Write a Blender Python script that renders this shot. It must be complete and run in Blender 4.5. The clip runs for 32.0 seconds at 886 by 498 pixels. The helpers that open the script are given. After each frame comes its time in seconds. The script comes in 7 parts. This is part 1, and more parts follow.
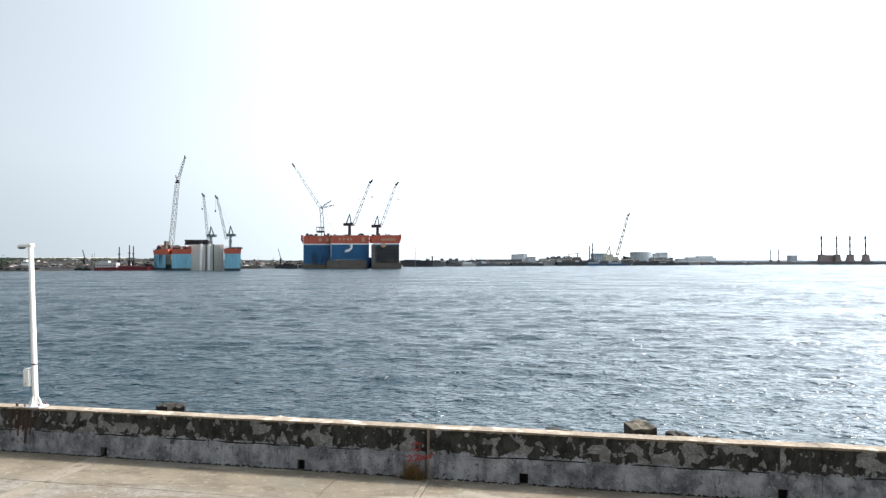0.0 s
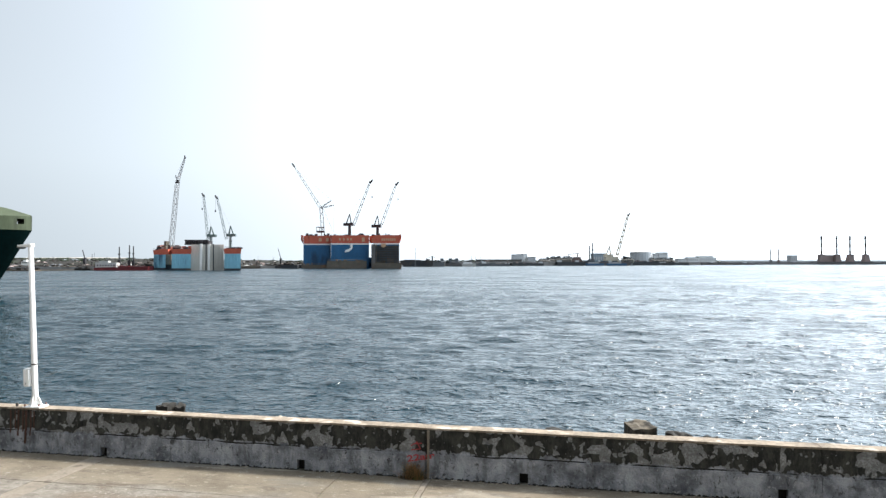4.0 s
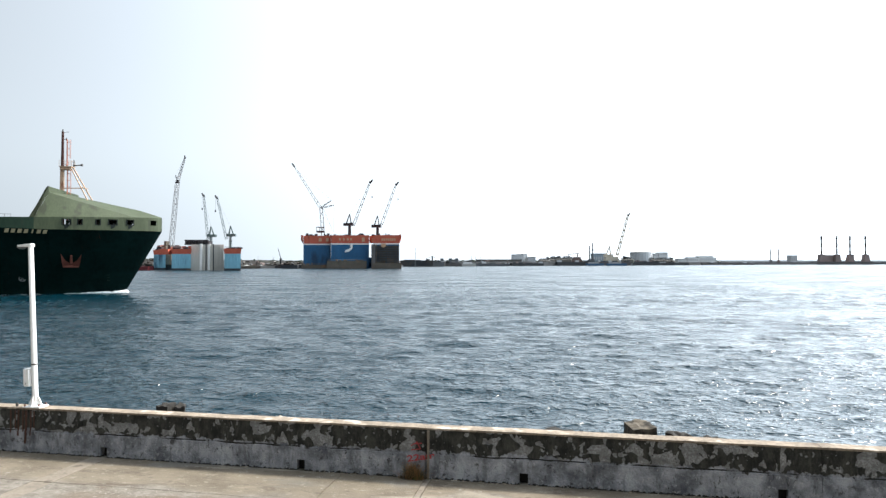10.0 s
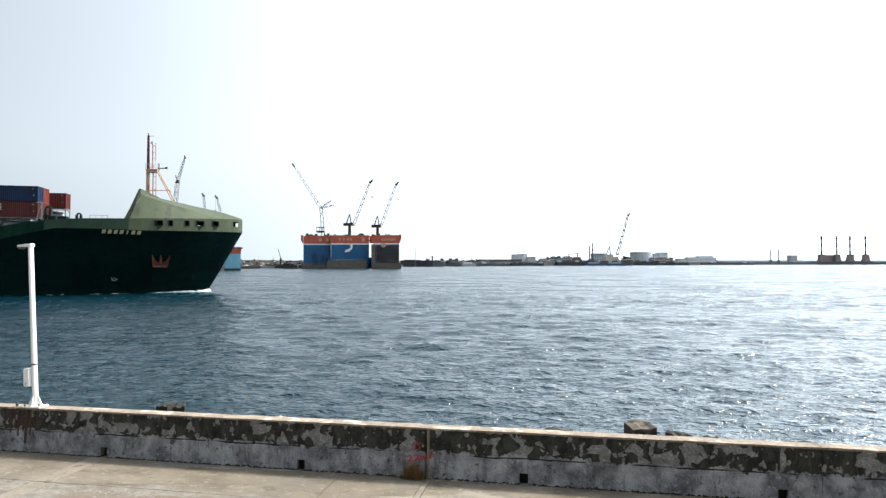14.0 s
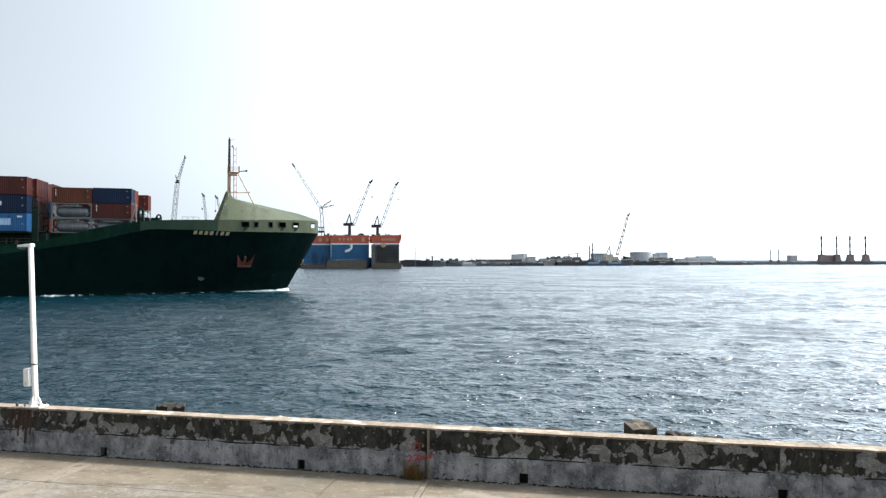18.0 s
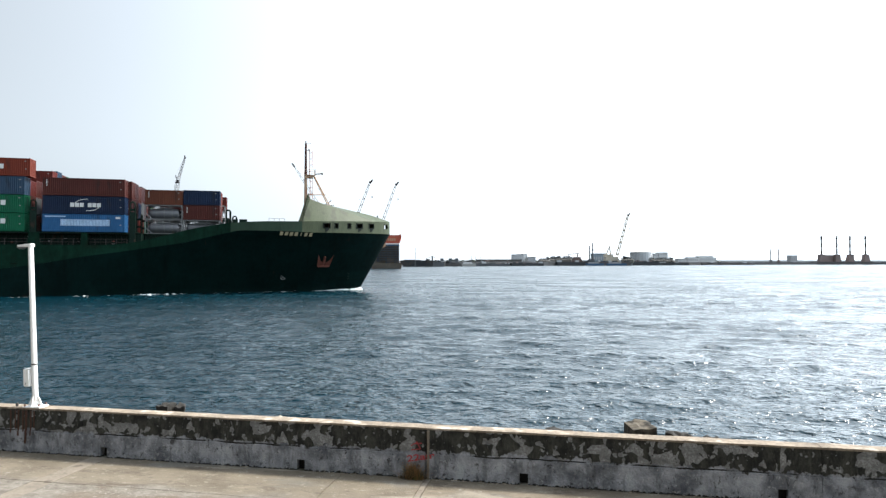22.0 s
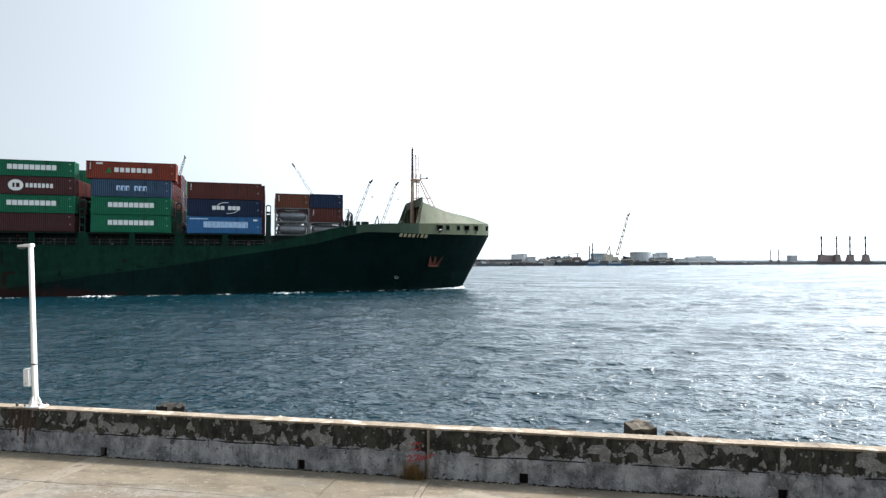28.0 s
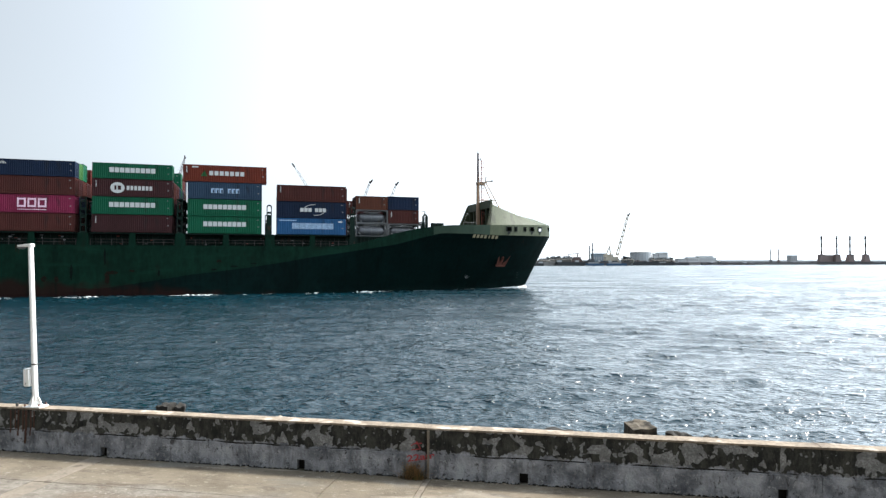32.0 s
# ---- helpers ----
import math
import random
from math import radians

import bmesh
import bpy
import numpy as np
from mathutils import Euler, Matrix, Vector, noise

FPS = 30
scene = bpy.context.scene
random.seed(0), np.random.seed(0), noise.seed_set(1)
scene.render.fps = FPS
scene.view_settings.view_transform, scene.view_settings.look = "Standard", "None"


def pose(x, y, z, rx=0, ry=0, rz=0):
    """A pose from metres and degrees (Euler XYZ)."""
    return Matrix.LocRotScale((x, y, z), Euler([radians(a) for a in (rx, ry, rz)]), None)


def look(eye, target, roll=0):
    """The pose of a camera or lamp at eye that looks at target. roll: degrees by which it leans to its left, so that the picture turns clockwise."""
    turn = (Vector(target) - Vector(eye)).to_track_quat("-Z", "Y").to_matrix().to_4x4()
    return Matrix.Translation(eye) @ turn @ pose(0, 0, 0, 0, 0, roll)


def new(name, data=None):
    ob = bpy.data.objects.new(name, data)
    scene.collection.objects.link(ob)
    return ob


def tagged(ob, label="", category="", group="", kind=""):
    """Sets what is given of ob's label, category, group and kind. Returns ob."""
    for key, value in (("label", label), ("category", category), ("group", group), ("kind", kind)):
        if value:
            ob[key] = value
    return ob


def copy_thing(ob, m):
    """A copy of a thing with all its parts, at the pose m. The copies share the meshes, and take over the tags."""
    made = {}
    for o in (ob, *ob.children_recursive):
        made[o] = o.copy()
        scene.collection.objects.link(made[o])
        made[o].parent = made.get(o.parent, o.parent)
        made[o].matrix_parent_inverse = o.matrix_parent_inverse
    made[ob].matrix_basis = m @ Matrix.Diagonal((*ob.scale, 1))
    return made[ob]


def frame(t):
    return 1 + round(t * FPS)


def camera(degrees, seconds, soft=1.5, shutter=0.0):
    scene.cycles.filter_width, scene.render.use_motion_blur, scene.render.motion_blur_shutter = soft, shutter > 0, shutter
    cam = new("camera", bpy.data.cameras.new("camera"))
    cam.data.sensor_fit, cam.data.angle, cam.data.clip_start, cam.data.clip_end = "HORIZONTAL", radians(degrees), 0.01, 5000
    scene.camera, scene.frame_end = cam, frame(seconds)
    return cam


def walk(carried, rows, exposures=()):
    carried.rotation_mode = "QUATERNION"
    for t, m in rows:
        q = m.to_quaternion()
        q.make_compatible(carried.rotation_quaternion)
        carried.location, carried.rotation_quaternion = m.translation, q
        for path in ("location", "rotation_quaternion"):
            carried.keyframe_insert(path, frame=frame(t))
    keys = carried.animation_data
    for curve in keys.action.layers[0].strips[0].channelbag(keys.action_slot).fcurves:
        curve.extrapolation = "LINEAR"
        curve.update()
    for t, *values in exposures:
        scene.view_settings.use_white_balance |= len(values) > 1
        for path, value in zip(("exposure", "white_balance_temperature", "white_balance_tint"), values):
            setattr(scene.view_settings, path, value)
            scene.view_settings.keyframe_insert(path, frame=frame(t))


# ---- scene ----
# ---- camera ----
cam = camera(70.6, 32.0, 1.4)
EYE, AIM = (0.0, 0.0, 5.45), (0.0, 100.0, 7.632)
walk(cam, [(0.0, look(EYE, AIM)), (32.0, look(EYE, AIM))])

# ---- light ----
SUN_AZ, SUN_EL = radians(70), radians(51)
world = bpy.data.worlds.new("hazy_sky")
scene.world = world
world.use_nodes = True
wt = world.node_tree
sky = wt.nodes.new("ShaderNodeTexSky")
sky.sky_type, sky.sun_disc = "NISHITA", False
sky.sun_elevation, sky.sun_rotation = SUN_EL, SUN_AZ
sky.air_density, sky.dust_density, sky.ozone_density = 1.0, 1.2, 1.0
# even haze down to the horizon
way = wt.nodes.new("ShaderNodeTexCoord")
axes = wt.nodes.new("ShaderNodeSeparateXYZ")
wt.links.new(way.outputs["Generated"], axes.inputs[0])
floor_z = wt.nodes.new("ShaderNodeMath")
floor_z.operation = "MAXIMUM"
floor_z.inputs[1].default_value = 0.14
wt.links.new(axes.outputs["Z"], floor_z.inputs[0])
haze_way = wt.nodes.new("ShaderNodeCombineXYZ")
wt.links.new(axes.outputs["X"], haze_way.inputs["X"])
wt.links.new(axes.outputs["Y"], haze_way.inputs["Y"])
wt.links.new(floor_z.outputs[0], haze_way.inputs["Z"])
wt.links.new(haze_way.outputs[0], sky.inputs["Vector"])
pale = wt.nodes.new("ShaderNodeHueSaturation")
pale.inputs["Saturation"].default_value = 0.12
wt.links.new(sky.outputs[0], pale.inputs["Color"])
# haze: the sky brightens broadly towards the sun
SUN_WAY = (math.sin(SUN_AZ) * math.cos(SUN_EL), math.cos(SUN_AZ) * math.cos(SUN_EL), math.sin(SUN_EL))
near_sun = wt.nodes.new("ShaderNodeVectorMath")
near_sun.operation = "DOT_PRODUCT"
near_sun.inputs[1].default_value = SUN_WAY
wt.links.new(way.outputs["Generated"], near_sun.inputs[0])
half = wt.nodes.new("ShaderNodeMapRange")
half.inputs["From Min"].default_value, half.inputs["From Max"].default_value = -1.0, 1.0
wt.links.new(near_sun.outputs["Value"], half.inputs["Value"])
lobe = wt.nodes.new("ShaderNodeMath")
lobe.operation = "POWER"
lobe.inputs[1].default_value = 2.78
wt.links.new(half.outputs[0], lobe.inputs[0])
gain = wt.nodes.new("ShaderNodeMapRange")
gain.inputs["To Min"].default_value, gain.inputs["To Max"].default_value = 0.31, 3.0
wt.links.new(lobe.outputs[0], gain.inputs["Value"])
haze = wt.nodes.new("ShaderNodeVectorMath")
haze.operation = "SCALE"
wt.links.new(pale.outputs[0], haze.inputs[0])
wt.links.new(gain.outputs[0], haze.inputs["Scale"])
cool = wt.nodes.new("ShaderNodeVectorMath")
cool.operation = "MULTIPLY"
cool.inputs[1].default_value = (0.91, 1.0, 1.07)
wt.links.new(haze.outputs[0], cool.inputs[0])
wt.links.new(cool.outputs[0], wt.nodes["Background"].inputs["Color"])
wt.nodes["Background"].inputs["Strength"].default_value = 0.15
sun = new("sun", bpy.data.lights.new("sun", "SUN"))
sun.data.energy, sun.data.angle, sun.data.color = 4.8, radians(6.0), (1.0, 0.94, 0.85)
sun.matrix_world = look(Vector(SUN_WAY) * 90, (0, 0, 0))
scene.view_settings.exposure = 0.71


# ---- materials ----
def surface(name, colour, rough=0.6, metal=0.0, vary=0.25, scale=1.5, stain=None, stain_amount=0.0, stain_scale=0.6,
            bump=0.2, bump_scale=20.0, streak=1.0, island=0.0, spec=0.3):
    """A paint, stone or steel with tone changes at two scales, stains and fine relief; streak < 1 stretches stains downwards."""
    mat = bpy.data.materials.new(name)
    mat.use_nodes = True
    nt = mat.node_tree
    bsdf = nt.nodes["Principled BSDF"]
    co = nt.nodes.new("ShaderNodeTexCoord")
    mp = nt.nodes.new("ShaderNodeMapping")
    mp.inputs["Scale"].default_value = (1, 1, streak)
    nt.links.new(co.outputs["Object"], mp.inputs["Vector"])

    def tone(sc, detail):
        n = nt.nodes.new("ShaderNodeTexNoise")
        n.inputs["Scale"].default_value, n.inputs["Detail"].default_value = sc, detail
        nt.links.new(mp.outputs[0], n.inputs["Vector"])
        return n

    big, small = tone(scale, 4), tone(scale * 9, 3)
    add = nt.nodes.new("ShaderNodeMath")
    add.operation = "ADD"
    nt.links.new(big.outputs["Fac"], add.inputs[0])
    nt.links.new(small.outputs["Fac"], add.inputs[1])
    rng = nt.nodes.new("ShaderNodeMapRange")
    rng.inputs["From Min"].default_value, rng.inputs["From Max"].default_value = 0.6, 1.4
    rng.inputs["To Min"].default_value, rng.inputs["To Max"].default_value = 1 - vary, 1 + vary
    nt.links.new(add.outputs[0], rng.inputs["Value"])
    value = rng.outputs[0]
    if island:
        info = nt.nodes.new("ShaderNodeObjectInfo")
        r2 = nt.nodes.new("ShaderNodeMapRange")
        r2.inputs["To Min"].default_value, r2.inputs["To Max"].default_value = 1 - island, 1 + island
        nt.links.new(info.outputs["Random"], r2.inputs["Value"])
        mul = nt.nodes.new("ShaderNodeMath")
        mul.operation = "MULTIPLY"
        nt.links.new(value, mul.inputs[0])
        nt.links.new(r2.outputs[0], mul.inputs[1])
        value = mul.outputs[0]
    tint = nt.nodes.new("ShaderNodeVectorMath")
    tint.operation = "SCALE"
    tint.inputs[0].default_value = colour
    nt.links.new(value, tint.inputs["Scale"])
    out = tint.outputs[0]
    if stain:
        st = tone(stain_scale, 6)
        ramp = nt.nodes.new("ShaderNodeMapRange")
        ramp.inputs["From Min"].default_value = 0.68 - 0.35 * stain_amount
        ramp.inputs["From Max"].default_value = ramp.inputs["From Min"].default_value + 0.1
        nt.links.new(st.outputs["Fac"], ramp.inputs["Value"])
        mix = nt.nodes.new("ShaderNodeMix")
        mix.data_type = "RGBA"
        nt.links.new(ramp.outputs[0], mix.inputs["Factor"])
        nt.links.new(out, mix.inputs["A"])
        mix.inputs["B"].default_value = (*stain, 1)
        out = mix.outputs["Result"]
    nt.links.new(out, bsdf.inputs["Base Color"])
    bsdf.inputs["Roughness"].default_value, bsdf.inputs["Metallic"].default_value = rough, metal
    bsdf.inputs["Specular IOR Level"].default_value = spec
    if bump:
        bp = nt.nodes.new("ShaderNodeBump")
        bp.inputs["Strength"].default_value, bp.inputs["Distance"].default_value = bump, 0.02
        gr = tone(bump_scale, 4)
        nt.links.new(gr.outputs["Fac"], bp.inputs["Height"])
        nt.links.new(bp.outputs[0], bsdf.inputs["Normal"])
    return mat


def wall_concrete():
    """Old parapet: pale grey lower courses, black algae and flaking render in an upper band, pale patches where it fell off."""
    mat = bpy.data.materials.new("weathered_parapet")
    mat.use_nodes = True
    nt = mat.node_tree
    bsdf = nt.nodes["Principled BSDF"]
    co = nt.nodes.new("ShaderNodeTexCoord")
    sep = nt.nodes.new("ShaderNodeSeparateXYZ")
    nt.links.new(co.outputs["Object"], sep.inputs[0])

    def tone(sc, detail, zs=1.0, dist=0.0, rough=0.5):
        mp = nt.nodes.new("ShaderNodeMapping")
        mp.inputs["Scale"].default_value = (1, 1, zs)
        nt.links.new(co.outputs["Object"], mp.inputs["Vector"])
        n = nt.nodes.new("ShaderNodeTexNoise")
        n.inputs["Scale"].default_value, n.inputs["Detail"].default_value = sc, detail
        n.inputs["Distortion"].default_value, n.inputs["Roughness"].default_value = dist, rough
        nt.links.new(mp.outputs[0], n.inputs["Vector"])
        return n.outputs["Fac"]

    def calc(op, a, b):
        m = nt.nodes.new("ShaderNodeMath")
        m.operation = op
        for k, v in ((0, a), (1, b)):
            if isinstance(v, (int, float)):
                m.inputs[k].default_value = v
            else:
                nt.links.new(v, m.inputs[k])
        return m.outputs[0]

    def step(v, lo, hi):
        r = nt.nodes.new("ShaderNodeMapRange")
        r.interpolation_type = "SMOOTHSTEP"
        r.inputs["From Min"].default_value, r.inputs["From Max"].default_value = lo, hi
        nt.links.new(v, r.inputs["Value"])
        return r.outputs[0]

    def blend(f, a, b):
        m = nt.nodes.new("ShaderNodeMix")
        m.data_type = "RGBA"
        nt.links.new(f, m.inputs["Factor"])
        for k, v in (("A", a), ("B", b)):
            if isinstance(v, tuple):
                m.inputs[k].default_value = (*v, 1)
            else:
                nt.links.new(v, m.inputs[k])
        return m.outputs["Result"]

    z = sep.outputs["Z"]
    # lower course: blotched cement with soft vertical wash and pale scabs
    base = blend(step(tone(2.2, 7, 0.8, 0.3, 0.62), 0.30, 0.70), (0.080, 0.087, 0.102), (0.345, 0.362, 0.395))
    base = blend(calc("MULTIPLY", step(tone(7.0, 4, 0.22, 0.3, 0.6), 0.50, 0.70), 0.55), base, (0.075, 0.077, 0.083))
    base = blend(calc("MULTIPLY", step(tone(13.0, 6, 0.8, 0.2, 0.75), 0.55, 0.63), 0.55), base, (0.40, 0.405, 0.42))
    base = blend(calc("MULTIPLY", step(tone(8.0, 6, 0.7, 0.4, 0.75), 0.56, 0.64), 0.85), base, (0.035, 0.035, 0.036))
    # algae band: upper part, ragged and scalloped lower border, with fallen patches
    edge = calc("ADD", z, calc("MULTIPLY", calc("SUBTRACT", tone(3.2, 4, 0.6, 0.5, 0.55), 0.5), 0.34))
    edge = calc("ADD", edge, calc("MULTIPLY", calc("SUBTRACT", tone(14.0, 4, 0.4, 0.3, 0.6), 0.5), 0.12))
    upper = step(edge, 0.505, 0.53)
    algae = blend(step(tone(5.0, 7, 0.5, 0.3, 0.7), 0.36, 0.66), (0.0045, 0.0052, 0.0045), (0.042, 0.043, 0.036))
    algae = blend(calc("MULTIPLY", step(tone(22.0, 5, 0.3, 0.1, 0.7), 0.55, 0.70), 0.5), algae, (0.10, 0.096, 0.08))
    bare = step(tone(0.33, 2, 0.2), 0.50, 0.62)
    flakes = calc("MAXIMUM", step(calc("ADD", tone(2.5, 3, 1.0, 0.5, 0.5), calc("MULTIPLY", bare, 0.09)), 0.575, 0.59), step(tone(6.5, 2, 0.85, 0.3), 0.605, 0.62))
    scab = blend(step(tone(6.0, 6, 1.0, 0.2, 0.65), 0.32, 0.68), (0.098, 0.102, 0.105), (0.29, 0.297, 0.30))
    rim = step(tone(30.0, 4), 0.35, 0.6)
    algae = blend(flakes, algae, blend(rim, (0.13, 0.13, 0.127), scab))
    col = blend(upper, base, algae)
    # dark crack between the courses, broken and stepped
    wander = calc("ADD", z, calc("MULTIPLY", calc("SUBTRACT", tone(1.2, 5, 0.3, 0.0, 0.6), 0.5), 0.09))
    seam = calc("LESS_THAN", calc("ABSOLUTE", calc("SUBTRACT", wander, 0.485), 0.0), calc("MULTIPLY", tone(4.0, 3), 0.026))
    seam = calc("MULTIPLY", seam, step(tone(0.7, 4, 0.2), 0.46, 0.50))
    pits = calc("MAXIMUM", step(tone(3.6, 6, 1.3, 0.5, 0.6), 0.685, 0.70), step(tone(17.0, 4, 1.0, 0.3, 0.65), 0.68, 0.70))
    col = blend(calc("MAXIMUM", seam, pits), col, (0.010, 0.010, 0.009))
    # broken crust along the foot
    foot = calc("LESS_THAN", calc("ADD", z, calc("MULTIPLY", calc("SUBTRACT", tone(9.0, 6, 0.5, 0.2, 0.7), 0.5), 0.22)), 0.022)
    col = blend(foot, col, (0.016, 0.015, 0.014))
    crust = calc("MULTIPLY", calc("LESS_THAN", z, 0.07), step(tone(20.0, 5, 1.0, 0.0, 0.7), 0.58, 0.62))
    col = blend(crust, col, (0.34, 0.33, 0.31))
    nt.links.new(col, bsdf.inputs["Base Color"])
    bsdf.inputs["Roughness"].default_value = 0.92
    bp = nt.nodes.new("ShaderNodeBump")
    bp.inputs["Strength"].default_value, bp.inputs["Distance"].default_value = 0.7, 0.03
    height = calc("ADD", calc("MULTIPLY", flakes, -0.5), calc("ADD", tone(25, 6), calc("MULTIPLY", upper, 0.4)))
    nt.links.new(height, bp.inputs["Height"])
    nt.links.new(bp.outputs[0], bsdf.inputs["Normal"])
    return mat


def sea_material():
    mat = bpy.data.materials.new("harbour_water")
    mat.use_nodes = True
    nt = mat.node_tree
    bsdf = nt.nodes["Principled BSDF"]
    bsdf.inputs["Base Color"].default_value = (0.0004, 0.0142, 0.0220, 1)
    bsdf.inputs["IOR"].default_value = 1.33
    co = nt.nodes.new("ShaderNodeTexCoord")

    def waves(sc, stretch, turn, detail, sparse=False):
        mp = nt.nodes.new("ShaderNodeMapping")
        mp.inputs["Rotation"].default_value = (0, 0, radians(turn))
        mp.inputs["Scale"].default_value = (1, stretch, 1)
        nt.links.new(co.outputs["Object"], mp.inputs["Vector"])
        n = nt.nodes.new("ShaderNodeTexNoise")
        n.inputs["Scale"].default_value, n.inputs["Detail"].default_value = sc, detail
        nt.links.new(mp.outputs[0], n.inputs["Vector"])
        if not sparse:
            return n.outputs["Fac"]
        # scattered wavelets on a flatter sheet
        crest = nt.nodes.new("ShaderNodeMapRange")
        crest.interpolation_type = "SMOOTHSTEP"
        crest.inputs["From Min"].default_value, crest.inputs["From Max"].default_value = 0.44, 0.74
        nt.links.new(n.outputs["Fac"], crest.inputs["Value"])
        return crest.outputs[0]

    # sheltered and smoother by the quay, wind-roughened on open water, with gust patches
    sep = nt.nodes.new("ShaderNodeSeparateXYZ")
    nt.links.new(co.outputs["Object"], sep.inputs[0])
    open_water = nt.nodes.new("ShaderNodeMapRange")
    open_water.inputs["From Min"].default_value, open_water.inputs["From Max"].default_value = 15, 150
    open_water.inputs["To Min"].default_value, open_water.inputs["To Max"].default_value = 0.11, 0.27
    nt.links.new(sep.outputs["Y"], open_water.inputs["Value"])
    gust = nt.nodes.new("ShaderNodeMapRange")
    gust.inputs["From Min"].default_value, gust.inputs["From Max"].default_value = 0.35, 0.65
    gust.inputs["To Min"].default_value, gust.inputs["To Max"].default_value = 0.55, 1.5
    nt.links.new(waves(0.05, 2.2, 8, 6), gust.inputs["Value"])
    ripple = nt.nodes.new("ShaderNodeMapRange")
    ripple.inputs["From Min"].default_value, ripple.inputs["From Max"].default_value = 0.38, 0.62
    ripple.inputs["To Min"].default_value, ripple.inputs["To Max"].default_value = 0.7, 1.35
    nt.links.new(waves(0.8, 0.4, 4, 6), ripple.inputs["Value"])
    both = nt.nodes.new("ShaderNodeMath")
    both.operation = "MULTIPLY"
    nt.links.new(ripple.outputs[0], both.inputs[0])
    nt.links.new(gust.outputs[0], both.inputs[1])
    mul = nt.nodes.new("ShaderNodeMath")
    mul.operation = "MULTIPLY"
    nt.links.new(open_water.outputs[0], mul.inputs[0])
    nt.links.new(both.outputs[0], mul.inputs[1])
    nt.links.new(mul.outputs[0], bsdf.inputs["Roughness"])

    last = None
    for sc, stretch, turn, detail, dist, sparse in ((0.05, 1.2, 6, 5, 0.22, False), (0.16, 1.2, -3, 5, 0.2, False), (0.75, 1.3, -4, 2, 0.1, False), (1.15, 1.5, 5, 2, 0.105, True),
                                                    (2.7, 1.4, -6, 2, 0.052, True), (4.5, 1.3, -8, 2, 0.008, False), (8.0, 1.0, 25, 1, 0.004, False)):
        bp = nt.nodes.new("ShaderNodeBump")
        bp.inputs["Strength"].default_value, bp.inputs["Distance"].default_value = 1.0, dist
        nt.links.new(waves(sc, stretch, turn, detail, sparse), bp.inputs["Height"])
        if last:
            nt.links.new(last, bp.inputs["Normal"])
        last = bp.outputs[0]
    nt.links.new(last, bsdf.inputs["Normal"])
    return mat


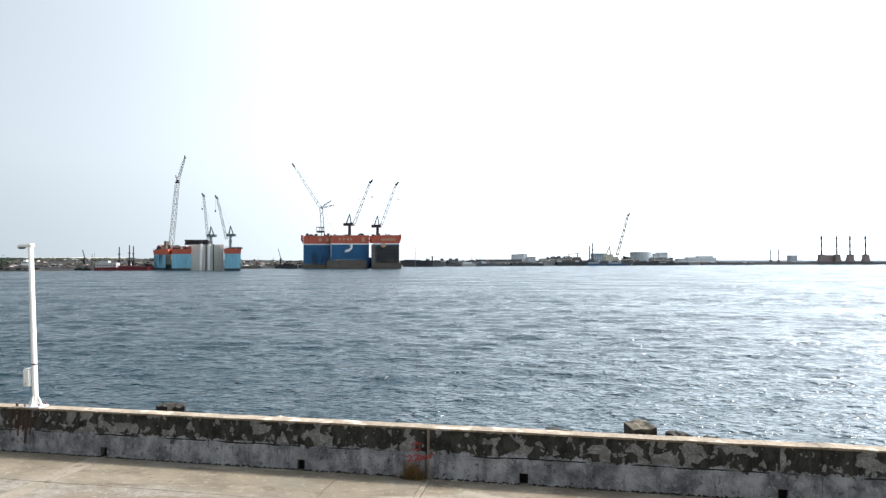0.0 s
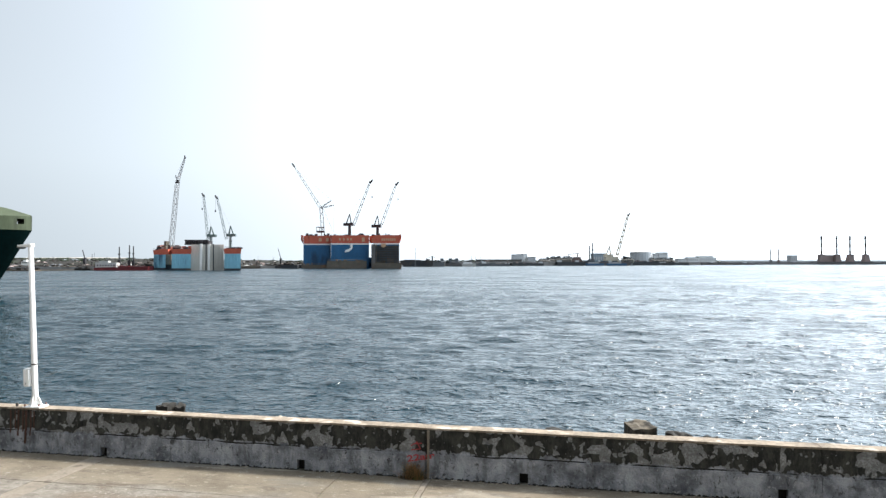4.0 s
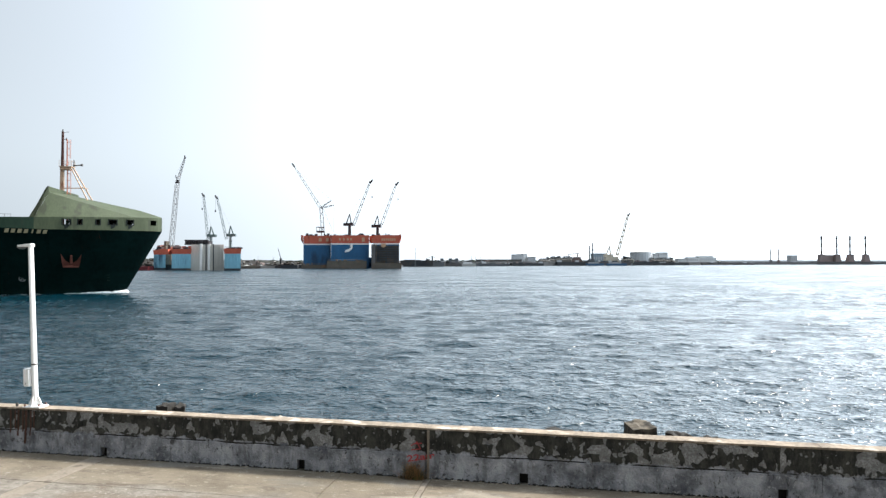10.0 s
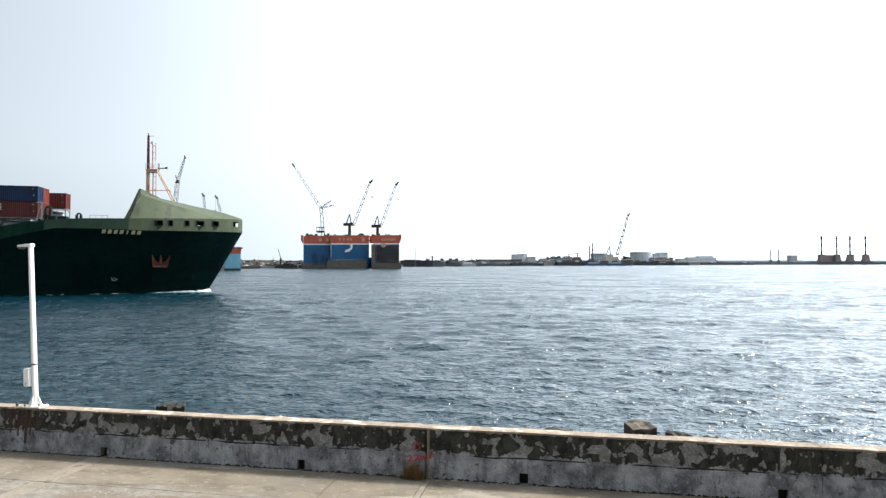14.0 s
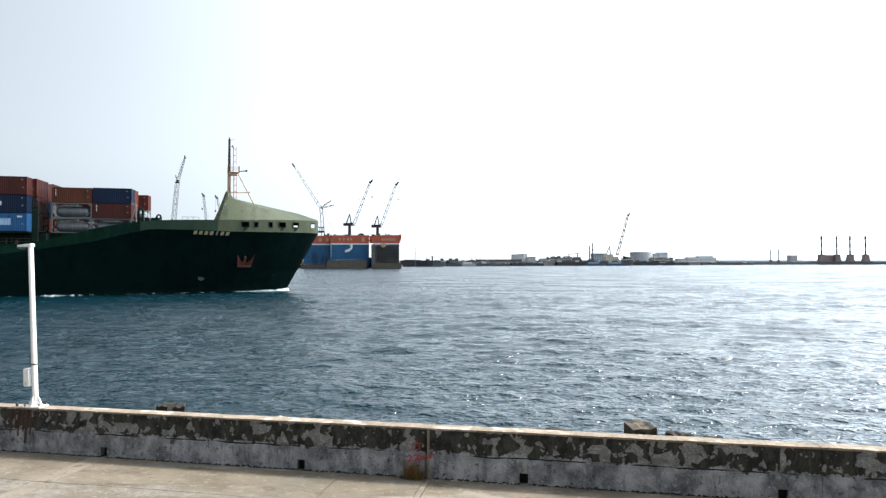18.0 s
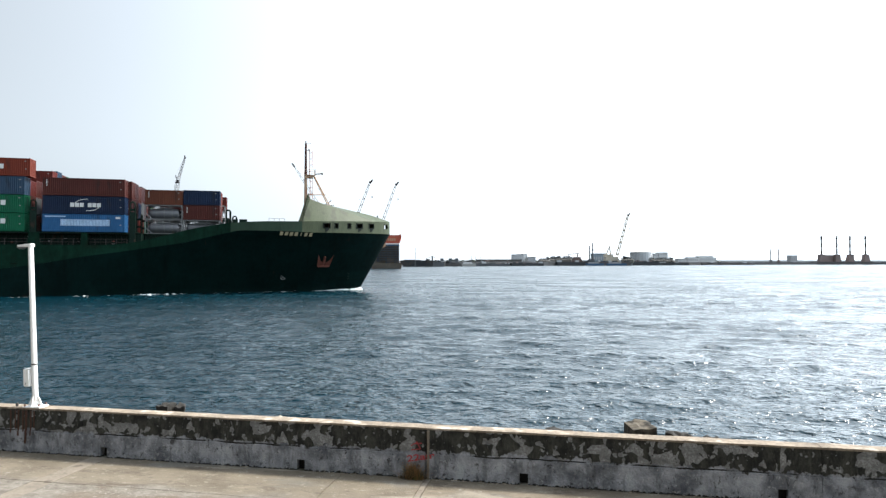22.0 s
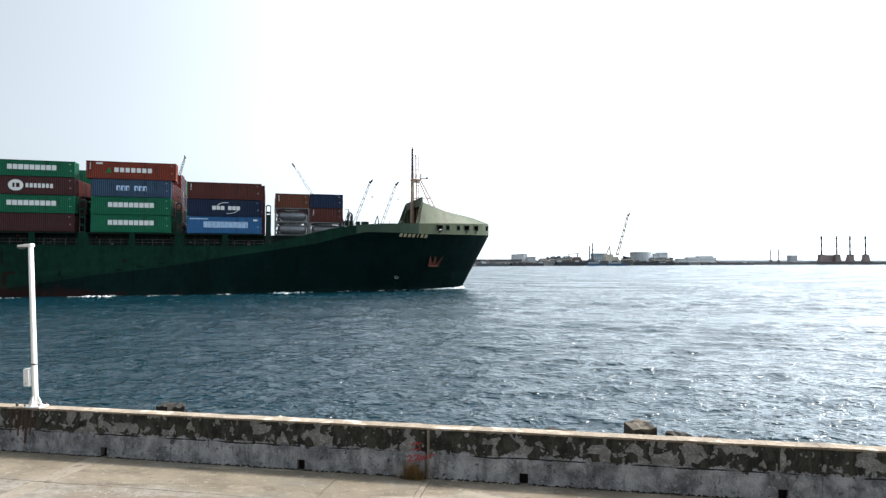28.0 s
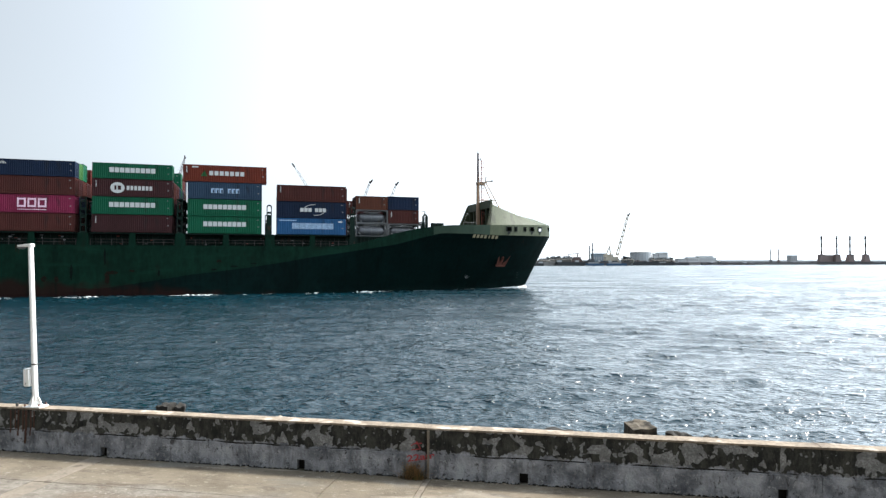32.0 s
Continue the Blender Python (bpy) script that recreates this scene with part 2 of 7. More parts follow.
def worn_slab():
    """Quay apron: warm grey cement with smooth pale trowel patches, brown dirt, grey scour and gritty pits."""
    mat = bpy.data.materials.new("worn_concrete_slab")
    mat.use_nodes = True
    nt = mat.node_tree
    bsdf = nt.nodes["Principled BSDF"]
    co = nt.nodes.new("ShaderNodeTexCoord")

    def tone(sc, detail, sx=1.0, dist=0.0, rough=0.55):
        mp = nt.nodes.new("ShaderNodeMapping")
        mp.inputs["Scale"].default_value = (sx, 1, 1)
        nt.links.new(co.outputs["Object"], mp.inputs["Vector"])
        n = nt.nodes.new("ShaderNodeTexNoise")
        n.inputs["Scale"].default_value, n.inputs["Detail"].default_value = sc, detail
        n.inputs["Distortion"].default_value, n.inputs["Roughness"].default_value = dist, rough
        nt.links.new(mp.outputs[0], n.inputs["Vector"])
        return n.outputs["Fac"]

    def step(v, lo, hi, top=1.0):
        r = nt.nodes.new("ShaderNodeMapRange")
        r.interpolation_type = "SMOOTHSTEP"
        r.inputs["From Min"].default_value, r.inputs["From Max"].default_value = lo, hi
        r.inputs["To Max"].default_value = top
        nt.links.new(v, r.inputs["Value"])
        return r.outputs[0]

    def blend(f, a, b):
        m = nt.nodes.new("ShaderNodeMix")
        m.data_type = "RGBA"
        nt.links.new(f, m.inputs["Factor"])
        for k, v in (("A", a), ("B", b)):
            if isinstance(v, tuple):
                m.inputs[k].default_value = (*v, 1)
            else:
                nt.links.new(v, m.inputs[k])
        return m.outputs["Result"]

    col = blend(step(tone(1.1, 6, 0.6), 0.3, 0.7), (0.102, 0.085, 0.063), (0.172, 0.145, 0.110))
    col = blend(step(tone(0.55, 5, 0.35, 0.8), 0.52, 0.60, 0.85), col, (0.130, 0.121, 0.106))
    col = blend(step(tone(0.8, 4, 0.3, 1.0), 0.57, 0.62, 0.8), col, (0.245, 0.214, 0.170))
    col = blend(step(tone(1.5, 8, 0.35, 0.4, 0.75), 0.53, 0.62, 0.8), col, (0.078, 0.063, 0.048))
    col = blend(step(tone(6, 6, 0.45, 0.0, 0.85), 0.55, 0.64, 0.6), col, (0.060, 0.050, 0.039))
    col = blend(step(tone(8, 6, 0.6, 0.0, 0.85), 0.56, 0.62, 0.7), col, (0.26, 0.24, 0.205))
    # driven lane beyond the long joint: surface scoured down to pale grit, brown silt in the hollows
    sep = nt.nodes.new("ShaderNodeSeparateXYZ")
    nt.links.new(co.outputs["Object"], sep.inputs[0])
    lane = nt.nodes.new("ShaderNodeMath")
    lane.operation = "MULTIPLY_ADD"
    lane.inputs[1].default_value = -0.5
    nt.links.new(sep.outputs["Y"], lane.inputs[0])
    nt.links.new(tone(1.3, 5, 0.4), lane.inputs[2])
    grit = blend(step(tone(4, 8, 0.75, 0.3, 0.8), 0.36, 0.66), (0.100, 0.086, 0.070), (0.205, 0.188, 0.163))
    grit = blend(step(tone(1.2, 6, 0.6, 0.6), 0.53, 0.66, 0.7), grit, (0.105, 0.075, 0.050))
    grit = blend(step(tone(16, 5, 0.8, 0.0, 0.8), 0.57, 0.65, 0.7), grit, (0.40, 0.38, 0.34))
    col = blend(step(lane.outputs[0], 1.12, 1.34, 0.85), col, grit)
    nt.links.new(col, bsdf.inputs["Base Color"])
    bsdf.inputs["Roughness"].default_value = 0.92
    bsdf.inputs["Specular IOR Level"].default_value = 0.25
    bp = nt.nodes.new("ShaderNodeBump")
    bp.inputs["Strength"].default_value, bp.inputs["Distance"].default_value = 0.7, 0.02
    nt.links.new(tone(20, 6, 1.0, 0.0, 0.7), bp.inputs["Height"])
    nt.links.new(bp.outputs[0], bsdf.inputs["Normal"])
    return mat


def hull_paint(name, colour, stain):
    """Green ship side: red-brown boot-top that shows aft, rust and scuffs above it."""
    mat = surface(name, colour, 0.6, 0, 0.5, 0.22, stain, 0.2, 0.35, 0.1, 3.0, 0.5, 0.0, 0.05)
    nt = mat.node_tree
    bsdf = nt.nodes["Principled BSDF"]
    old = bsdf.inputs["Base Color"].links[0].from_socket
    co = nt.nodes.new("ShaderNodeTexCoord")
    sep = nt.nodes.new("ShaderNodeSeparateXYZ")
    nt.links.new(co.outputs["Object"], sep.inputs[0])
    n = nt.nodes.new("ShaderNodeTexNoise")
    n.inputs["Scale"].default_value, n.inputs["Detail"].default_value = 0.35, 5

    def calc(op, a, b):
        m = nt.nodes.new("ShaderNodeMath")
        m.operation = op
        for k, v in ((0, a), (1, b)):
            if isinstance(v, (int, float)):
                m.inputs[k].default_value = v
            else:
                nt.links.new(v, m.inputs[k])
        return m.outputs[0]

    nt.links.new(co.outputs["Object"], n.inputs["Vector"])
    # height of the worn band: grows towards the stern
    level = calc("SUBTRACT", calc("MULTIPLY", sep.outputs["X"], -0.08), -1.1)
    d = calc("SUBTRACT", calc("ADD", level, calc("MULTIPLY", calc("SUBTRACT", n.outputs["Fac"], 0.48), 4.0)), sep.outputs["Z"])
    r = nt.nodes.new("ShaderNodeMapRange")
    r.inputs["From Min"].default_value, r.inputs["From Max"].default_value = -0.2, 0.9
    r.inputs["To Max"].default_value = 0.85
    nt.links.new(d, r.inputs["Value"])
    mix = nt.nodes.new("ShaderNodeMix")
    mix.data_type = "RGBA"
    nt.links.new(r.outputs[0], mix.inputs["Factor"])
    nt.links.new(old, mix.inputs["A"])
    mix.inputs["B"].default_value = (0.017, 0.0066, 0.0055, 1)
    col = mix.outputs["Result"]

    def marks(scale, lo, hi, top, colour):
        """Scattered worn spots; scale stretches them along x and z."""
        nonlocal col
        mp = nt.nodes.new("ShaderNodeMapping")
        mp.inputs["Scale"].default_value = scale
        nt.links.new(co.outputs["Object"], mp.inputs["Vector"])
        m = nt.nodes.new("ShaderNodeTexNoise")
        m.inputs["Scale"].default_value, m.inputs["Detail"].default_value, m.inputs["Roughness"].default_value = 1.0, 5, 0.62
        nt.links.new(mp.outputs[0], m.inputs["Vector"])
        g = nt.nodes.new("ShaderNodeMapRange")
        g.inputs["From Min"].default_value, g.inputs["From Max"].default_value, g.inputs["To Max"].default_value = lo, hi, top
        nt.links.new(m.outputs["Fac"], g.inputs["Value"])
        b = nt.nodes.new("ShaderNodeMix")
        b.data_type = "RGBA"
        nt.links.new(g.outputs[0], b.inputs["Factor"])
        nt.links.new(col, b.inputs["A"])
        b.inputs["B"].default_value = (*colour, 1)
        col = b.outputs["Result"]

    marks((0.55, 0.2, 0.045), 0.57, 0.70, 0.7, tuple(c * 0.35 for c in colour))
    marks((0.12, 0.1, 0.5), 0.56, 0.68, 0.55, tuple(c * 1.7 for c in colour))
    marks((0.9, 0.3, 0.16), 0.68, 0.74, 0.75, (0.030, 0.012, 0.008))
    nt.links.new(col, bsdf.inputs["Base Color"])
    return mat


M = {
    "parapet": wall_concrete(),
    "sea": sea_material(),
    # hull: the side's green again, darkened for the shade under the flare
    "hull": hull_paint("flare_shaded_green", (0.0010, 0.0071, 0.0066), (0.0021, 0.0110, 0.0100)),
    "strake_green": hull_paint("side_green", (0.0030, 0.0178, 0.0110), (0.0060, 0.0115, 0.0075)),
    "coping": surface("sunlit_coping", (0.20, 0.163, 0.124), 0.9, 0, 0.5, 2.2, (0.40, 0.345, 0.285), 0.36, 2.6, 0.5, 30),
    "slab": worn_slab(),
    "strip": surface("smooth_cement_strip", (0.170, 0.145, 0.116), 0.9, 0, 0.3, 2.0, (0.10, 0.083, 0.064), 0.35, 3.0, 0.4, 25),
    "joint": surface("joint_dirt", (0.12, 0.10, 0.077), 0.95, 0, 0.3, 3.0, None, 0, 1, 0.4, 30),
    "seawall": surface("wet_seawall", (0.16, 0.15, 0.13), 0.85, 0, 0.3, 0.8, (0.04, 0.045, 0.03), 0.4, 1.0, 0.5, 12),
    "rock": surface("armour_concrete", (0.30, 0.255, 0.20), 0.95, 0, 0.35, 2.0, (0.07, 0.06, 0.045), 0.45, 1.6, 0.9, 14),
    "rock_olive": surface("lichened_concrete", (0.085, 0.071, 0.053), 0.95, 0, 0.5, 4.5, (0.022, 0.019, 0.014), 0.6, 4.0, 1.0, 14),
    "rock_dark": surface("wet_armour_stone", (0.018, 0.016, 0.013), 0.9, 0, 0.5, 4.0, (0.045, 0.036, 0.026), 0.2, 1.6, 0.9, 14),
    "white_paint": surface("white_pole_paint", (0.80, 0.80, 0.79), 0.45, 0, 0.05, 2.0, (0.5, 0.46, 0.4), 0.08, 3.0, 0.05, 20, 0.3),
    "grey_plastic": surface("grey_lamp_glass", (0.10, 0.103, 0.105), 0.3, 0, 0.05, 4.0, None, 0, 1, 0),
    "black_hole": surface("hole_dirt", (0.012, 0.012, 0.012), 0.95, 0, 0.2, 4.0),
    "dry_grass": surface("dry_weed", (0.22, 0.13, 0.06), 0.9, 0, 0.35, 6.0, (0.10, 0.11, 0.035), 0.3, 5.0, 0),
    "red_mark": surface("red_spray_mark", (0.30, 0.05, 0.055), 0.8, 0, 0.25, 8.0),
    "rust_drip": surface("rust_run", (0.06, 0.032, 0.024), 0.9, 0, 0.3, 6.0),
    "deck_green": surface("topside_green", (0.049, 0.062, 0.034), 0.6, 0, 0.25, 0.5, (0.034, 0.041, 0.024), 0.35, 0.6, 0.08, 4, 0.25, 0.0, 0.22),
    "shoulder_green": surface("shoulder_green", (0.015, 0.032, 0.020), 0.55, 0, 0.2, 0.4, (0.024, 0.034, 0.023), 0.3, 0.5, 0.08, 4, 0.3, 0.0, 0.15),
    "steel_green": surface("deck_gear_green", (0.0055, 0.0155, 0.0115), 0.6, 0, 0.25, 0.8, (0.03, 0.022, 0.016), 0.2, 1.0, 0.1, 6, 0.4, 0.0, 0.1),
    "dark_gap": surface("shadowed_steel", (0.012, 0.016, 0.015), 0.7, 0, 0.3, 1.0, spec=0.1),
    "mast_buff": surface("buff_mast_paint", (0.36, 0.24, 0.16), 0.5, 0, 0.15, 1.0, (0.22, 0.09, 0.05), 0.25, 1.2, 0.1, 8, 0.4),
    "ladder_red": surface("faded_red_ladder", (0.40, 0.17, 0.12), 0.6, 0, 0.2, 1.0),
    "code_paint": surface("worn_code_paint", (0.24, 0.24, 0.24), 0.7, 0, 0.4, 4.0),
    "mast_dark": surface("dark_mast_steel", (0.06, 0.055, 0.05), 0.5, 0, 0.2, 1.0),
    "rust": surface("rusty_anchor", (0.14, 0.05, 0.036), 0.85, 0.2, 0.35, 1.5, (0.12, 0.04, 0.025), 0.3, 1.0, 0.4, 8),
    "rust_dark": surface("dark_red_primer", (0.05, 0.018, 0.014), 0.8, 0, 0.3, 1.0),
    "side_rust": surface("dull_side_rust", (0.0135, 0.0075, 0.0055), 0.85, 0, 0.5, 2.5, (0.005, 0.011, 0.0075), 0.5, 2.2, 0.2, 8, spec=0.05),
    "dark_scuff": surface("dark_side_scuff", (0.0035, 0.006, 0.005), 0.8, 0, 0.5, 2.5, (0.005, 0.013, 0.009), 0.4, 2.2, 0.2, 8, spec=0.05),
    "letter_cream": surface("cream_letters", (0.20, 0.175, 0.105), 0.6, 0, 0.2, 1.5),
    "letter_white": surface("white_letters", (0.52, 0.53, 0.52), 0.6, 0, 0.12, 1.0, (0.4, 0.4, 0.38), 0.15, 1.0, 0),
    "foam": surface("foam", (0.80, 0.83, 0.83), 0.9, 0, 0.15, 2.5, (0.45, 0.52, 0.53), 0.35, 2.0, 0.6, 8),
    "tank_steel": surface("tank_steel", (0.13, 0.136, 0.146), 0.36, 0.4, 0.2, 0.8, (0.2, 0.17, 0.14), 0.2, 1.0, 0.05, 8),
    "frame_grey": surface("tank_frame_grey", (0.16, 0.165, 0.165), 0.5, 0.1, 0.2, 1.0),
}


# ---- building helpers ----
def part(name, bm, material, parent=None, label=""):
    """Links a bmesh as one mesh object, under a thing or a part."""
    me = bpy.data.meshes.new(name)
    bm.to_mesh(me)
    bm.free()
    me.materials.append(M[material] if isinstance(material, str) else material)
    ob = new(name, me)
    ob.parent = parent
    return tagged(ob, label)


def thing(name, label, category, group="", at=None):
    ob = new(name)
    ob.empty_display_size = 0.2
    if at is not None:
        ob.matrix_basis = at
    return tagged(ob, label, category, group)


def box(bm, x0, x1, y0, y1, z0, z1, m=None):
    vs = [bm.verts.new((x, y, z)) for z in (z0, z1) for x, y in ((x0, y0), (x1, y0), (x1, y1), (x0, y1))]
    if m is not None:
        for v in vs:
            v.co = m @ v.co
    for f in ((3, 2, 1, 0), (4, 5, 6, 7), (0, 1, 5, 4), (1, 2, 6, 5), (2, 3, 7, 6), (3, 0, 4, 7)):
        bm.faces.new([vs[i] for i in f])
    return vs


def rod(bm, a, b, r, r2=None, n=6):
    """A round bar from a to b."""
    a, b = Vector(a), Vector(b)
    r2 = r if r2 is None else r2
    q = (b - a).to_track_quat("Z", "Y").to_matrix()
    rings = []
    for c, rr in ((a, r), (b, r2)):
        rings.append([bm.verts.new(c + q @ Vector((math.cos(2 * math.pi * i / n) * rr, math.sin(2 * math.pi * i / n) * rr, 0))) for i in range(n)])
    for i in range(n):
        bm.faces.new((rings[0][i], rings[0][(i + 1) % n], rings[1][(i + 1) % n], rings[1][i]))
    bm.faces.new(rings[0][::-1])
    bm.faces.new(rings[1])


def pipe(bm, pts, r, n=6):
    for a, b in zip(pts, pts[1:]):
        rod(bm, a, b, r, None, n)


def lathe(bm, profile, centre=(0, 0, 0), n=16, axis="Z"):
    """Turns (radius, height) pairs about an axis."""
    cx, cy, cz = centre
    rings = []
    for r, h in profile:
        ring = []
        for i in range(n):
            a = 2 * math.pi * i / n
            p = (r * math.cos(a), r * math.sin(a), h) if axis == "Z" else (h, r * math.cos(a), r * math.sin(a))
            ring.append(bm.verts.new((cx + p[0], cy + p[1], cz + p[2])))
        rings.append(ring)
    for a, b in zip(rings, rings[1:]):
        for i in range(n):
            bm.faces.new((a[i], a[(i + 1) % n], b[(i + 1) % n], b[i]))
    bm.faces.new(rings[0][::-1])
    bm.faces.new(rings[-1])


def lattice(bm, a, b, w0, w1, bays, r):
    """A four-chord lattice boom from a to b."""
    a, b = Vector(a), Vector(b)
    q = (b - a).to_track_quat("Z", "Y").to_matrix()
    rows = []
    for i in range(bays + 1):
        k = i / bays
        w = (w0 + (w1 - w0) * k) / 2
        rows.append([a.lerp(b, k) + q @ Vector((sx * w, sy * w, 0)) for sx, sy in ((-1, -1), (1, -1), (1, 1), (-1, 1))])
    for j in range(4):
        rod(bm, rows[0][j], rows[-1][j], r, r, 4)
    for i in range(bays):
        for j in range(4):
            p, s = rows[i], rows[i + 1]
            rod(bm, p[j], s[(j + 1) % 4] if (i + j) % 2 else s[(j + 3) % 4], r * 0.6, None, 3)


def smooth(ob):
    for p in ob.data.polygons:
        p.use_smooth = True
    return ob


def spline(x, xs, ys):
    return float(np.interp(x, xs, ys))


ICO = {}


def blob(bm, level, place):
    """Adds an icosphere whose points are moved by place()."""
    if level not in ICO:
        t = bmesh.new()
        bmesh.ops.create_icosphere(t, subdivisions=level, radius=1.0)
        t.verts.ensure_lookup_table()
        ICO[level] = ([v.co.copy() for v in t.verts], [[v.index for v in f.verts] for f in t.faces])
        t.free()
    pts, faces = ICO[level]
    vs = [bm.verts.new(place(p)) for p in pts]
    for f in faces:
        bm.faces.new([vs[i] for i in f])


# ---- quay ----
QUAY_Z, WALL_H, WALL_T = 1.25, 0.98, 0.29
# wall frame: x along the wall to the east, y away from the land, origin at the foot of its front face
WALL = pose(-0.38, 12.285, QUAY_Z, 0, 0, -10.7)


def build_quay():
    ground = tagged(new("ground"), "bare concrete quay apron in sunlight", "quay", kind="structure")
    bm = bmesh.new()
    box(bm, -400, 400, -300, -0.004, -2.6, -0.05)
    part("subgrade", bm, "joint", ground)
    ground.matrix_basis = WALL.copy()
    # slabs between irregular joints
    cuts = [-60, -42, -30, -20, -13.4, -7.36, -6.93, -1.66, 0.03, 0.15, 5.4, 10.6, 16, 24, 36, 60]
    rows = [(-0.012, -1.52), (-1.533, -4.6), (-4.63, -9.0), (-9.03, -16.0), (-16.03, -30.0)]
    random.seed(5)
    for x0, x1 in zip(cuts, cuts[1:]):
        for y1, y0 in rows:
            bm = bmesh.new()
            g = 0.008
            if -21 < x0 < 12 and y1 > -5:
                # chipped, wandering edges
                def worn(x, y):
                    k = 0.022 * noise.noise((x * 2.3, y * 2.3, 1.0)) + 0.012 * noise.noise((x * 9, y * 9, 4.0))
                    return Vector((x + k, min(y + 0.8 * k, -0.01), 0))
                nx, ny = max(2, int((x1 - x0) / 0.16)), max(2, int((y1 - y0) / 0.16))
                rim = [worn(x0 + g + (x1 - x0 - 2 * g) * i / nx, y0) for i in range(nx)] + [worn(x1 - g, y0 + (y1 - y0) * i / ny) for i in range(ny)]
                rim += [worn(x1 - g - (x1 - x0 - 2 * g) * i / nx, y1) for i in range(nx)] + [worn(x0 + g, y1 - (y1 - y0) * i / ny) for i in range(ny)]
                drop = random.random() * 0.006
                hi = [bm.verts.new(p + Vector((0, 0, -drop))) for p in rim]
                lo = [bm.verts.new(p + Vector((0, 0, -0.06))) for p in rim]
                bm.faces.new(hi)
                for i in range(len(hi)):
                    j = (i + 1) % len(hi)
                    bm.faces.new((lo[i], lo[j], hi[j], hi[i]))
            else:
                vs = box(bm, x0 + g, x1 - g, y0, y1, -0.06, 0)
                for v in vs[4:]:
                    v.co.z -= random.random() * 0.006
                bmesh.ops.bevel(bm, geom=bm.edges[:], offset=0.008, segments=1, affect="EDGES")
            part("slab", bm, "strip" if x1 - x0 < 0.5 else "slab", ground)
    bm = bmesh.new()
    box(bm, -400, 400, -300, -30.03, -0.06, 0)
    box(bm, -400, -60, -30, -0.012, -0.06, 0)
    box(bm, 60, 400, -30, -0.012, -0.06, 0)
    part("outer_apron", bm, "slab", ground)

    wall = tagged(new("wall_parapet"), "weathered grey concrete parapet with black algae and flaking patches", "parapet wall", kind="structure")
    wall.matrix_basis = WALL.copy()
    # lower front body, cut by drain holes, upper body slightly set back
    holes = [-20.4, -15.9, -11.5, -7.06, -2.54, 1.94, 6.47, 11.1, 15.6]
    joints = [-34, -21.9, -14.6, -7.6, 0.03, 7.1, 13.9, 22, 34]
    random.seed(8)

    def face_strip(x0, x1, z0, z1, y, depth, seed):
        bm = bmesh.new()
        n = max(2, int((x1 - x0) / 0.12))
        rows_z = [z0 + (z1 - z0) * k / 6 for k in range(7)]
        cols = []
        for i in range(n + 1):
            x = x0 + (x1 - x0) * i / n
            col = [bm.verts.new((x, y + 0.012 * noise.noise((x * 1.7, z * 2.2, seed)) + 0.006 * noise.noise((x * 6, z * 6, seed)), z)) for z in rows_z]
            top = 0.012 * noise.noise((x * 1.3, 0.0, seed + 4)) if z1 > 0.9 else 0
            col[-1].co.z += top
            col.append(bm.verts.new((x, y + depth, z1 + top)))
            col.append(bm.verts.new((x, y + depth, z0)))
            cols.append(col)
        m = len(cols[0])
        for a, b in zip(cols, cols[1:]):
            for k in range(m):
                bm.faces.new((a[k], b[k], b[(k + 1) % m], a[(k + 1) % m]))
        bm.faces.new(cols[0][::-1])
        bm.faces.new(cols[-1])
        bmesh.ops.recalc_face_normals(bm, faces=bm.faces[:])
        return bm

    # courses: the lower one stops at each drain hole up to its lintel
    for x0, x1 in zip(joints, joints[1:]):
        part("upper_course", face_strip(x0 + 0.006, x1 - 0.006, 0.47, WALL_H - 0.035, 0.004, WALL_T - 0.008, 1.0), "parapet", wall)
        spots = [h for h in holes if x0 < h < x1]
        ends = [x0 + 0.006] + [e for h in spots for e in (h - 0.083, h + 0.083)] + [x1 - 0.006]
        for a, b in zip(ends[::2], ends[1::2]):
            part("lower_course", face_strip(a, b, 0.0, 0.468, -0.012, WALL_T + 0.012, 2.0), "parapet", wall)
        for h in spots:
            bm = bmesh.new()
            box(bm, h - 0.083, h + 0.083, -0.008, WALL_T, 0.215, 0.468)
            part("lintel", bm, "parapet", wall)
            bm = bmesh.new()
            box(bm, h - 0.083, h + 0.083, 0.12, WALL_T - 0.01, 0.0, 0.215)
            part("drain_plug", bm, "black_hole", wall, "dark silted drain hole")
        # coping with a worn, uneven edge
        bm = face_strip(x0 + 0.006, x1 - 0.006, WALL_H - 0.035, WALL_H, -0.004, WALL_T + 0.006, 3.0)
        part("coping", bm, "coping", wall, "sunlit pinkish cement coping")
    # crumbled mortar along the foot
    bm = bmesh.new()
    for _ in range(420):
        x = random.uniform(-16, 12)
        if noise.noise((x * 0.5, 0, 3)) < -0.05:
            continue
        s = random.uniform(0.008, 0.03)
        y = -0.02 - abs(random.gauss(0, 0.025))
        blob(bm, 1, lambda p: Vector((p.x * s * random.uniform(0.8, 1.6) + x, p.y * s + y, abs(p.z) * s * 0.6)))
    tagged(part("mortar_crumbs", bm, "coping"), "crumbled mortar along the foot of the parapet", "debris", kind="stuff").matrix_basis = WALL.copy()

    sea_wall = tagged(new("seawall"), "wet concrete sea wall below the parapet", "sea wall", kind="structure")
    sea_wall.matrix_basis = WALL.copy()
    bm = bmesh.new()
    box(bm, -400, 400, 0.0, WALL_T + 0.35, -3.5, -0.003)
    part("wall_face", bm, "seawall", sea_wall)

    # weed growing from the wall joint
    weed = thing("weed_clump", "dry brown weed tuft growing at the parapet's joint", "weed")
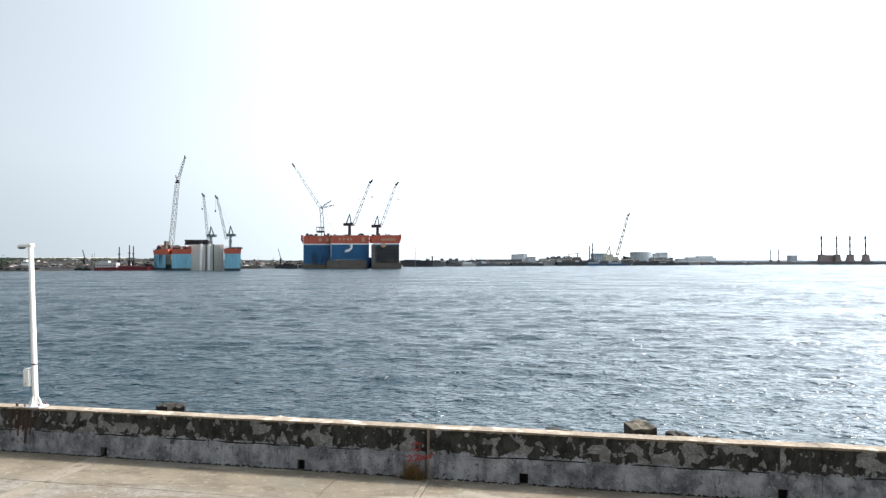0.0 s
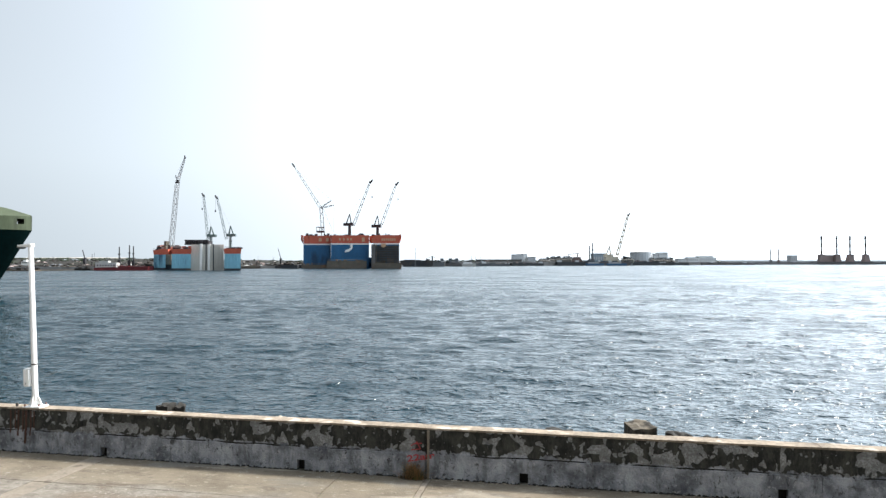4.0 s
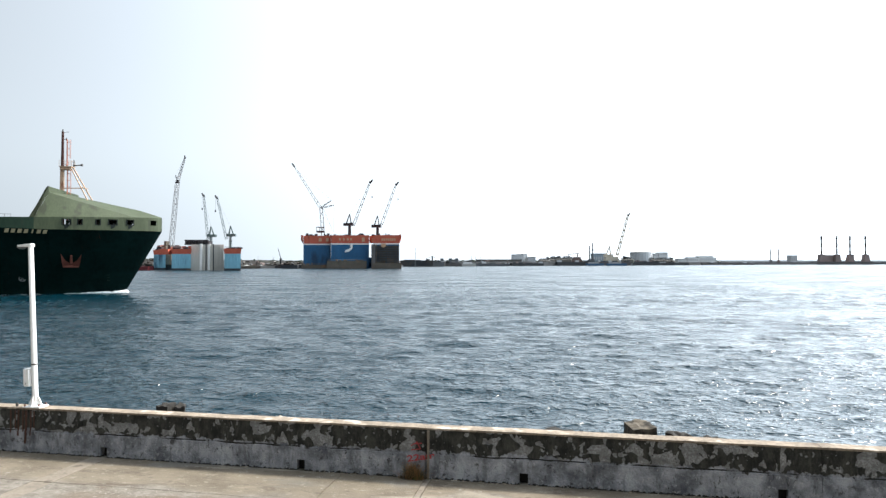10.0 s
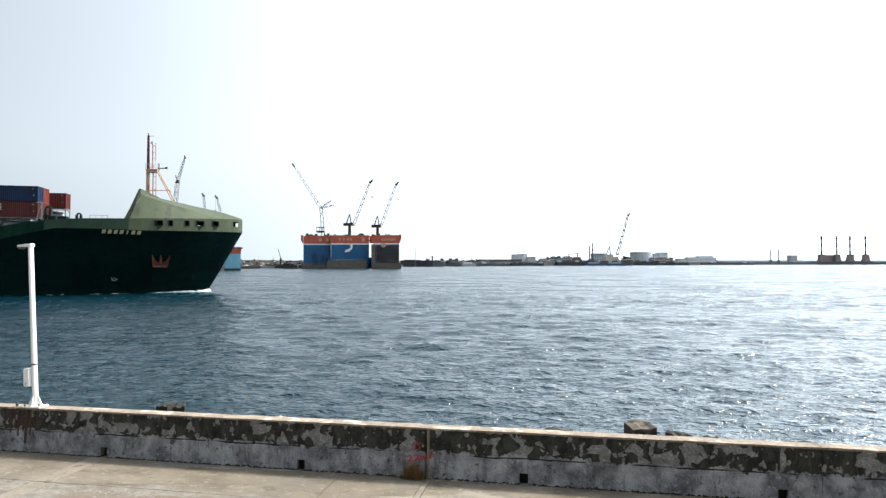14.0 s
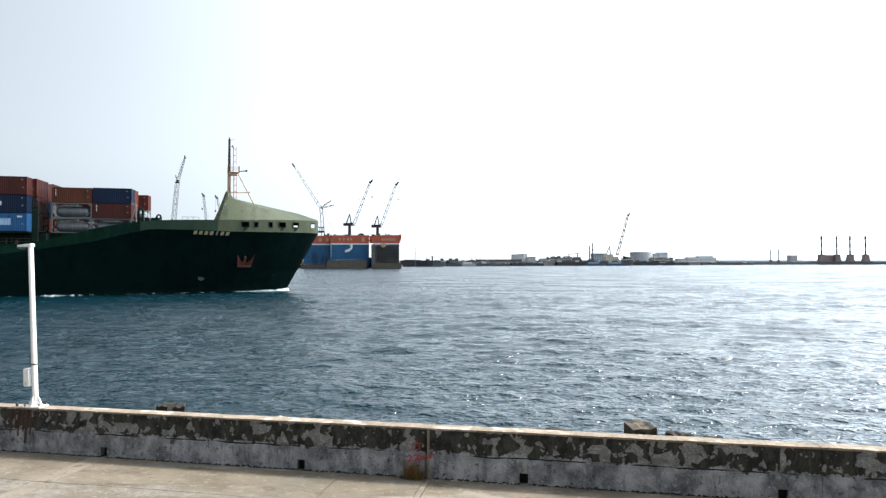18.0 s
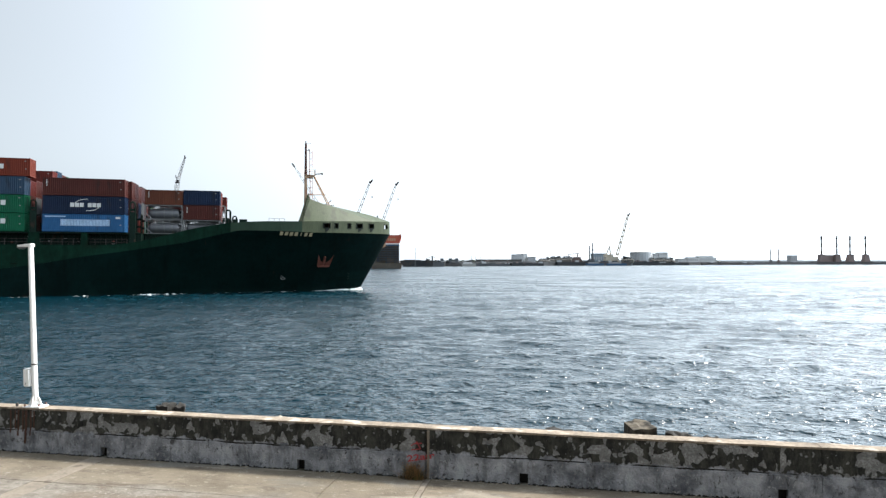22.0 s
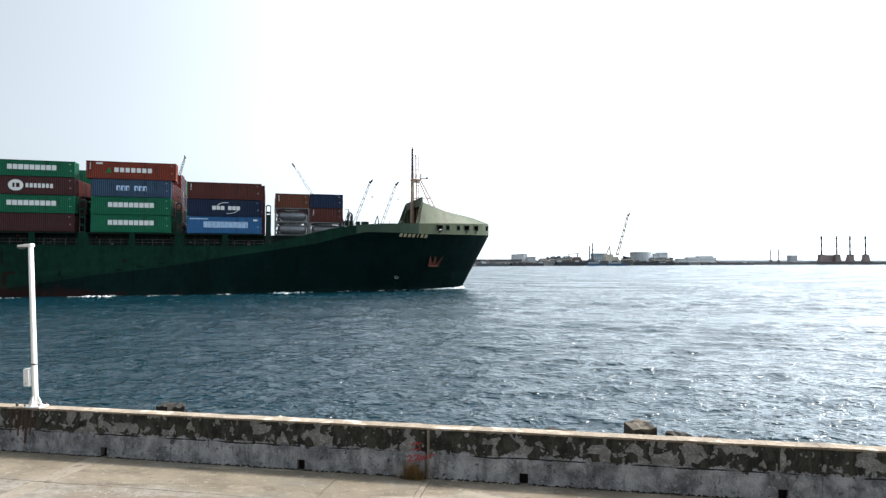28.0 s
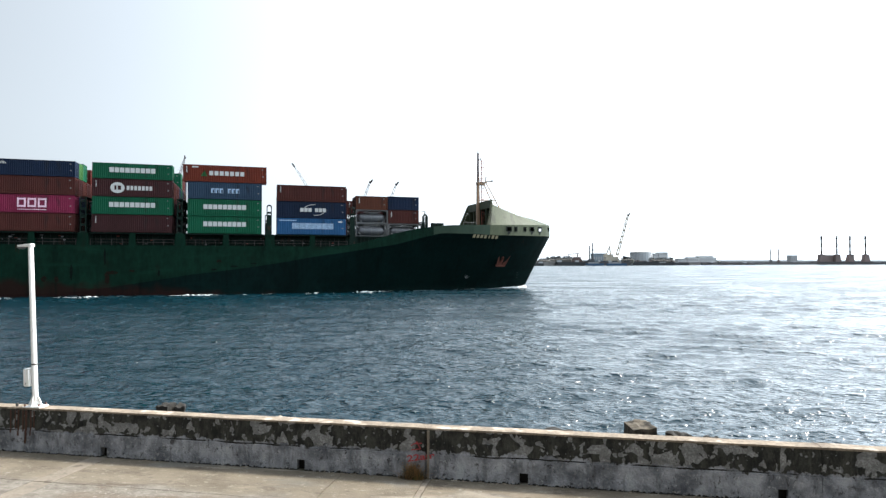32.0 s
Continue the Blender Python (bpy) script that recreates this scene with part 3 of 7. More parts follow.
    weed.matrix_basis = WALL @ pose(-0.19, -0.05, 0)
    for name, mat, count, tall in (("dry_stalks", "dry_grass", 330, 0.40), ("fresh_blades", surface("weed_green", (0.05, 0.055, 0.022), 0.8), 160, 0.36)):
        bm = bmesh.new()
        for _ in range(count):
            a, x, y = random.uniform(0, 6.283), random.gauss(0, 0.11), random.gauss(0, 0.03) - 0.03
            h = random.uniform(0.3, 1) * tall * max(0.25, 1 - 12 * x * x)
            lean = Vector((random.gauss(0, 0.09), -abs(random.gauss(0, 0.05)), 0))
            w = 0.004
            p0, p1, p2 = Vector((x, y, 0)), Vector((x, y, h * 0.6)) + lean * 0.5, Vector((x, y, h)) + lean * 1.3
            side = Vector((math.cos(a), math.sin(a), 0)) * w
            vs = [bm.verts.new(p) for p in (p0 - side, p0 + side, p1 + side, p1 - side, p2)]
            bm.faces.new(vs[:4])
            bm.faces.new((vs[3], vs[2], vs[4]))
        part(name, bm, mat, weed)

    # sprayed mark, red on the joint
    def text(body, size, material, parent, m, label=""):
        cu = bpy.data.curves.new("letters", "FONT")
        cu.body, cu.size, cu.align_x, cu.extrude, cu.offset = body, size, "CENTER", 0.002, 0.003
        ob = new("letters", cu)
        bpy.context.view_layer.update()
        me = bpy.data.meshes.new_from_object(ob.evaluated_get(bpy.context.evaluated_depsgraph_get()))
        bpy.data.objects.remove(ob)
        me.materials.clear()
        me.materials.append(M[material])
        out = new("lettering", me)
        out.parent, out.matrix_basis = parent, m
        return tagged(out, label)

    for x0, x1, key in ((0.05, 0.062, "black_hole"), (0.075, 0.12, "strip")):
        bm = bmesh.new()
        for k in range(12):
            box(bm, x0 + 0.004 * noise.noise((k * 0.9, x0, 0)), x1 + 0.005 * noise.noise((k * 0.7, x1, 2)), -0.035, 0.01, 0.93 * k / 12, 0.93 * (k + 1) / 12)
        part("joint_fillet", bm, key, wall, "cement fillet over the wall's joint")
    text("22am", 0.17, "red_mark", wall, pose(-0.03, -0.046, 0.37, 90, 0, 0) @ Matrix.Diagonal((1.5, 1.0, 1.0, 1.0)) @ Matrix.Shear("XY", 4, (0.2, 0)), "faded red sprayed figures")
    bm = bmesh.new()
    for x0, z0, x1, z1 in ((-0.25, 0.62, -0.12, 0.70), (-0.14, 0.70, -0.06, 0.58), (-0.24, 0.54, -0.05, 0.57), (-0.2, 0.66, -0.03, 0.68)):
        rod(bm, (x0, -0.012, z0), (x1, -0.012, z1), 0.009)
    part("sprayed_strokes", bm, "red_mark", wall, "faded red sprayed strokes")
    # rust runs under the lamp's foot
    for x, w, z0 in ((-9.02, 0.022, 0.2), (-8.9, 0.012, 0.38), (-9.22, 0.016, 0.36), (-9.1, 0.012, 0.45), (-9.3, 0.010, 0.5), (-8.82, 0.010, 0.55), (-9.42, 0.012, 0.42)):
        bm = bmesh.new()
        n = 10
        for i in range(n):
            za, zb = 0.92 - (0.92 - z0) * i / n, 0.92 - (0.92 - z0) * (i + 1) / n
            k = 0.012 * noise.noise((za * 6, x, 0))
            y = -0.010 if za > 0.49 else -0.027
            box(bm, x - w + k, x + w * (1 - 0.5 * i / n) + k, y - 0.004, y + 0.02, zb, za)
        part("rust_run", bm, "rust_drip", wall, "brown rust run")


def build_lamp_post():
    lamp = thing("lamp_post", "white painted steel lamp post, slightly leaning, on the parapet", "lamp post")
    lamp.matrix_basis = WALL @ pose(-8.92, 0.14, WALL_H, 0, -3.0, 0)
    bm = bmesh.new()
    lathe(bm, ((0.062, 0.0), (0.060, 0.3), (0.056, 1.6), (0.052, 3.58), (0.04, 3.62)), n=20)
    smooth(part("pole", bm, "white_paint", lamp))
    bm = bmesh.new()
    box(bm, -0.22, 0.22, -0.13, 0.13, -0.02, 0.025)
    bmesh.ops.bevel(bm, geom=bm.edges[:], offset=0.006, segments=1, affect="EDGES")
    base = part("base_plate", bm, "white_paint", lamp)
    for k in range(4):
        bm = bmesh.new()
        m = pose(0, 0, 0, 0, 0, 90 * k + 0.01)
        w = 0.19 if k % 2 == 0 else 0.12
        vs = [bm.verts.new(m @ Vector(p)) for p in ((0.055, -0.008, 0.02), (w, -0.008, 0.02), (0.055, -0.008, 0.28), (0.055, 0.008, 0.02), (w, 0.008, 0.02), (0.055, 0.008, 0.28))]
        for f in ((0, 1, 2), (5, 4, 3), (0, 3, 4, 1), (1, 4, 5, 2), (2, 5, 3, 0)):
            bm.faces.new([vs[i] for i in f])
        part("gusset", bm, "white_paint", lamp)
    for sx in (-0.18, 0.18):
        for sy in (-0.1, 0.1):
            bm = bmesh.new()
            lathe(bm, ((0.016, 0), (0.016, 0.05), (0.01, 0.055)), (sx, sy, 0.02), 6)
            part("bolt", bm, "rust", base)
    # switch box on the side with its door and bracket
    bm = bmesh.new()
    box(bm, -0.215, -0.06, -0.09, 0.06, 0.46, 0.86)
    bmesh.ops.bevel(bm, geom=bm.edges[:], offset=0.015, segments=2, affect="EDGES")
    cab = part("switch_box", bm, "white_paint", lamp)
    bm = bmesh.new()
    box(bm, -0.205, -0.07, -0.1, -0.088, 0.48, 0.84)
    bmesh.ops.bevel(bm, geom=bm.edges[:], offset=0.005, segments=1, affect="EDGES")
    part("box_door", bm, "white_paint", cab)
    bm = bmesh.new()
    box(bm, -0.15, -0.135, -0.108, -0.098, 0.52, 0.55)
    part("lock", bm, "mast_dark", cab)
    bm = bmesh.new()
    lathe(bm, ((0.066, 0.93), (0.066, 0.96)), n=16)
    part("strap", bm, "mast_dark", lamp)
    bm = bmesh.new()
    box(bm, -0.31, 0.065, -0.06, 0.06, 3.58, 3.655)
    for v in bm.verts:
        if v.co.x < -0.3:
            v.co.z = 3.62 + (v.co.z - 3.62) * 0.6
    bmesh.ops.bevel(bm, geom=bm.edges[:], offset=0.012, segments=2, affect="EDGES")
    head = part("lamp_head", bm, "white_paint", lamp)
    bm = bmesh.new()
    lathe(bm, ((0.02, 3.545), (0.06, 3.552), (0.085, 3.575), (0.085, 3.585)), (-0.23, 0, 0), 14)
    smooth(part("diffuser", bm, "grey_plastic", head))
    # little stub and plug on the coping
    knob = thing("mooring_pin", "small rusty iron pin set in the coping", "pin")
    knob.matrix_basis = WALL @ pose(-9.33, 0.07, WALL_H - 0.004)
    bm = bmesh.new()
    lathe(bm, ((0.03, 0), (0.026, 0.05), (0.034, 0.055), (0.03, 0.08)), n=10)
    part("pin", bm, "mast_dark", knob)


def boulder(name, label, at, size, material, seed, blocky):
    bm = bmesh.new()
    bmesh.ops.create_cube(bm, size=1.0) if blocky else bmesh.ops.create_icosphere(bm, subdivisions=2, radius=0.6)
    bmesh.ops.subdivide_edges(bm, edges=bm.edges[:], cuts=5 if blocky else 2, use_grid_fill=True)
    for v in bm.verts:
        d = v.co.normalized()
        v.co *= (0.9 if blocky else 1.0) - (0.13 * max(0, v.co.length - 0.62) if blocky else 0)
        v.co += d * (0.07 * noise.noise(v.co * 2.2 + Vector((seed, 0, 0))) + 0.022 * noise.noise(v.co * 7 + Vector((seed, 0, 0))))
        v.co = Vector((v.co.x * size[0], v.co.y * size[1], v.co.z * size[2]))
    ob = part(name, bm, material)
    ob.matrix_basis = at
    return tagged(ob, label, "rock", "armour blocks behind the parapet")


def build_revetment():
    # armour blocks standing against the seaward side; only the tops rise over the parapet
    toe = WALL
    boulder("armour_block", "broken concrete armour block, sunlit top and dark base", toe @ pose(4.22, 1.25, 0.30, 4, -3, 14), (0.54, 0.6, 1.46), "rock_olive", 1.3, True)
    boulder("armour_block", "dark weathered armour stone behind the parapet", toe @ pose(4.93, 1.1, 0.17, 0, 0, 30), (0.38, 0.46, 1.45), "rock_dark", 4.1, True)
    boulder("armour_block", "dark weathered armour block behind the parapet", toe @ pose(-6.42, 1.2, 0.23, 0, 2, 8), (0.30, 0.5, 1.52), "rock_dark", 7.7, True)
    boulder("armour_block", "brown weathered armour block behind the parapet", toe @ pose(-6.2, 1.35, 0.19, 0, 5, 28), (0.24, 0.4, 1.50), "rock_dark", 3.7, True)
    boulder("armour_block", "low armour stone just above the coping", toe @ pose(5.5, 0.9, 0.15, 0, 0, 0), (0.28, 0.4, 1.5), "rock_dark", 2.2, True)
    boulder("armour_block", "low dark rusty armour stone just above the coping", toe @ pose(2.6, 0.95, 0.10, 0, 0, 0), (0.62, 0.4, 1.60), "rock_dark", 9.2, True)
    boulder("armour_block", "low pale armour stone just above the coping", toe @ pose(-3.45, 0.85, 0.13, 0, 0, 0), (0.34, 0.4, 1.50), "rock", 5.2, True)
    # the bank of loose stones that carries them
    random.seed(12)
    bm = bmesh.new()
    for _ in range(260):
        x, y = random.uniform(-24, 18), random.uniform(0.75, 3.2)
        r = random.uniform(0.25, 0.55)
        z = -0.15 - (y - 0.75) * 0.75
        blob(bm, 1, lambda p: Vector((p.x * r * 1.2 + x, p.y * r + y, p.z * r * 0.7 + z - 0.25)) + p * r * random.uniform(-0.15, 0.2))
    bank = part("stone_bank", bm, "rock_dark")
    bank.matrix_basis = WALL.copy()
    tagged(bank, "bank of dark wet armour stones at the sea wall", "stones", kind="stuff")


# ---- water ----
CHOP = 0.043


def build_water():
    def grade(start, stop, step, grow):
        out, v = [start], start
        while v < stop:
            step *= grow
            v += step
            out.append(v)
        return out

    xs = grade(60, 4200, 0.26, 1.03)
    xs = [-v for v in xs[:0:-1]] + list(np.arange(-60, 60.01, 0.26)) + xs[1:]
    ys = list(np.arange(9, 36, 0.12)) + grade(36, 4600, 0.12, 1.0085)
    ys = [-400, -60] + ys
    X, Y = np.meshgrid(np.array(xs), np.array(ys))
    Z = np.zeros_like(X)
    step_y = np.gradient(np.array(ys))[:, None] * np.ones_like(X)
    step_x = np.gradient(np.array(xs))[None, :] * np.ones_like(X)
    rs = np.random.RandomState(4)
    warp = 1.0 * np.sin(0.31 * X + 0.17 * Y) + 0.9 * np.sin(0.13 * X - 0.29 * Y + 2.0)
    calm = 0.75 + 0.35 * np.sin(0.07 * X + 0.11 * Y + 1.0) * np.sin(0.05 * X - 0.09 * Y)
    for k in range(46):
        lam = 0.42 * (4.2 / 0.42) ** rs.rand()
        a = radians(-100 + rs.normal() * 27)
        q = 2 * math.pi / lam
        amp = 0.038 * min(1.3, (0.9 / lam) ** 0.6) * lam / 6.283 * np.clip(lam / step_y / 3.0 - 0.5, 0, 1) * np.clip(lam / (abs(math.cos(a)) + 0.15) / step_x / 3.0 - 0.4, 0, 1)
        ph = q * (math.cos(a) * X + math.sin(a) * Y) + rs.rand() * 6.283 + warp * 0.5 * (0.5 + rs.rand())
        Z += amp * (np.sin(ph) + 0.22 * np.sin(2 * ph + 1.2))
    Z *= calm
    # longer chop on the open harbour, in groups
    for k in range(44):
        lam = 1.6 * (6 / 1.6) ** rs.rand()
        a = radians(-100 + rs.normal() * 30)
        q = 2 * math.pi / lam
        fit = np.clip(lam / step_y / 2.6 - 0.7, 0, 1) * np.clip(lam / (abs(math.cos(a)) + 0.15) / step_x / 2.6 - 0.5, 0, 1)
        far_off = np.clip((Y - 5 * lam) / (12 * lam), 0, 1)
        group = 0.65 + 0.5 * np.sin((0.9 * X + 0.4 * Y) / lam + rs.rand() * 6.283) * np.sin((0.3 * X - 0.7 * Y) / lam + rs.rand() * 6.283)
        ph = q * (math.cos(a) * X + math.sin(a) * Y) + rs.rand() * 6.283 + warp * 0.4 * rs.rand()
        Z += CHOP * (0.2 + 0.8 * np.clip((190 - Y) / 120, 0, 1)) * lam / 6.283 * fit * far_off * group * (np.sin(ph) + 0.2 * np.sin(2 * ph + 1.2))
    # smoother slicks lying across the wind
    mid = 68 - 0.06 * X + 2.2 * np.sin(0.09 * X) + 1.2 * np.sin(0.23 * X + 1.0)
    slick = np.exp(-((Y - mid) / 4.5) ** 2) * np.clip((X + 14) / 30, 0, 1)
    mid = 118 + 0.1 * X + 4 * np.sin(0.06 * X + 2.0)
    slick += 0.7 * np.exp(-((Y - mid) / 9) ** 2) * np.clip((70 - X) / 60, 0, 1)
    Z *= 1 - 0.72 * slick
    ny, nx = X.shape
    verts = np.stack([X, Y, Z], -1).reshape(-1, 3)
    i = np.arange(ny * nx).reshape(ny, nx)
    faces = np.stack([i[:-1, :-1], i[:-1, 1:], i[1:, 1:], i[1:, :-1]], -1).reshape(-1, 4)
    me = bpy.data.meshes.new("water")
    me.from_pydata(verts.tolist(), [], faces.tolist())
    me.materials.append(M["sea"])
    me.polygons.foreach_set("use_smooth", np.ones(len(me.polygons), dtype=bool))
    return tagged(new("water", me), "choppy grey-blue harbour water under a hazy sky", "water", kind="structure")


def build_back_wall():
    # added out of view: keeps sky light from behind off the apron and parapet
    wall = tagged(new("wall_south"), "plain unseen wall added behind the viewpoint to block sky light", "wall", kind="structure")
    bm = bmesh.new()
    box(bm, -45, 45, -6, -2.6, QUAY_Z - 0.03, 15)
    part("facade", bm, "seawall", wall)


build_back_wall()
build_quay()
build_lamp_post()
build_revetment()
WATER = build_water()


# ---- container ship ----
# ship frame: x forward, y to port, z up from the waterline
def ship_pose(t):
    d = t - 20.0
    turn = 0.2443 + 0.00282 * d + 0.000081 * d * d
    run = 0.00011492 * d ** 3 + 0.003631 * d ** 2 + 3.600153 * d - 43.92046
    mid = (turn + 0.2443) / 2
    x = -45.816 + run * math.cos(mid) - 11.6 * math.sin(turn)
    y = 105.93 + run * math.sin(mid) + 11.6 * math.cos(turn)
    return Matrix.Translation((x, y, 0.0)) @ Matrix.Rotation(turn, 4, "Z")


AFT, STEM_W, STEM_K = -48.0, 69.6, 75.8


def knuckle_z(x):
    return spline(x, (-48, -16, -8.6, -1.9, 2.8, 9, 13, 18, 24, 28, 38.6, 43.3, 47.5, 54, 60, 76), (0.5, 0.5, 1.5, 2.6, 3.4, 4.15, 4.7, 5.5, 6.6, 7.15, 8.85, 10.1, 11.1, 11.1, 10.95, 11.15))


def sheer_z(x):
    return spline(x, (-48, 26, 29, 32.2, 35, 38.6, 42, 45.2, 48.5, 51.5, 58.2, 76), (8.36, 8.36, 8.55, 9.1, 9.9, 10.95, 11.75, 12.25, 12.62, 12.78, 12.95, 13.6))


def half_water(x):
    return spline(x, (-48, 12, 20, 30, 40, 48, 55, 60, 65, 68, 69.6), (11.78, 11.78, 11.2, 9.6, 7.3, 5.2, 3.4, 2.2, 1.1, 0.4, 0.05))


def half_top(x):
    return spline(x, (-48, 36, 44, 50, 54.4, 59.9, 62.8, 66, 69.2, 71.6, 73.5, 74.8, 75.5, 75.8), (11.8, 11.8, 11.6, 11.1, 10.5, 9.25, 8.5, 7.2, 5.7, 4.4, 3.1, 1.9, 1.0, 0.06))


def build_ship():
    ship = thing("container_ship", "dark green container ship under way, forward half loaded", "ship")
    hull_us = [0, 0.1, 0.2, 0.3] + list(np.linspace(0.36, 0.93, 58)) + list(np.linspace(0.935, 1.0, 22))
    qs = [-0.25, 0.0] + [k / 12 for k in range(1, 13)]
    bm = bmesh.new()
    for side in (-1, 1):
        cols = []
        for u in hull_us:
            xw, xk = AFT + (STEM_W - AFT) * u, AFT + (STEM_K - AFT) * u
            zk = knuckle_z(xk)
            col = []
            for q in qs:
                k = max(q, 0.0)
                h = k ** 1.12
                x = xw + (xk - xw) * k
                b = half_water(xw) * (1 - h) + half_top(xk) * h
                col.append(bm.verts.new((x, side * b, q * 8 if q < 0 else k * zk)))
            cols.append(col)
        for a, b in zip(cols, cols[1:]):
            for k in range(len(qs) - 1):
                f = (a[k], b[k], b[k + 1], a[k + 1])
                bm.faces.new(f if side < 0 else f[::-1])
    # transom and bottom
    box(bm, AFT, AFT + 0.2, -11.75, 11.75, -2, 8.3)
    smooth(part("hull", bm, "hull", ship, "green flared hull, shade under the flare in its dark colour, rusty boot-top aft"))

    # side strake above the knuckle, up to the forecastle's shoulder
    def strip(x0, x1, n, z_lo, z_hi, name, material, label, thick=0.1, ports=()):
        for side in (-1, 1):
            bm = bmesh.new()
            xs = sorted(set(list(np.linspace(x0, x1, n)) + [e for c, w, _, _ in ports for e in (c - w / 2, c + w / 2)]))
            prev = None
            for x in xs:
                lo, hi = z_lo(x), z_hi(x)
                col = []
                for z in (lo, lo + (hi - lo) * 0.42, lo + (hi - lo) * 0.8, hi):
                    col.append((bm.verts.new((x, side * half_top(x), z)), bm.verts.new((x - 0.02, side * max(0.02, half_top(x) - thick), z))))
                if prev:
                    mid = (x + px) / 2
                    hole = any(abs(mid - c) < w / 2 for c, w, _, _ in ports)
                    for k in range(3):
                        if hole and k == 1:
                            continue
                        for j in (0, 1):
                            f = (prev[k][j], col[k][j], col[k + 1][j], prev[k + 1][j])
                            bm.faces.new(f if (side < 0) == (j == 0) else f[::-1])
                        if hole:
                            kk = k + 1 if k == 0 else k
                            bm.faces.new((prev[kk][0], col[kk][0], col[kk][1], prev[kk][1]))
                    for kk in (0, 3):
                        bm.faces.new((prev[kk][0], col[kk][0], col[kk][1], prev[kk][1]))
                prev, px = col, x
            bmesh.ops.recalc_face_normals(bm, faces=bm.faces[:])
            part(name, bm, material, ship, label)

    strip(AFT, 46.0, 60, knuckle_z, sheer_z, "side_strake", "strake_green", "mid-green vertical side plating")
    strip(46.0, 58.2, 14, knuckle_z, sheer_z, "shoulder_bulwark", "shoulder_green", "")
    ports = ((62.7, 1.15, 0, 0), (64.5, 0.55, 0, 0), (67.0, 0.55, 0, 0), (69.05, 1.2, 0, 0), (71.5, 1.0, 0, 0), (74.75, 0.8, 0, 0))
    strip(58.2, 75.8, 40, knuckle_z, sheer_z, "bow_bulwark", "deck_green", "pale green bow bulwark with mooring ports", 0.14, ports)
    # port rims and rollers
    for c, w, _, _ in ports[:5]:
        for side in (-1, 1):
            b = half_top(c)
            slope = math.atan2(half_top(c + 0.3) - half_top(c - 0.3), 0.6)
            m = pose(c, side * (b + 0.02), (knuckle_z(c) + 0.61 * (sheer_z(c) - knuckle_z(c))), 0, 0, math.degrees(slope) * side)
            bm = bmesh.new()
            for a in ((-w / 2, w / 2, 0.42, 0.5), (-w / 2, w / 2, -0.5, -0.42), (-w / 2 - 0.14, -w / 2, -0.52, 0.52), (w / 2, w / 2 + 0.14, -0.52, 0.52)):
                box(bm, a[0], a[1], -0.05, 0.05, a[2], a[3], m)
            part("fairlead", bm, "dark_gap", ship, "dark fairlead rim")
            if w > 0.9:
                bm = bmesh.new()
                for dx, ww, zz in ((-0.2, 0.1, -1.15), (0.05, 0.16, -1.0), (0.28, 0.07, -0.8)):
                    box(bm, dx - ww, dx + ww, -0.03, 0.03, zz, -0.5, m)
                part("stain_run", bm, "dark_gap", ship, "dark runs below the port")

    # decks
    bm = bmesh.new()
    def half_at(x, z):
        k = min(1.0, max(0.0, z / knuckle_z(x))) ** 1.12
        return half_water(min(x, STEM_W)) * (1 - k) + half_top(x) * k

    for x0, x1, z in ((AFT + 0.2, 46.0, 8.1), (46.0, 74.0, 11.5)):
        xs = np.linspace(x0, x1, 30)
        for a, b in zip(xs, xs[1:]):
            ha, hb = half_at(a, z) - 0.3, half_at(b, z) - 0.3
            vs = [bm.verts.new(p) for p in ((a, -ha, z), (b, -hb, z), (b, hb, z), (a, ha, z))]
            bm.faces.new(vs)
            ws = [bm.verts.new((v.co.x, v.co.y, z - 0.1)) for v in vs]
            bm.faces.new(ws[::-1])
    box(bm, 45.9, 46.0, -9.0, 9.0, 8.1, 11.5)
    part("deck", bm, "steel_green", ship, "green steel decks")

    # shield over the forecastle
    top_z = lambda x: 17.35 - (17.35 - 13.75) * ((x - 59.6) / 16.1) ** 0.95 if x > 59.6 else 17.35
    ridge = [59.6 + (75.68 - 59.6) * k / 28 for k in range(29)]
    rim = [58.3 + (75.65 - 58.3) * k / 28 for k in range(29)]
    shield = tagged(new("bow_shield"), "pale green sloping spray shield over the bow")
    shield.parent = ship

    def crease(x):
        """Edge between the side panel and the roof: half breadth and height."""
        k = (x - 59.6) / 12.6
        if k < 1:
            return 7.36 + (half_top(72.2) - 7.36) * k, 17.3 + (sheer_z(72.2) - 17.3) * k ** 0.95
        return half_top(x), sheer_z(x) + 0.01

    for side in (-1, 1):
        bm = bmesh.new()
        rows = []
        for k in range(7):
            q = k / 6
            rows.append([bm.verts.new(Vector((a, side * (half_top(a) - 0.02), sheer_z(a) - 0.02)).lerp(Vector((c, side * max(0.03, crease(c)[0] - 0.02), crease(c)[1])), q)) for a, c in zip(rim, ridge)])
        for r0, r1 in zip(rows, rows[1:]):
            for k in range(28):
                f = (r0[k], r0[k + 1], r1[k + 1], r1[k])
                bm.faces.new(f if side < 0 else f[::-1])
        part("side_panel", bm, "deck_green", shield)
    bm = bmesh.new()
    rows = [[bm.verts.new((x, s * max(0.03, crease(x)[0] - 0.02) if s else 0.0, crease(x)[1] if s else max(crease(x)[1], top_z(x) + 0.45 - 0.4 * max(0, x - 72) / 3.7))) for x in ridge] for s in (-1, 0, 1)]
    for r0, r1 in zip(rows, rows[1:]):
        for k in range(28):
            bm.faces.new((r0[k], r0[k + 1], r1[k + 1], r1[k]))
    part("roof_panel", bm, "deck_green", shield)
    bm = bmesh.new()
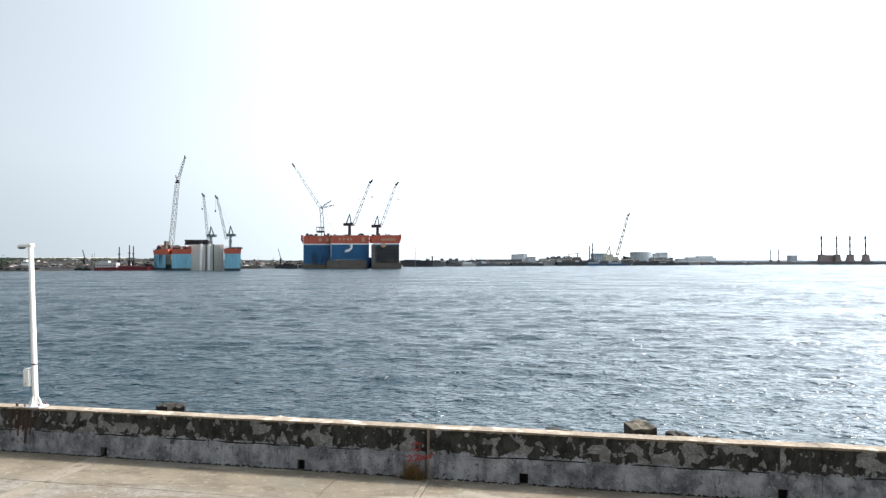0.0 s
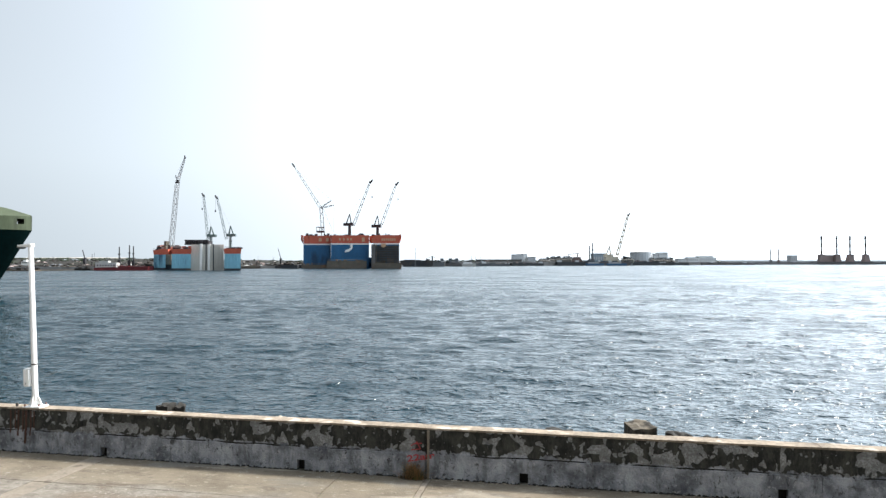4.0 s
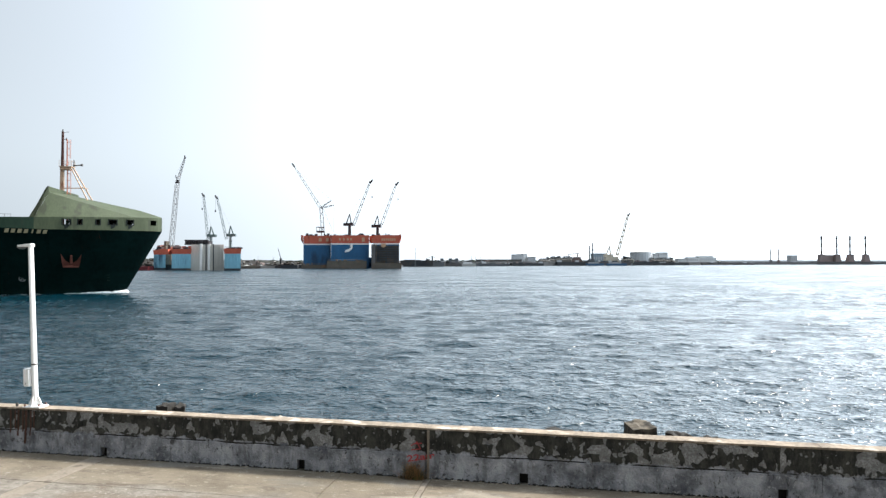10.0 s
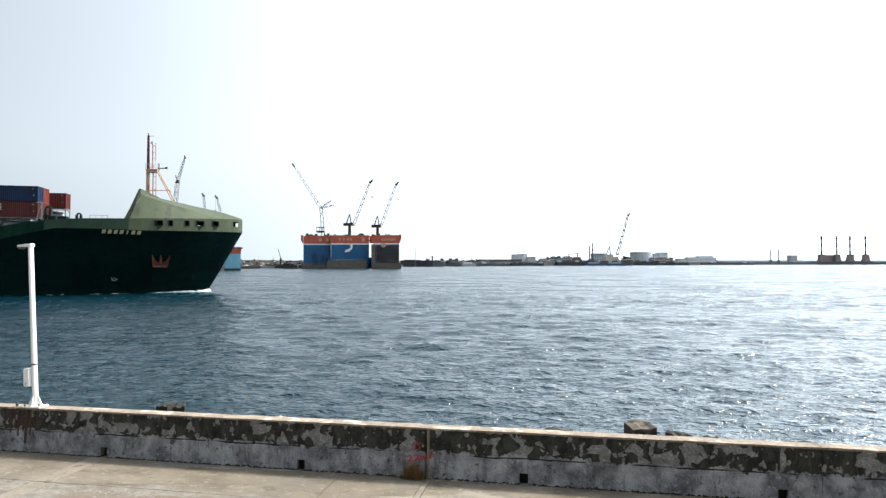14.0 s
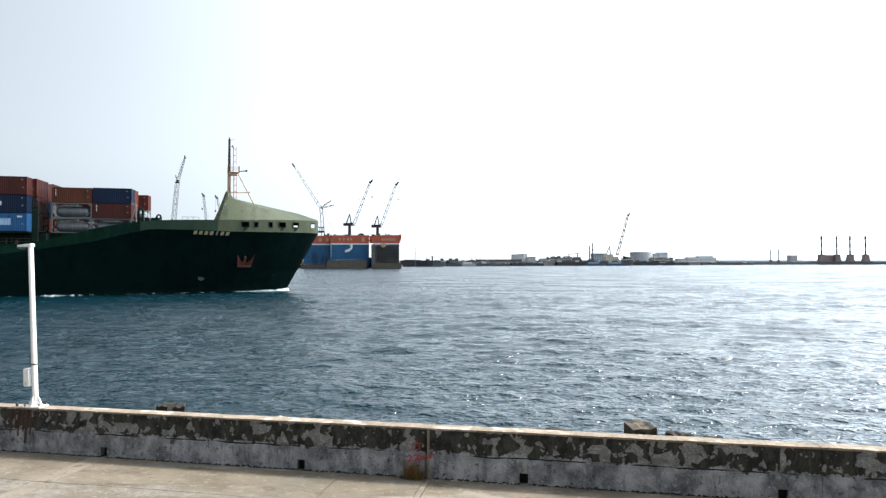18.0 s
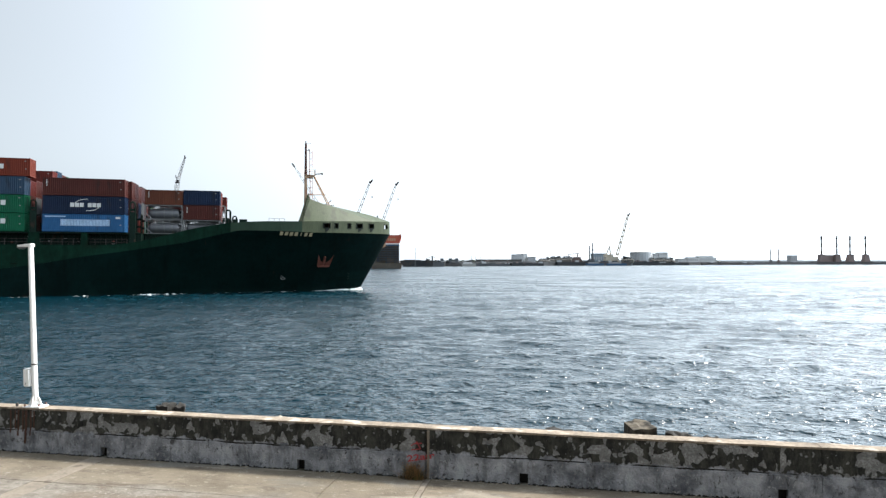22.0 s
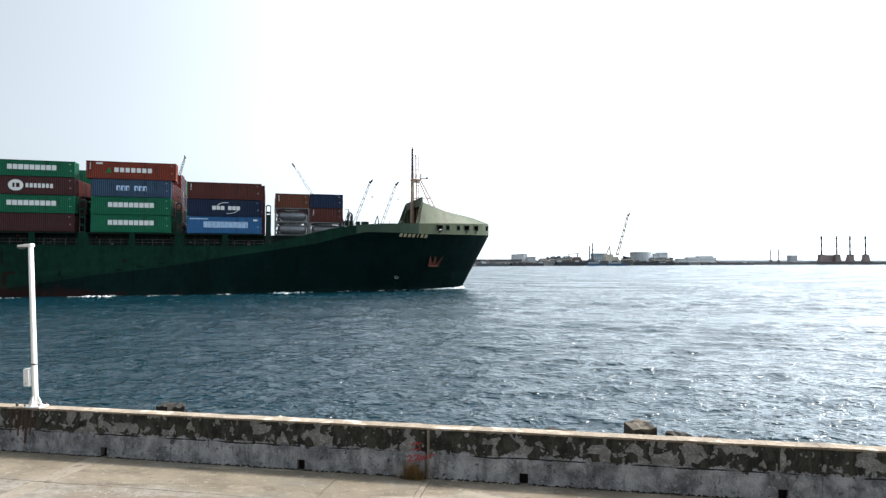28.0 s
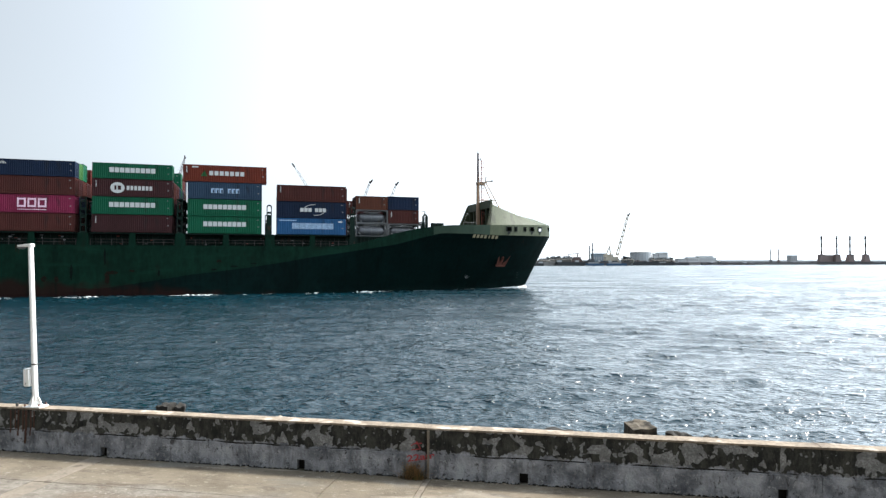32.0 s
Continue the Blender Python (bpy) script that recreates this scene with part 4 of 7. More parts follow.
    vs = box(bm, 59.3, 59.5, -7.35, 7.35, 16.7, 18.3)
    part("transverse_plate", bm, "deck_green", shield, "grey-green plate across the shield's open back")
    bm = bmesh.new()
    box(bm, 63.2, 63.3, -5.7, 5.7, 11.5, 15.4)
    part("inner_bulkhead", bm, "rust_dark", shield, "dark red-brown bulkhead inside")
    for y in (-6.6, -3.6, 0.9, 4.0, 6.6):
        bm = bmesh.new()
        box(bm, 59.5, 59.9, y - 0.2, y + 0.2, 11.5, 17.3)
        part("stanchion", bm, "deck_green", shield)
    for y in (-7.5, 7.5):
        bm = bmesh.new()
        vs = [bm.verts.new(p) for p in ((57.5, y * 1.3, 12.9), (58.3, y * 1.28, 12.93), (59.6, y * 0.98, 17.35), (59.45, y * 0.985, 18.3), (59.15, y * 1.0, 18.0), (58.25, y * 1.17, 15.0))]
        bm.faces.new(vs)
        bmesh.ops.solidify(bm, geom=bm.faces[:], thickness=0.08)
        part("side_bracket", bm, "deck_green", shield)
    bm = bmesh.new()
    box(bm, 60.6, 61.0, -6.2, 6.2, 16.0, 16.4)
    part("roof_beam", bm, "steel_green", shield)
    # winch shapes added on the centre line to stop daylight showing through the ports
    for x in (63.4, 66.6, 69.6):
        bm = bmesh.new()
        box(bm, x - 0.9, x + 0.9, -1.1, 1.1, 11.5, 12.1)
        lathe(bm, ((0.75, -1.0), (0.75, -0.9), (0.5, -0.85), (0.5, 0.85), (0.75, 0.9), (0.75, 1.0)), (x, 0, 12.5), 14, "X")
        part("mooring_winch", bm, "steel_green", ship)
    # windlasses below the shield
    for y in (-3.4, 3.4):
        bm = bmesh.new()
        lathe(bm, ((0.9, -1.1), (0.9, -1.0), (0.45, -0.95), (0.45, 0.95), (0.9, 1.0), (0.9, 1.1)), (0, 0, 0), 16, "X")
        for v in bm.verts:
            v.co = Vector((62.6 + v.co.y, y + v.co.x, 12.6 + v.co.z))
        box(bm, 61.6, 63.6, y - 1.4, y + 1.4, 11.5, 12.0)
        part("windlass", bm, "steel_green", ship)

    # foremast
    mast = tagged(new("foremast"), "buff foremast with platform, ladder and raking legs")
    mast.parent = ship
    bm = bmesh.new()
    box(bm, 58.75, 59.45, -0.4, 0.4, 11.5, 22.6)
    for v in bm.verts:
        if v.co.z > 20:
            v.co.x, v.co.y = 59.1 + (v.co.x - 59.1) * 0.8, v.co.y * 0.8
    bmesh.ops.bevel(bm, geom=bm.edges[:], offset=0.08, segments=2, affect="EDGES")
    part("mast_column", bm, "mast_buff", mast)
    bm = bmesh.new()
    rod(bm, (59.1, 0, 22.6), (59.1, 0, 29.0), 0.27, 0.2, 10)
    box(bm, 58.95, 59.3, -0.15, 0.15, 25.1, 25.6)
    box(bm, 58.95, 59.3, -0.12, 0.12, 26.7, 27.1)
    part("topmast", bm, "rust_dark", mast, "dark red-brown topmast")
    bm = bmesh.new()
    rod(bm, (58.9, 0, 28.8), (60.1, 0, 28.95), 0.04)
    rod(bm, (59.1, 0, 29.0), (59.1, 0, 29.4), 0.1, 0.1, 8)
    part("masthead_light", bm, "mast_dark", mast)
    bm = bmesh.new()
    rod(bm, (59.1, 0, 27.6), (59.7, 0, 27.6), 0.05)
    rod(bm, (59.7, 0, 27.4), (59.7, 0, 27.9), 0.1, 0.1, 8)
    part("side_light", bm, "mast_dark", mast)
    bm = bmesh.new()
    box(bm, 58.8, 60.9, -0.9, 0.9, 22.55, 22.68)
    box(bm, 58.9, 60.5, -0.7, 0.7, 22.1, 22.55)
    part("platform", bm, "mast_buff", mast)
    bm = bmesh.new()
    for y in (-0.88, 0.88):
        pipe(bm, [(58.85, y, 23.65), (60.85, y, 23.65)], 0.03)
        pipe(bm, [(58.85, y, 23.2), (60.85, y, 23.2)], 0.025)
    pipe(bm, [(60.85, -0.88, 23.65), (60.85, 0.88, 23.65)], 0.03)
    part("platform_rail", bm, "mast_buff", mast)
    for y in (-0.88, 0.88):
        for x in (58.85, 59.8, 60.85):
            bm = bmesh.new()
            pipe(bm, [(x, y, 22.6), (x, y, 23.65)], 0.03)
            part("rail_post", bm, "mast_buff", mast)
    bm = bmesh.new()
    rod(bm, (60.8, 0, 22.9), (62.2, 0, 23.05), 0.1, 0.1, 8)
    rod(bm, (62.0, 0, 23.05), (62.4, 0, 23.05), 0.14, 0.26, 10)
    rod(bm, (60.9, 0.2, 22.7), (60.9, 0.2, 23.9), 0.09, 0.09, 8)
    part("horn", bm, "mast_dark", mast, "dark horn on the platform")
    for y in (-1.0, 1.0):
        bm = bmesh.new()
        rod(bm, (60.7, y * 0.7, 22.5), (63.9, y * 1.6, 16.2), 0.11, 0.11, 8)
        part("raking_leg", bm, "mast_buff", mast)
    bm = bmesh.new()
    pipe(bm, [(59.4, 0, 18.8), (62.9, 0, 18.9)], 0.09)
    pipe(bm, [(62.85, -1.35, 18.9), (62.85, 1.35, 18.9)], 0.07)
    part("cross_tie", bm, "mast_buff", mast)
    for x, z0, z1 in ((59.95, 13.0, 22.6), (59.85, 22.7, 27.6)):
        bm = bmesh.new()
        for y in (-0.2, 0.2):
            rod(bm, (x, y, z0), (x, y, z1), 0.06)
            rod(bm, (x + 0.5, y, z0 + 1.5), (x + 0.5, y, z1), 0.035)
        z = z0
        while z < z1:
            rod(bm, (x, -0.2, z), (x, 0.2, z), 0.03)
            if int(z * 10) % 3 == 0:
                rod(bm, (x, -0.2, z), (x + 0.5, -0.2, z), 0.05)
            z += 0.4
        part("ladder", bm, "ladder_red", mast, "faded red ladder")

    # anchors in their pockets, marks and name
    for side in (-1, 1):
        anchor = tagged(new("anchor"), "rusty stockless anchor drawn up in the hull")
        anchor.parent = ship
        anchor.matrix_basis = pose(62.4, side * 5.25, 5.85, -32 * side, 0, -18 * side) @ Matrix.Diagonal((1.15, 1.0, 1.2, 1.0))
        bm = bmesh.new()
        vs = box(bm, -0.2, 0.2, -0.25, 0.2, -0.6, 0.75)
        for v in vs[4:]:
            v.co.x *= 0.7
        bmesh.ops.bevel(bm, geom=bm.edges[:], offset=0.05, segments=1, affect="EDGES")
        part("shank", bm, "rust", anchor)
        for s in (-1, 1):
            bm = bmesh.new()
            vs = [bm.verts.new(p) for p in ((s * 0.1, -0.3, -0.95), (s * 1.05, -0.3, -0.95), (s * 1.2, -0.32, -0.2), (s * 1.32, -0.36, 1.25), (s * 0.75, -0.32, 0.15), (s * 0.25, -0.3, -0.2))]
            bm.faces.new(vs if s < 0 else vs[::-1])
            bmesh.ops.solidify(bm, geom=bm.faces[:], thickness=0.38)
            bmesh.ops.recalc_face_normals(bm, faces=bm.faces[:])
            part("fluke", bm, "rust", anchor)
        bm = bmesh.new()
        box(bm, -1.05, 1.05, -0.38, 0.1, -1.1, -0.75)
        bmesh.ops.bevel(bm, geom=bm.edges[:], offset=0.1, segments=1, affect="EDGES")
        part("crown", bm, "rust", anchor)
        # name as plain blocks
        for k in range(7):
            x = 54.5 + k * 0.86
            a = math.degrees(math.atan2(half_top(x + 0.3) - half_top(x - 0.3), 0.6))
            bm = bmesh.new()
            w = 0.28 if k != 4 else 0.11
            vs = box(bm, -w, w, -0.03, 0.03, -0.32, 0.32)
            for v in vs[4:]:
                v.co.x += 0.16
            ob = part("name_block", bm, "letter_cream", ship, "plain cream block of the name")
            ob.matrix_basis = pose(x, side * (half_top(x) * 0.985 + 0.04), knuckle_z(x) - 0.42, 14 * -side, 0, a * side)
        # thruster mark: ring with a cross
        bm = bmesh.new()
        for k in range(14):
            a, b = 2 * math.pi * k / 14, 2 * math.pi * (k + 1) / 14
            rod(bm, (0.5 * math.cos(a), 0, 0.5 * math.sin(a)), (0.5 * math.cos(b), 0, 0.5 * math.sin(b)), 0.06, None, 4)
        rod(bm, (-0.3, 0, -0.3), (0.3, 0, 0.3), 0.06, None, 4)
        rod(bm, (-0.3, 0, 0.3), (0.3, 0, -0.3), 0.06, None, 4)
        ob = part("thruster_mark", bm, "frame_grey", ship, "pale ring and cross mark")
        ob.matrix_basis = pose(54.9, side * 4.95, 2.75, 24 * -side, 0, -17 * side)
        for k in range(3):
            bm = bmesh.new()
            box(bm, -0.22, 0.18, -0.03, 0.03, 0.5 * k, 0.5 * k + 0.16)
            ob = part("draught_mark", bm, "steel_green", ship, "small pale draught bar")
            ob.matrix_basis = pose(67.3, side * 1.6, 2.2, 16 * -side, 0, -20 * side)

    # scuffs, tug marks and rust on the flat side
    def scuff(x0, x1, z0, z1, seed, material, label):
        bm = bmesh.new()
        rim = []
        for k in range(28):
            a = 2 * math.pi * k / 28
            r = 1 + 0.45 * noise.noise((math.cos(a) * 1.6, math.sin(a) * 1.6, seed)) + 0.25 * noise.noise((math.cos(a) * 5, math.sin(a) * 5, seed))
            rim.append(((x0 + x1) / 2 + (x1 - x0) / 2 * r * math.cos(a), (z0 + z1) / 2 + (z1 - z0) / 2 * r * math.sin(a)))
        for y in (-11.825, -11.78):
            vs = [bm.verts.new((x, y, z)) for x, z in rim]
            bm.faces.new(vs if y < -11.8 else vs[::-1])
        part("scuff_mark", bm, material, ship, label)

    for k, (x0, x1, z0, z1, key, label) in enumerate((
            (-10.4, -10.05, 5.2, 7.7, "dark_scuff", "dark vertical tug mark"), (-10.3, -8.3, 3.5, 4.1, "side_rust", "rust-brown scuff"), (-10.2, -9.5, 1.9, 3.9, "side_rust", "rust-brown scuff"),
            (-6.6, -5.8, 3.9, 4.3, "side_rust", "small rust spot"), (-2.2, -1.9, 3.2, 4.2, "dark_scuff", "small dark run"), (7.0, 7.9, 5.5, 5.9, "side_rust", "rust spot"),
            (6.1, 7.1, 4.15, 4.4, "dark_scuff", "dark scrape"), (9.3, 10.6, 4.7, 4.95, "dark_scuff", "dark scrape"), (12.7, 13.7, 5.2, 5.4, "dark_scuff", "dark scrape"),
            (-15.3, -14.9, 2.6, 5.0, "dark_scuff", "dark run"), (-17.5, -16.9, 2.2, 3.4, "side_rust", "rust-brown run"), (-19.4, -18.6, 2.4, 3.2, "side_rust", "rust-brown scuff"))):
        scuff(x0, x1, z0, z1, k * 3.7, key, label)

    # hatch coamings, side pillars and lashing bridges
    for x0, x1 in ((-27.2, -14.5), (-12.6, 0.2), (2.0, 14.9), (16.7, 29.6), (31.3, 44.2)):
        half = 9.4 if x0 < 31 else 7.6
        bm = bmesh.new()
        box(bm, x0, x1, -half, half, 8.0, 10.2)
        for k in range(int((x1 - x0) / 0.8)):
            for s in (-1, 1):
                x = x0 + 0.4 + 0.8 * k
                box(bm, x - 0.04, x + 0.04, s * half - 0.25, s * half + 0.25, 8.0, 10.1)
        part("hatch_coaming", bm, "steel_green", ship)
        bm = bmesh.new()
        box(bm, x0 - 0.15, x1 + 0.15, -half - 0.2, half + 0.2, 10.2, 10.44)
        part("hatch_cover", bm, "steel_green", ship)
    for k in range(7):
        x = -20.85 + 7.35 * k
        if x > 26:
            continue
        for s in (-1, 1):
            bm = bmesh.new()
            w = 0.42 if k % 2 == 0 else 0.72
            for v in box(bm, x - w, x + w, s * 11.72 - 0.07, s * 11.72 + 0.07, 8.0, 10.4)[:4]:
                v.co.x = x + (v.co.x - x) * 1.35
            box(bm, x - 0.1, x + 0.1, min(s * 11.7, s * 9.6), max(s * 11.7, s * 9.6), 8.0, 10.4)
            part("side_pillar", bm, "strake_green", ship)
    for x0, x1 in ((-27.2, -14.6), (-12.5, 0.2), (2.0, 14.9), (16.7, 29.6)):
        for s in (-1, 1):
            bm = bmesh.new()
            box(bm, x0, x1, s * 10.9 - 0.85, s * 10.9 + 0.85, 10.28, 10.42)
            part("side_stringer", bm, "steel_green", ship)
            bm = bmesh.new()
            for z in (8.85, 9.35):
                pipe(bm, [(x0, s * 11.4, z), (x1, s * 11.4, z)], 0.035)
            for j in range(9):
                x = x0 + (x1 - x0) * j / 8
                pipe(bm, [(x, s * 11.4, 8.1), (x, s * 11.4, 9.35)], 0.035)
            part("guard_rail", bm, "mast_dark", ship)
    # small valves, lamps and boxes along the side passage
    random.seed(77)
    for _ in range(44):
        bm = bmesh.new()
        x, z, w, h = random.uniform(-26.5, 28.5), random.uniform(8.4, 9.9), random.uniform(0.06, 0.28), random.uniform(0.08, 0.26)
        box(bm, x - w, x + w, -9.75, -9.62, z, z + h)
        bmesh.ops.bevel(bm, geom=bm.edges[:], offset=0.02, segments=1, affect="EDGES")
        part("valve_box", bm, random.choice(("frame_grey", "frame_grey", "code_paint", "rust", "steel_green")), ship)
    for x, top in ((-28.2, 16.3), (-13.5, 16.3), (1.1, 16.3), (15.75, 16.3), (30.45, 16.3), (44.9, 13.0)):
        half = 11.6 if x < 40 else 8.0
        bridge = tagged(new("lashing_bridge"), "dark green lashing bridge between container bays")
        bridge.parent = ship
        tall = x in (15.75, 30.45)
        for y in np.linspace(-half, half, 6):
            edge = abs(y) > half - 0.1
            up = 15.2 if tall and edge else 12.2 if x == 15.75 else 14.0 if tall else top
            bm = bmesh.new()
            if edge and tall:
                box(bm, x - 0.3, x + 0.3, y - 0.12, y + 0.12, 8.1, 13.9)
            box(bm, x - 0.45, x - 0.3, y - 0.14, y + 0.14, 8.1, up)
            box(bm, x + 0.3, x + 0.45, y - 0.14, y + 0.14, 8.1, up)
            for z in np.arange(8.9, up, 1.3):
                box(bm, x - 0.45, x + 0.45, y - 0.1, y + 0.1, z, z + 0.35)
            if edge and tall:
                # rounded head over the two legs
                for k in range(8):
                    a, b = math.pi * k / 8, math.pi * (k + 1) / 8
                    rod(bm, (x + 0.38 * math.cos(a), y, up + 0.38 * math.sin(a)), (x + 0.38 * math.cos(b), y, up + 0.38 * math.sin(b)), 0.13, None, 6)
            part("bridge_post", bm, "steel_green", bridge)
        bm = bmesh.new()
        box(bm, x - 0.95, x + 0.95, -half + 1.9, half - 1.9, 8.0, 10.3)
        part("cross_deck_box", bm, "steel_green", bridge)
        for z in (10.5,) if tall else (10.5, 13.3, top - 0.12):
            bm = bmesh.new()
            box(bm, x - 0.5, x + 0.5, -half, half, z, z + 0.12)
            part("walkway", bm, "steel_green", bridge)

    # forecastle fittings
    for x, y, h in ((45.3, -7.6, 3.4), (45.3, 7.6, 3.4)):
        bm = bmesh.new()
        for dx in (-0.36, 0.36):
            box(bm, x + dx - 0.16, x + dx + 0.16, y - 0.35, y + 0.35, 11.5, 14.5)
        box(bm, x - 0.5, x + 0.5, y - 0.3, y + 0.3, 11.5, 13.2)
        for k in range(8):
            a, b = math.pi * k / 8, math.pi * (k + 1) / 8
            rod(bm, (x + 0.36 * math.cos(a), y, 14.5 + 0.36 * math.sin(a)), (x + 0.36 * math.cos(b), y, 14.5 + 0.36 * math.sin(b)), 0.17, None, 6)
        part("guide_post", bm, "steel_green", ship)
    bm = bmesh.new()
    for x in (46.6, 47.6, 48.2):
        box(bm, x - 0.3, x + 0.4, -9.4, -8.2, 11.5, 13.15)
    part("deck_locker", bm, "steel_green", ship)
    for x in (50.5, 52.3, 54.6):
        for s in (-1, 1):
            bm = bmesh.new()
            for dx in (-0.35, 0.35):
                lathe(bm, ((0.2, 0), (0.2, 0.9), (0.26, 0.95), (0.26, 1.05)), (x + dx, s * 8.6, 11.5), 10)
            box(bm, x - 0.7, x + 0.7, s * 8.6 - 0.35, s * 8.6 + 0.35, 11.5, 11.6)
            part("bollard", bm, "steel_green", ship)
    for s in (-1, 1):
        bm = bmesh.new()
        for k in range(4):
            pipe(bm, [(52.4 + 0.9 * k, s * 10.2, 12.6), (52.4 + 0.9 * k, s * 10.2, 13.35)], 0.04)
        pipe(bm, [(52.4, s * 10.2, 13.35), (55.1, s * 10.0, 13.35)], 0.035)
        part("fore_rail", bm, "frame_grey", ship)
    # deck break steps by the forward bay
    bm = bmesh.new()
    pipe(bm, [(43.95, -9.2, 12.2), (44.9, -9.2, 15.4)], 0.07)
    pipe(bm, [(44.1, -9.2, 15.4), (44.9, -9.2, 15.4), (44.9, -9.2, 12.0)], 0.07)
    part("davit", bm, "frame_grey", ship)
    return ship


# ---- containers ----
PAINT = {}
for key, col in (("brown", (0.16, 0.043, 0.034)), ("maroon", (0.105, 0.034, 0.036)), ("orange", (0.36, 0.066, 0.034)), ("rust_orange", (0.25, 0.082, 0.045)),
                 ("red", (0.25, 0.045, 0.035)), ("green", (0.008, 0.215, 0.105)), ("lime", (0.10, 0.34, 0.08)), ("navy", (0.014, 0.038, 0.10)),
                 ("slate", (0.055, 0.11, 0.19)), ("sky", (0.055, 0.24, 0.56)), ("pink", (0.46, 0.045, 0.13)), ("grey", (0.22, 0.235, 0.25)), ("cream", (0.48, 0.43, 0.33))):
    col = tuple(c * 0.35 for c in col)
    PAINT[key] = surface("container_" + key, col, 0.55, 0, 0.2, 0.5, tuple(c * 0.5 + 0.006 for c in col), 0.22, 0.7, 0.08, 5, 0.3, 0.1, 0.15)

TEMPLATES = {}
WORDS = {"brown": "brown", "maroon": "dark maroon", "orange": "orange-red", "rust_orange": "rusty orange", "red": "red", "green": "deep green", "lime": "bright green",
         "navy": "navy blue", "slate": "slate blue", "sky": "bright blue", "pink": "magenta", "grey": "grey", "cream": "cream"}


def corrugated(bm, length, height, y, pitch, depth, side, x0=0.12):
    """A ribbed steel wall along x at y, ribs pressed inwards."""
    n = int((length - 2 * x0) / pitch)
    p = (length - 2 * x0) / n
    pts = [(0, y)]
    for i in range(n):
        a = x0 + p * i
        pts += [(a + p * 0.12, y), (a + p * 0.25, y - side * depth), (a + p * 0.62, y - side * depth), (a + p * 0.75, y)]
    pts.append((length, y))
    vs = [(bm.verts.new((x - length / 2, yy, 0.16)), bm.verts.new((x - length / 2, yy, height - 0.1))) for x, yy in pts]
    for a, b in zip(vs, vs[1:]):
        f = (a[0], b[0], b[1], a[1])
        bm.faces.new(f if side < 0 else f[::-1])


def container_template(length, height, colour):
    key = (length, height, colour)
    if key in TEMPLATES:
        return TEMPLATES[key]
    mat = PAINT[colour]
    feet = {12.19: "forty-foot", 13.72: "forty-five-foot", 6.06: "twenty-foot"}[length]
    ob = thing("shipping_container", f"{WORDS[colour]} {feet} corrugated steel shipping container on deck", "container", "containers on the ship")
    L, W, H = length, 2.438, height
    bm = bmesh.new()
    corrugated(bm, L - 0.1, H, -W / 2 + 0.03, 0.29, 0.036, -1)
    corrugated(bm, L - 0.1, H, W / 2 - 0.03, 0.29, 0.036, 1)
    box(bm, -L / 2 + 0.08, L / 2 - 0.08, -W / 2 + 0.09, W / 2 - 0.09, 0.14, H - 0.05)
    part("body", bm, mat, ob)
    bm = bmesh.new()
    for x in (-L / 2, L / 2 - 0.15):
        for y in (-W / 2, W / 2 - 0.15):
            box(bm, x, x + 0.15, y, y + 0.15, 0.1, H - 0.1)
            box(bm, x - 0.004, x + 0.156, y - 0.004, y + 0.154, 0, 0.118)
            box(bm, x - 0.004, x + 0.156, y - 0.004, y + 0.154, H - 0.118, H)
        box(bm, x + 0.02, x + 0.13, -W / 2 + 0.15, W / 2 - 0.15, H - 0.14, H - 0.02)
        box(bm, x + 0.02, x + 0.13, -W / 2 + 0.15, W / 2 - 0.15, 0.02, 0.16)
    for y in (-W / 2 + 0.005, W / 2 - 0.085):
        box(bm, -L / 2 + 0.15, L / 2 - 0.15, y, y + 0.08, 0.03, 0.17)
        box(bm, -L / 2 + 0.15, L / 2 - 0.15, y, y + 0.08, H - 0.11, H - 0.02)
    part("frame", bm, mat, ob)
    # ribbed blind end forward, doors with locking bars aft
    bm = bmesh.new()
    pts = [(-W / 2 + 0.15, 0.09)]
    for k in range(8):
        y = -W / 2 + 0.2 + k * 0.262
        pts += [(y, 0.09), (y + 0.03, 0.03), (y + 0.15, 0.03), (y + 0.18, 0.09)]
    pts.append((W / 2 - 0.15, 0.09))
    cols = [(bm.verts.new((L / 2 - d, y, 0.17)), bm.verts.new((L / 2 - d, y, H - 0.15))) for y, d in pts]
    for a, c in zip(cols, cols[1:]):
        bm.faces.new((a[0], c[0], c[1], a[1]))
    part("end_wall", bm, mat, ob)
    for s in (-1, 1):
        bm = bmesh.new()
        box(bm, -L / 2 + 0.02, -L / 2 + 0.07, min(s * 0.01, s * 1.05), max(s * 0.01, s * 1.05), 0.17, H - 0.15)
        door = part("door", bm, mat, ob)
        for y in (0.3, 0.78):
            bm = bmesh.new()
            rod(bm, (-L / 2 + 0.0, s * y, 0.12), (-L / 2 + 0.0, s * y, H - 0.12), 0.02)
            part("locking_bar", bm, "frame_grey", door)
    TEMPLATES[key] = ob
    return ob


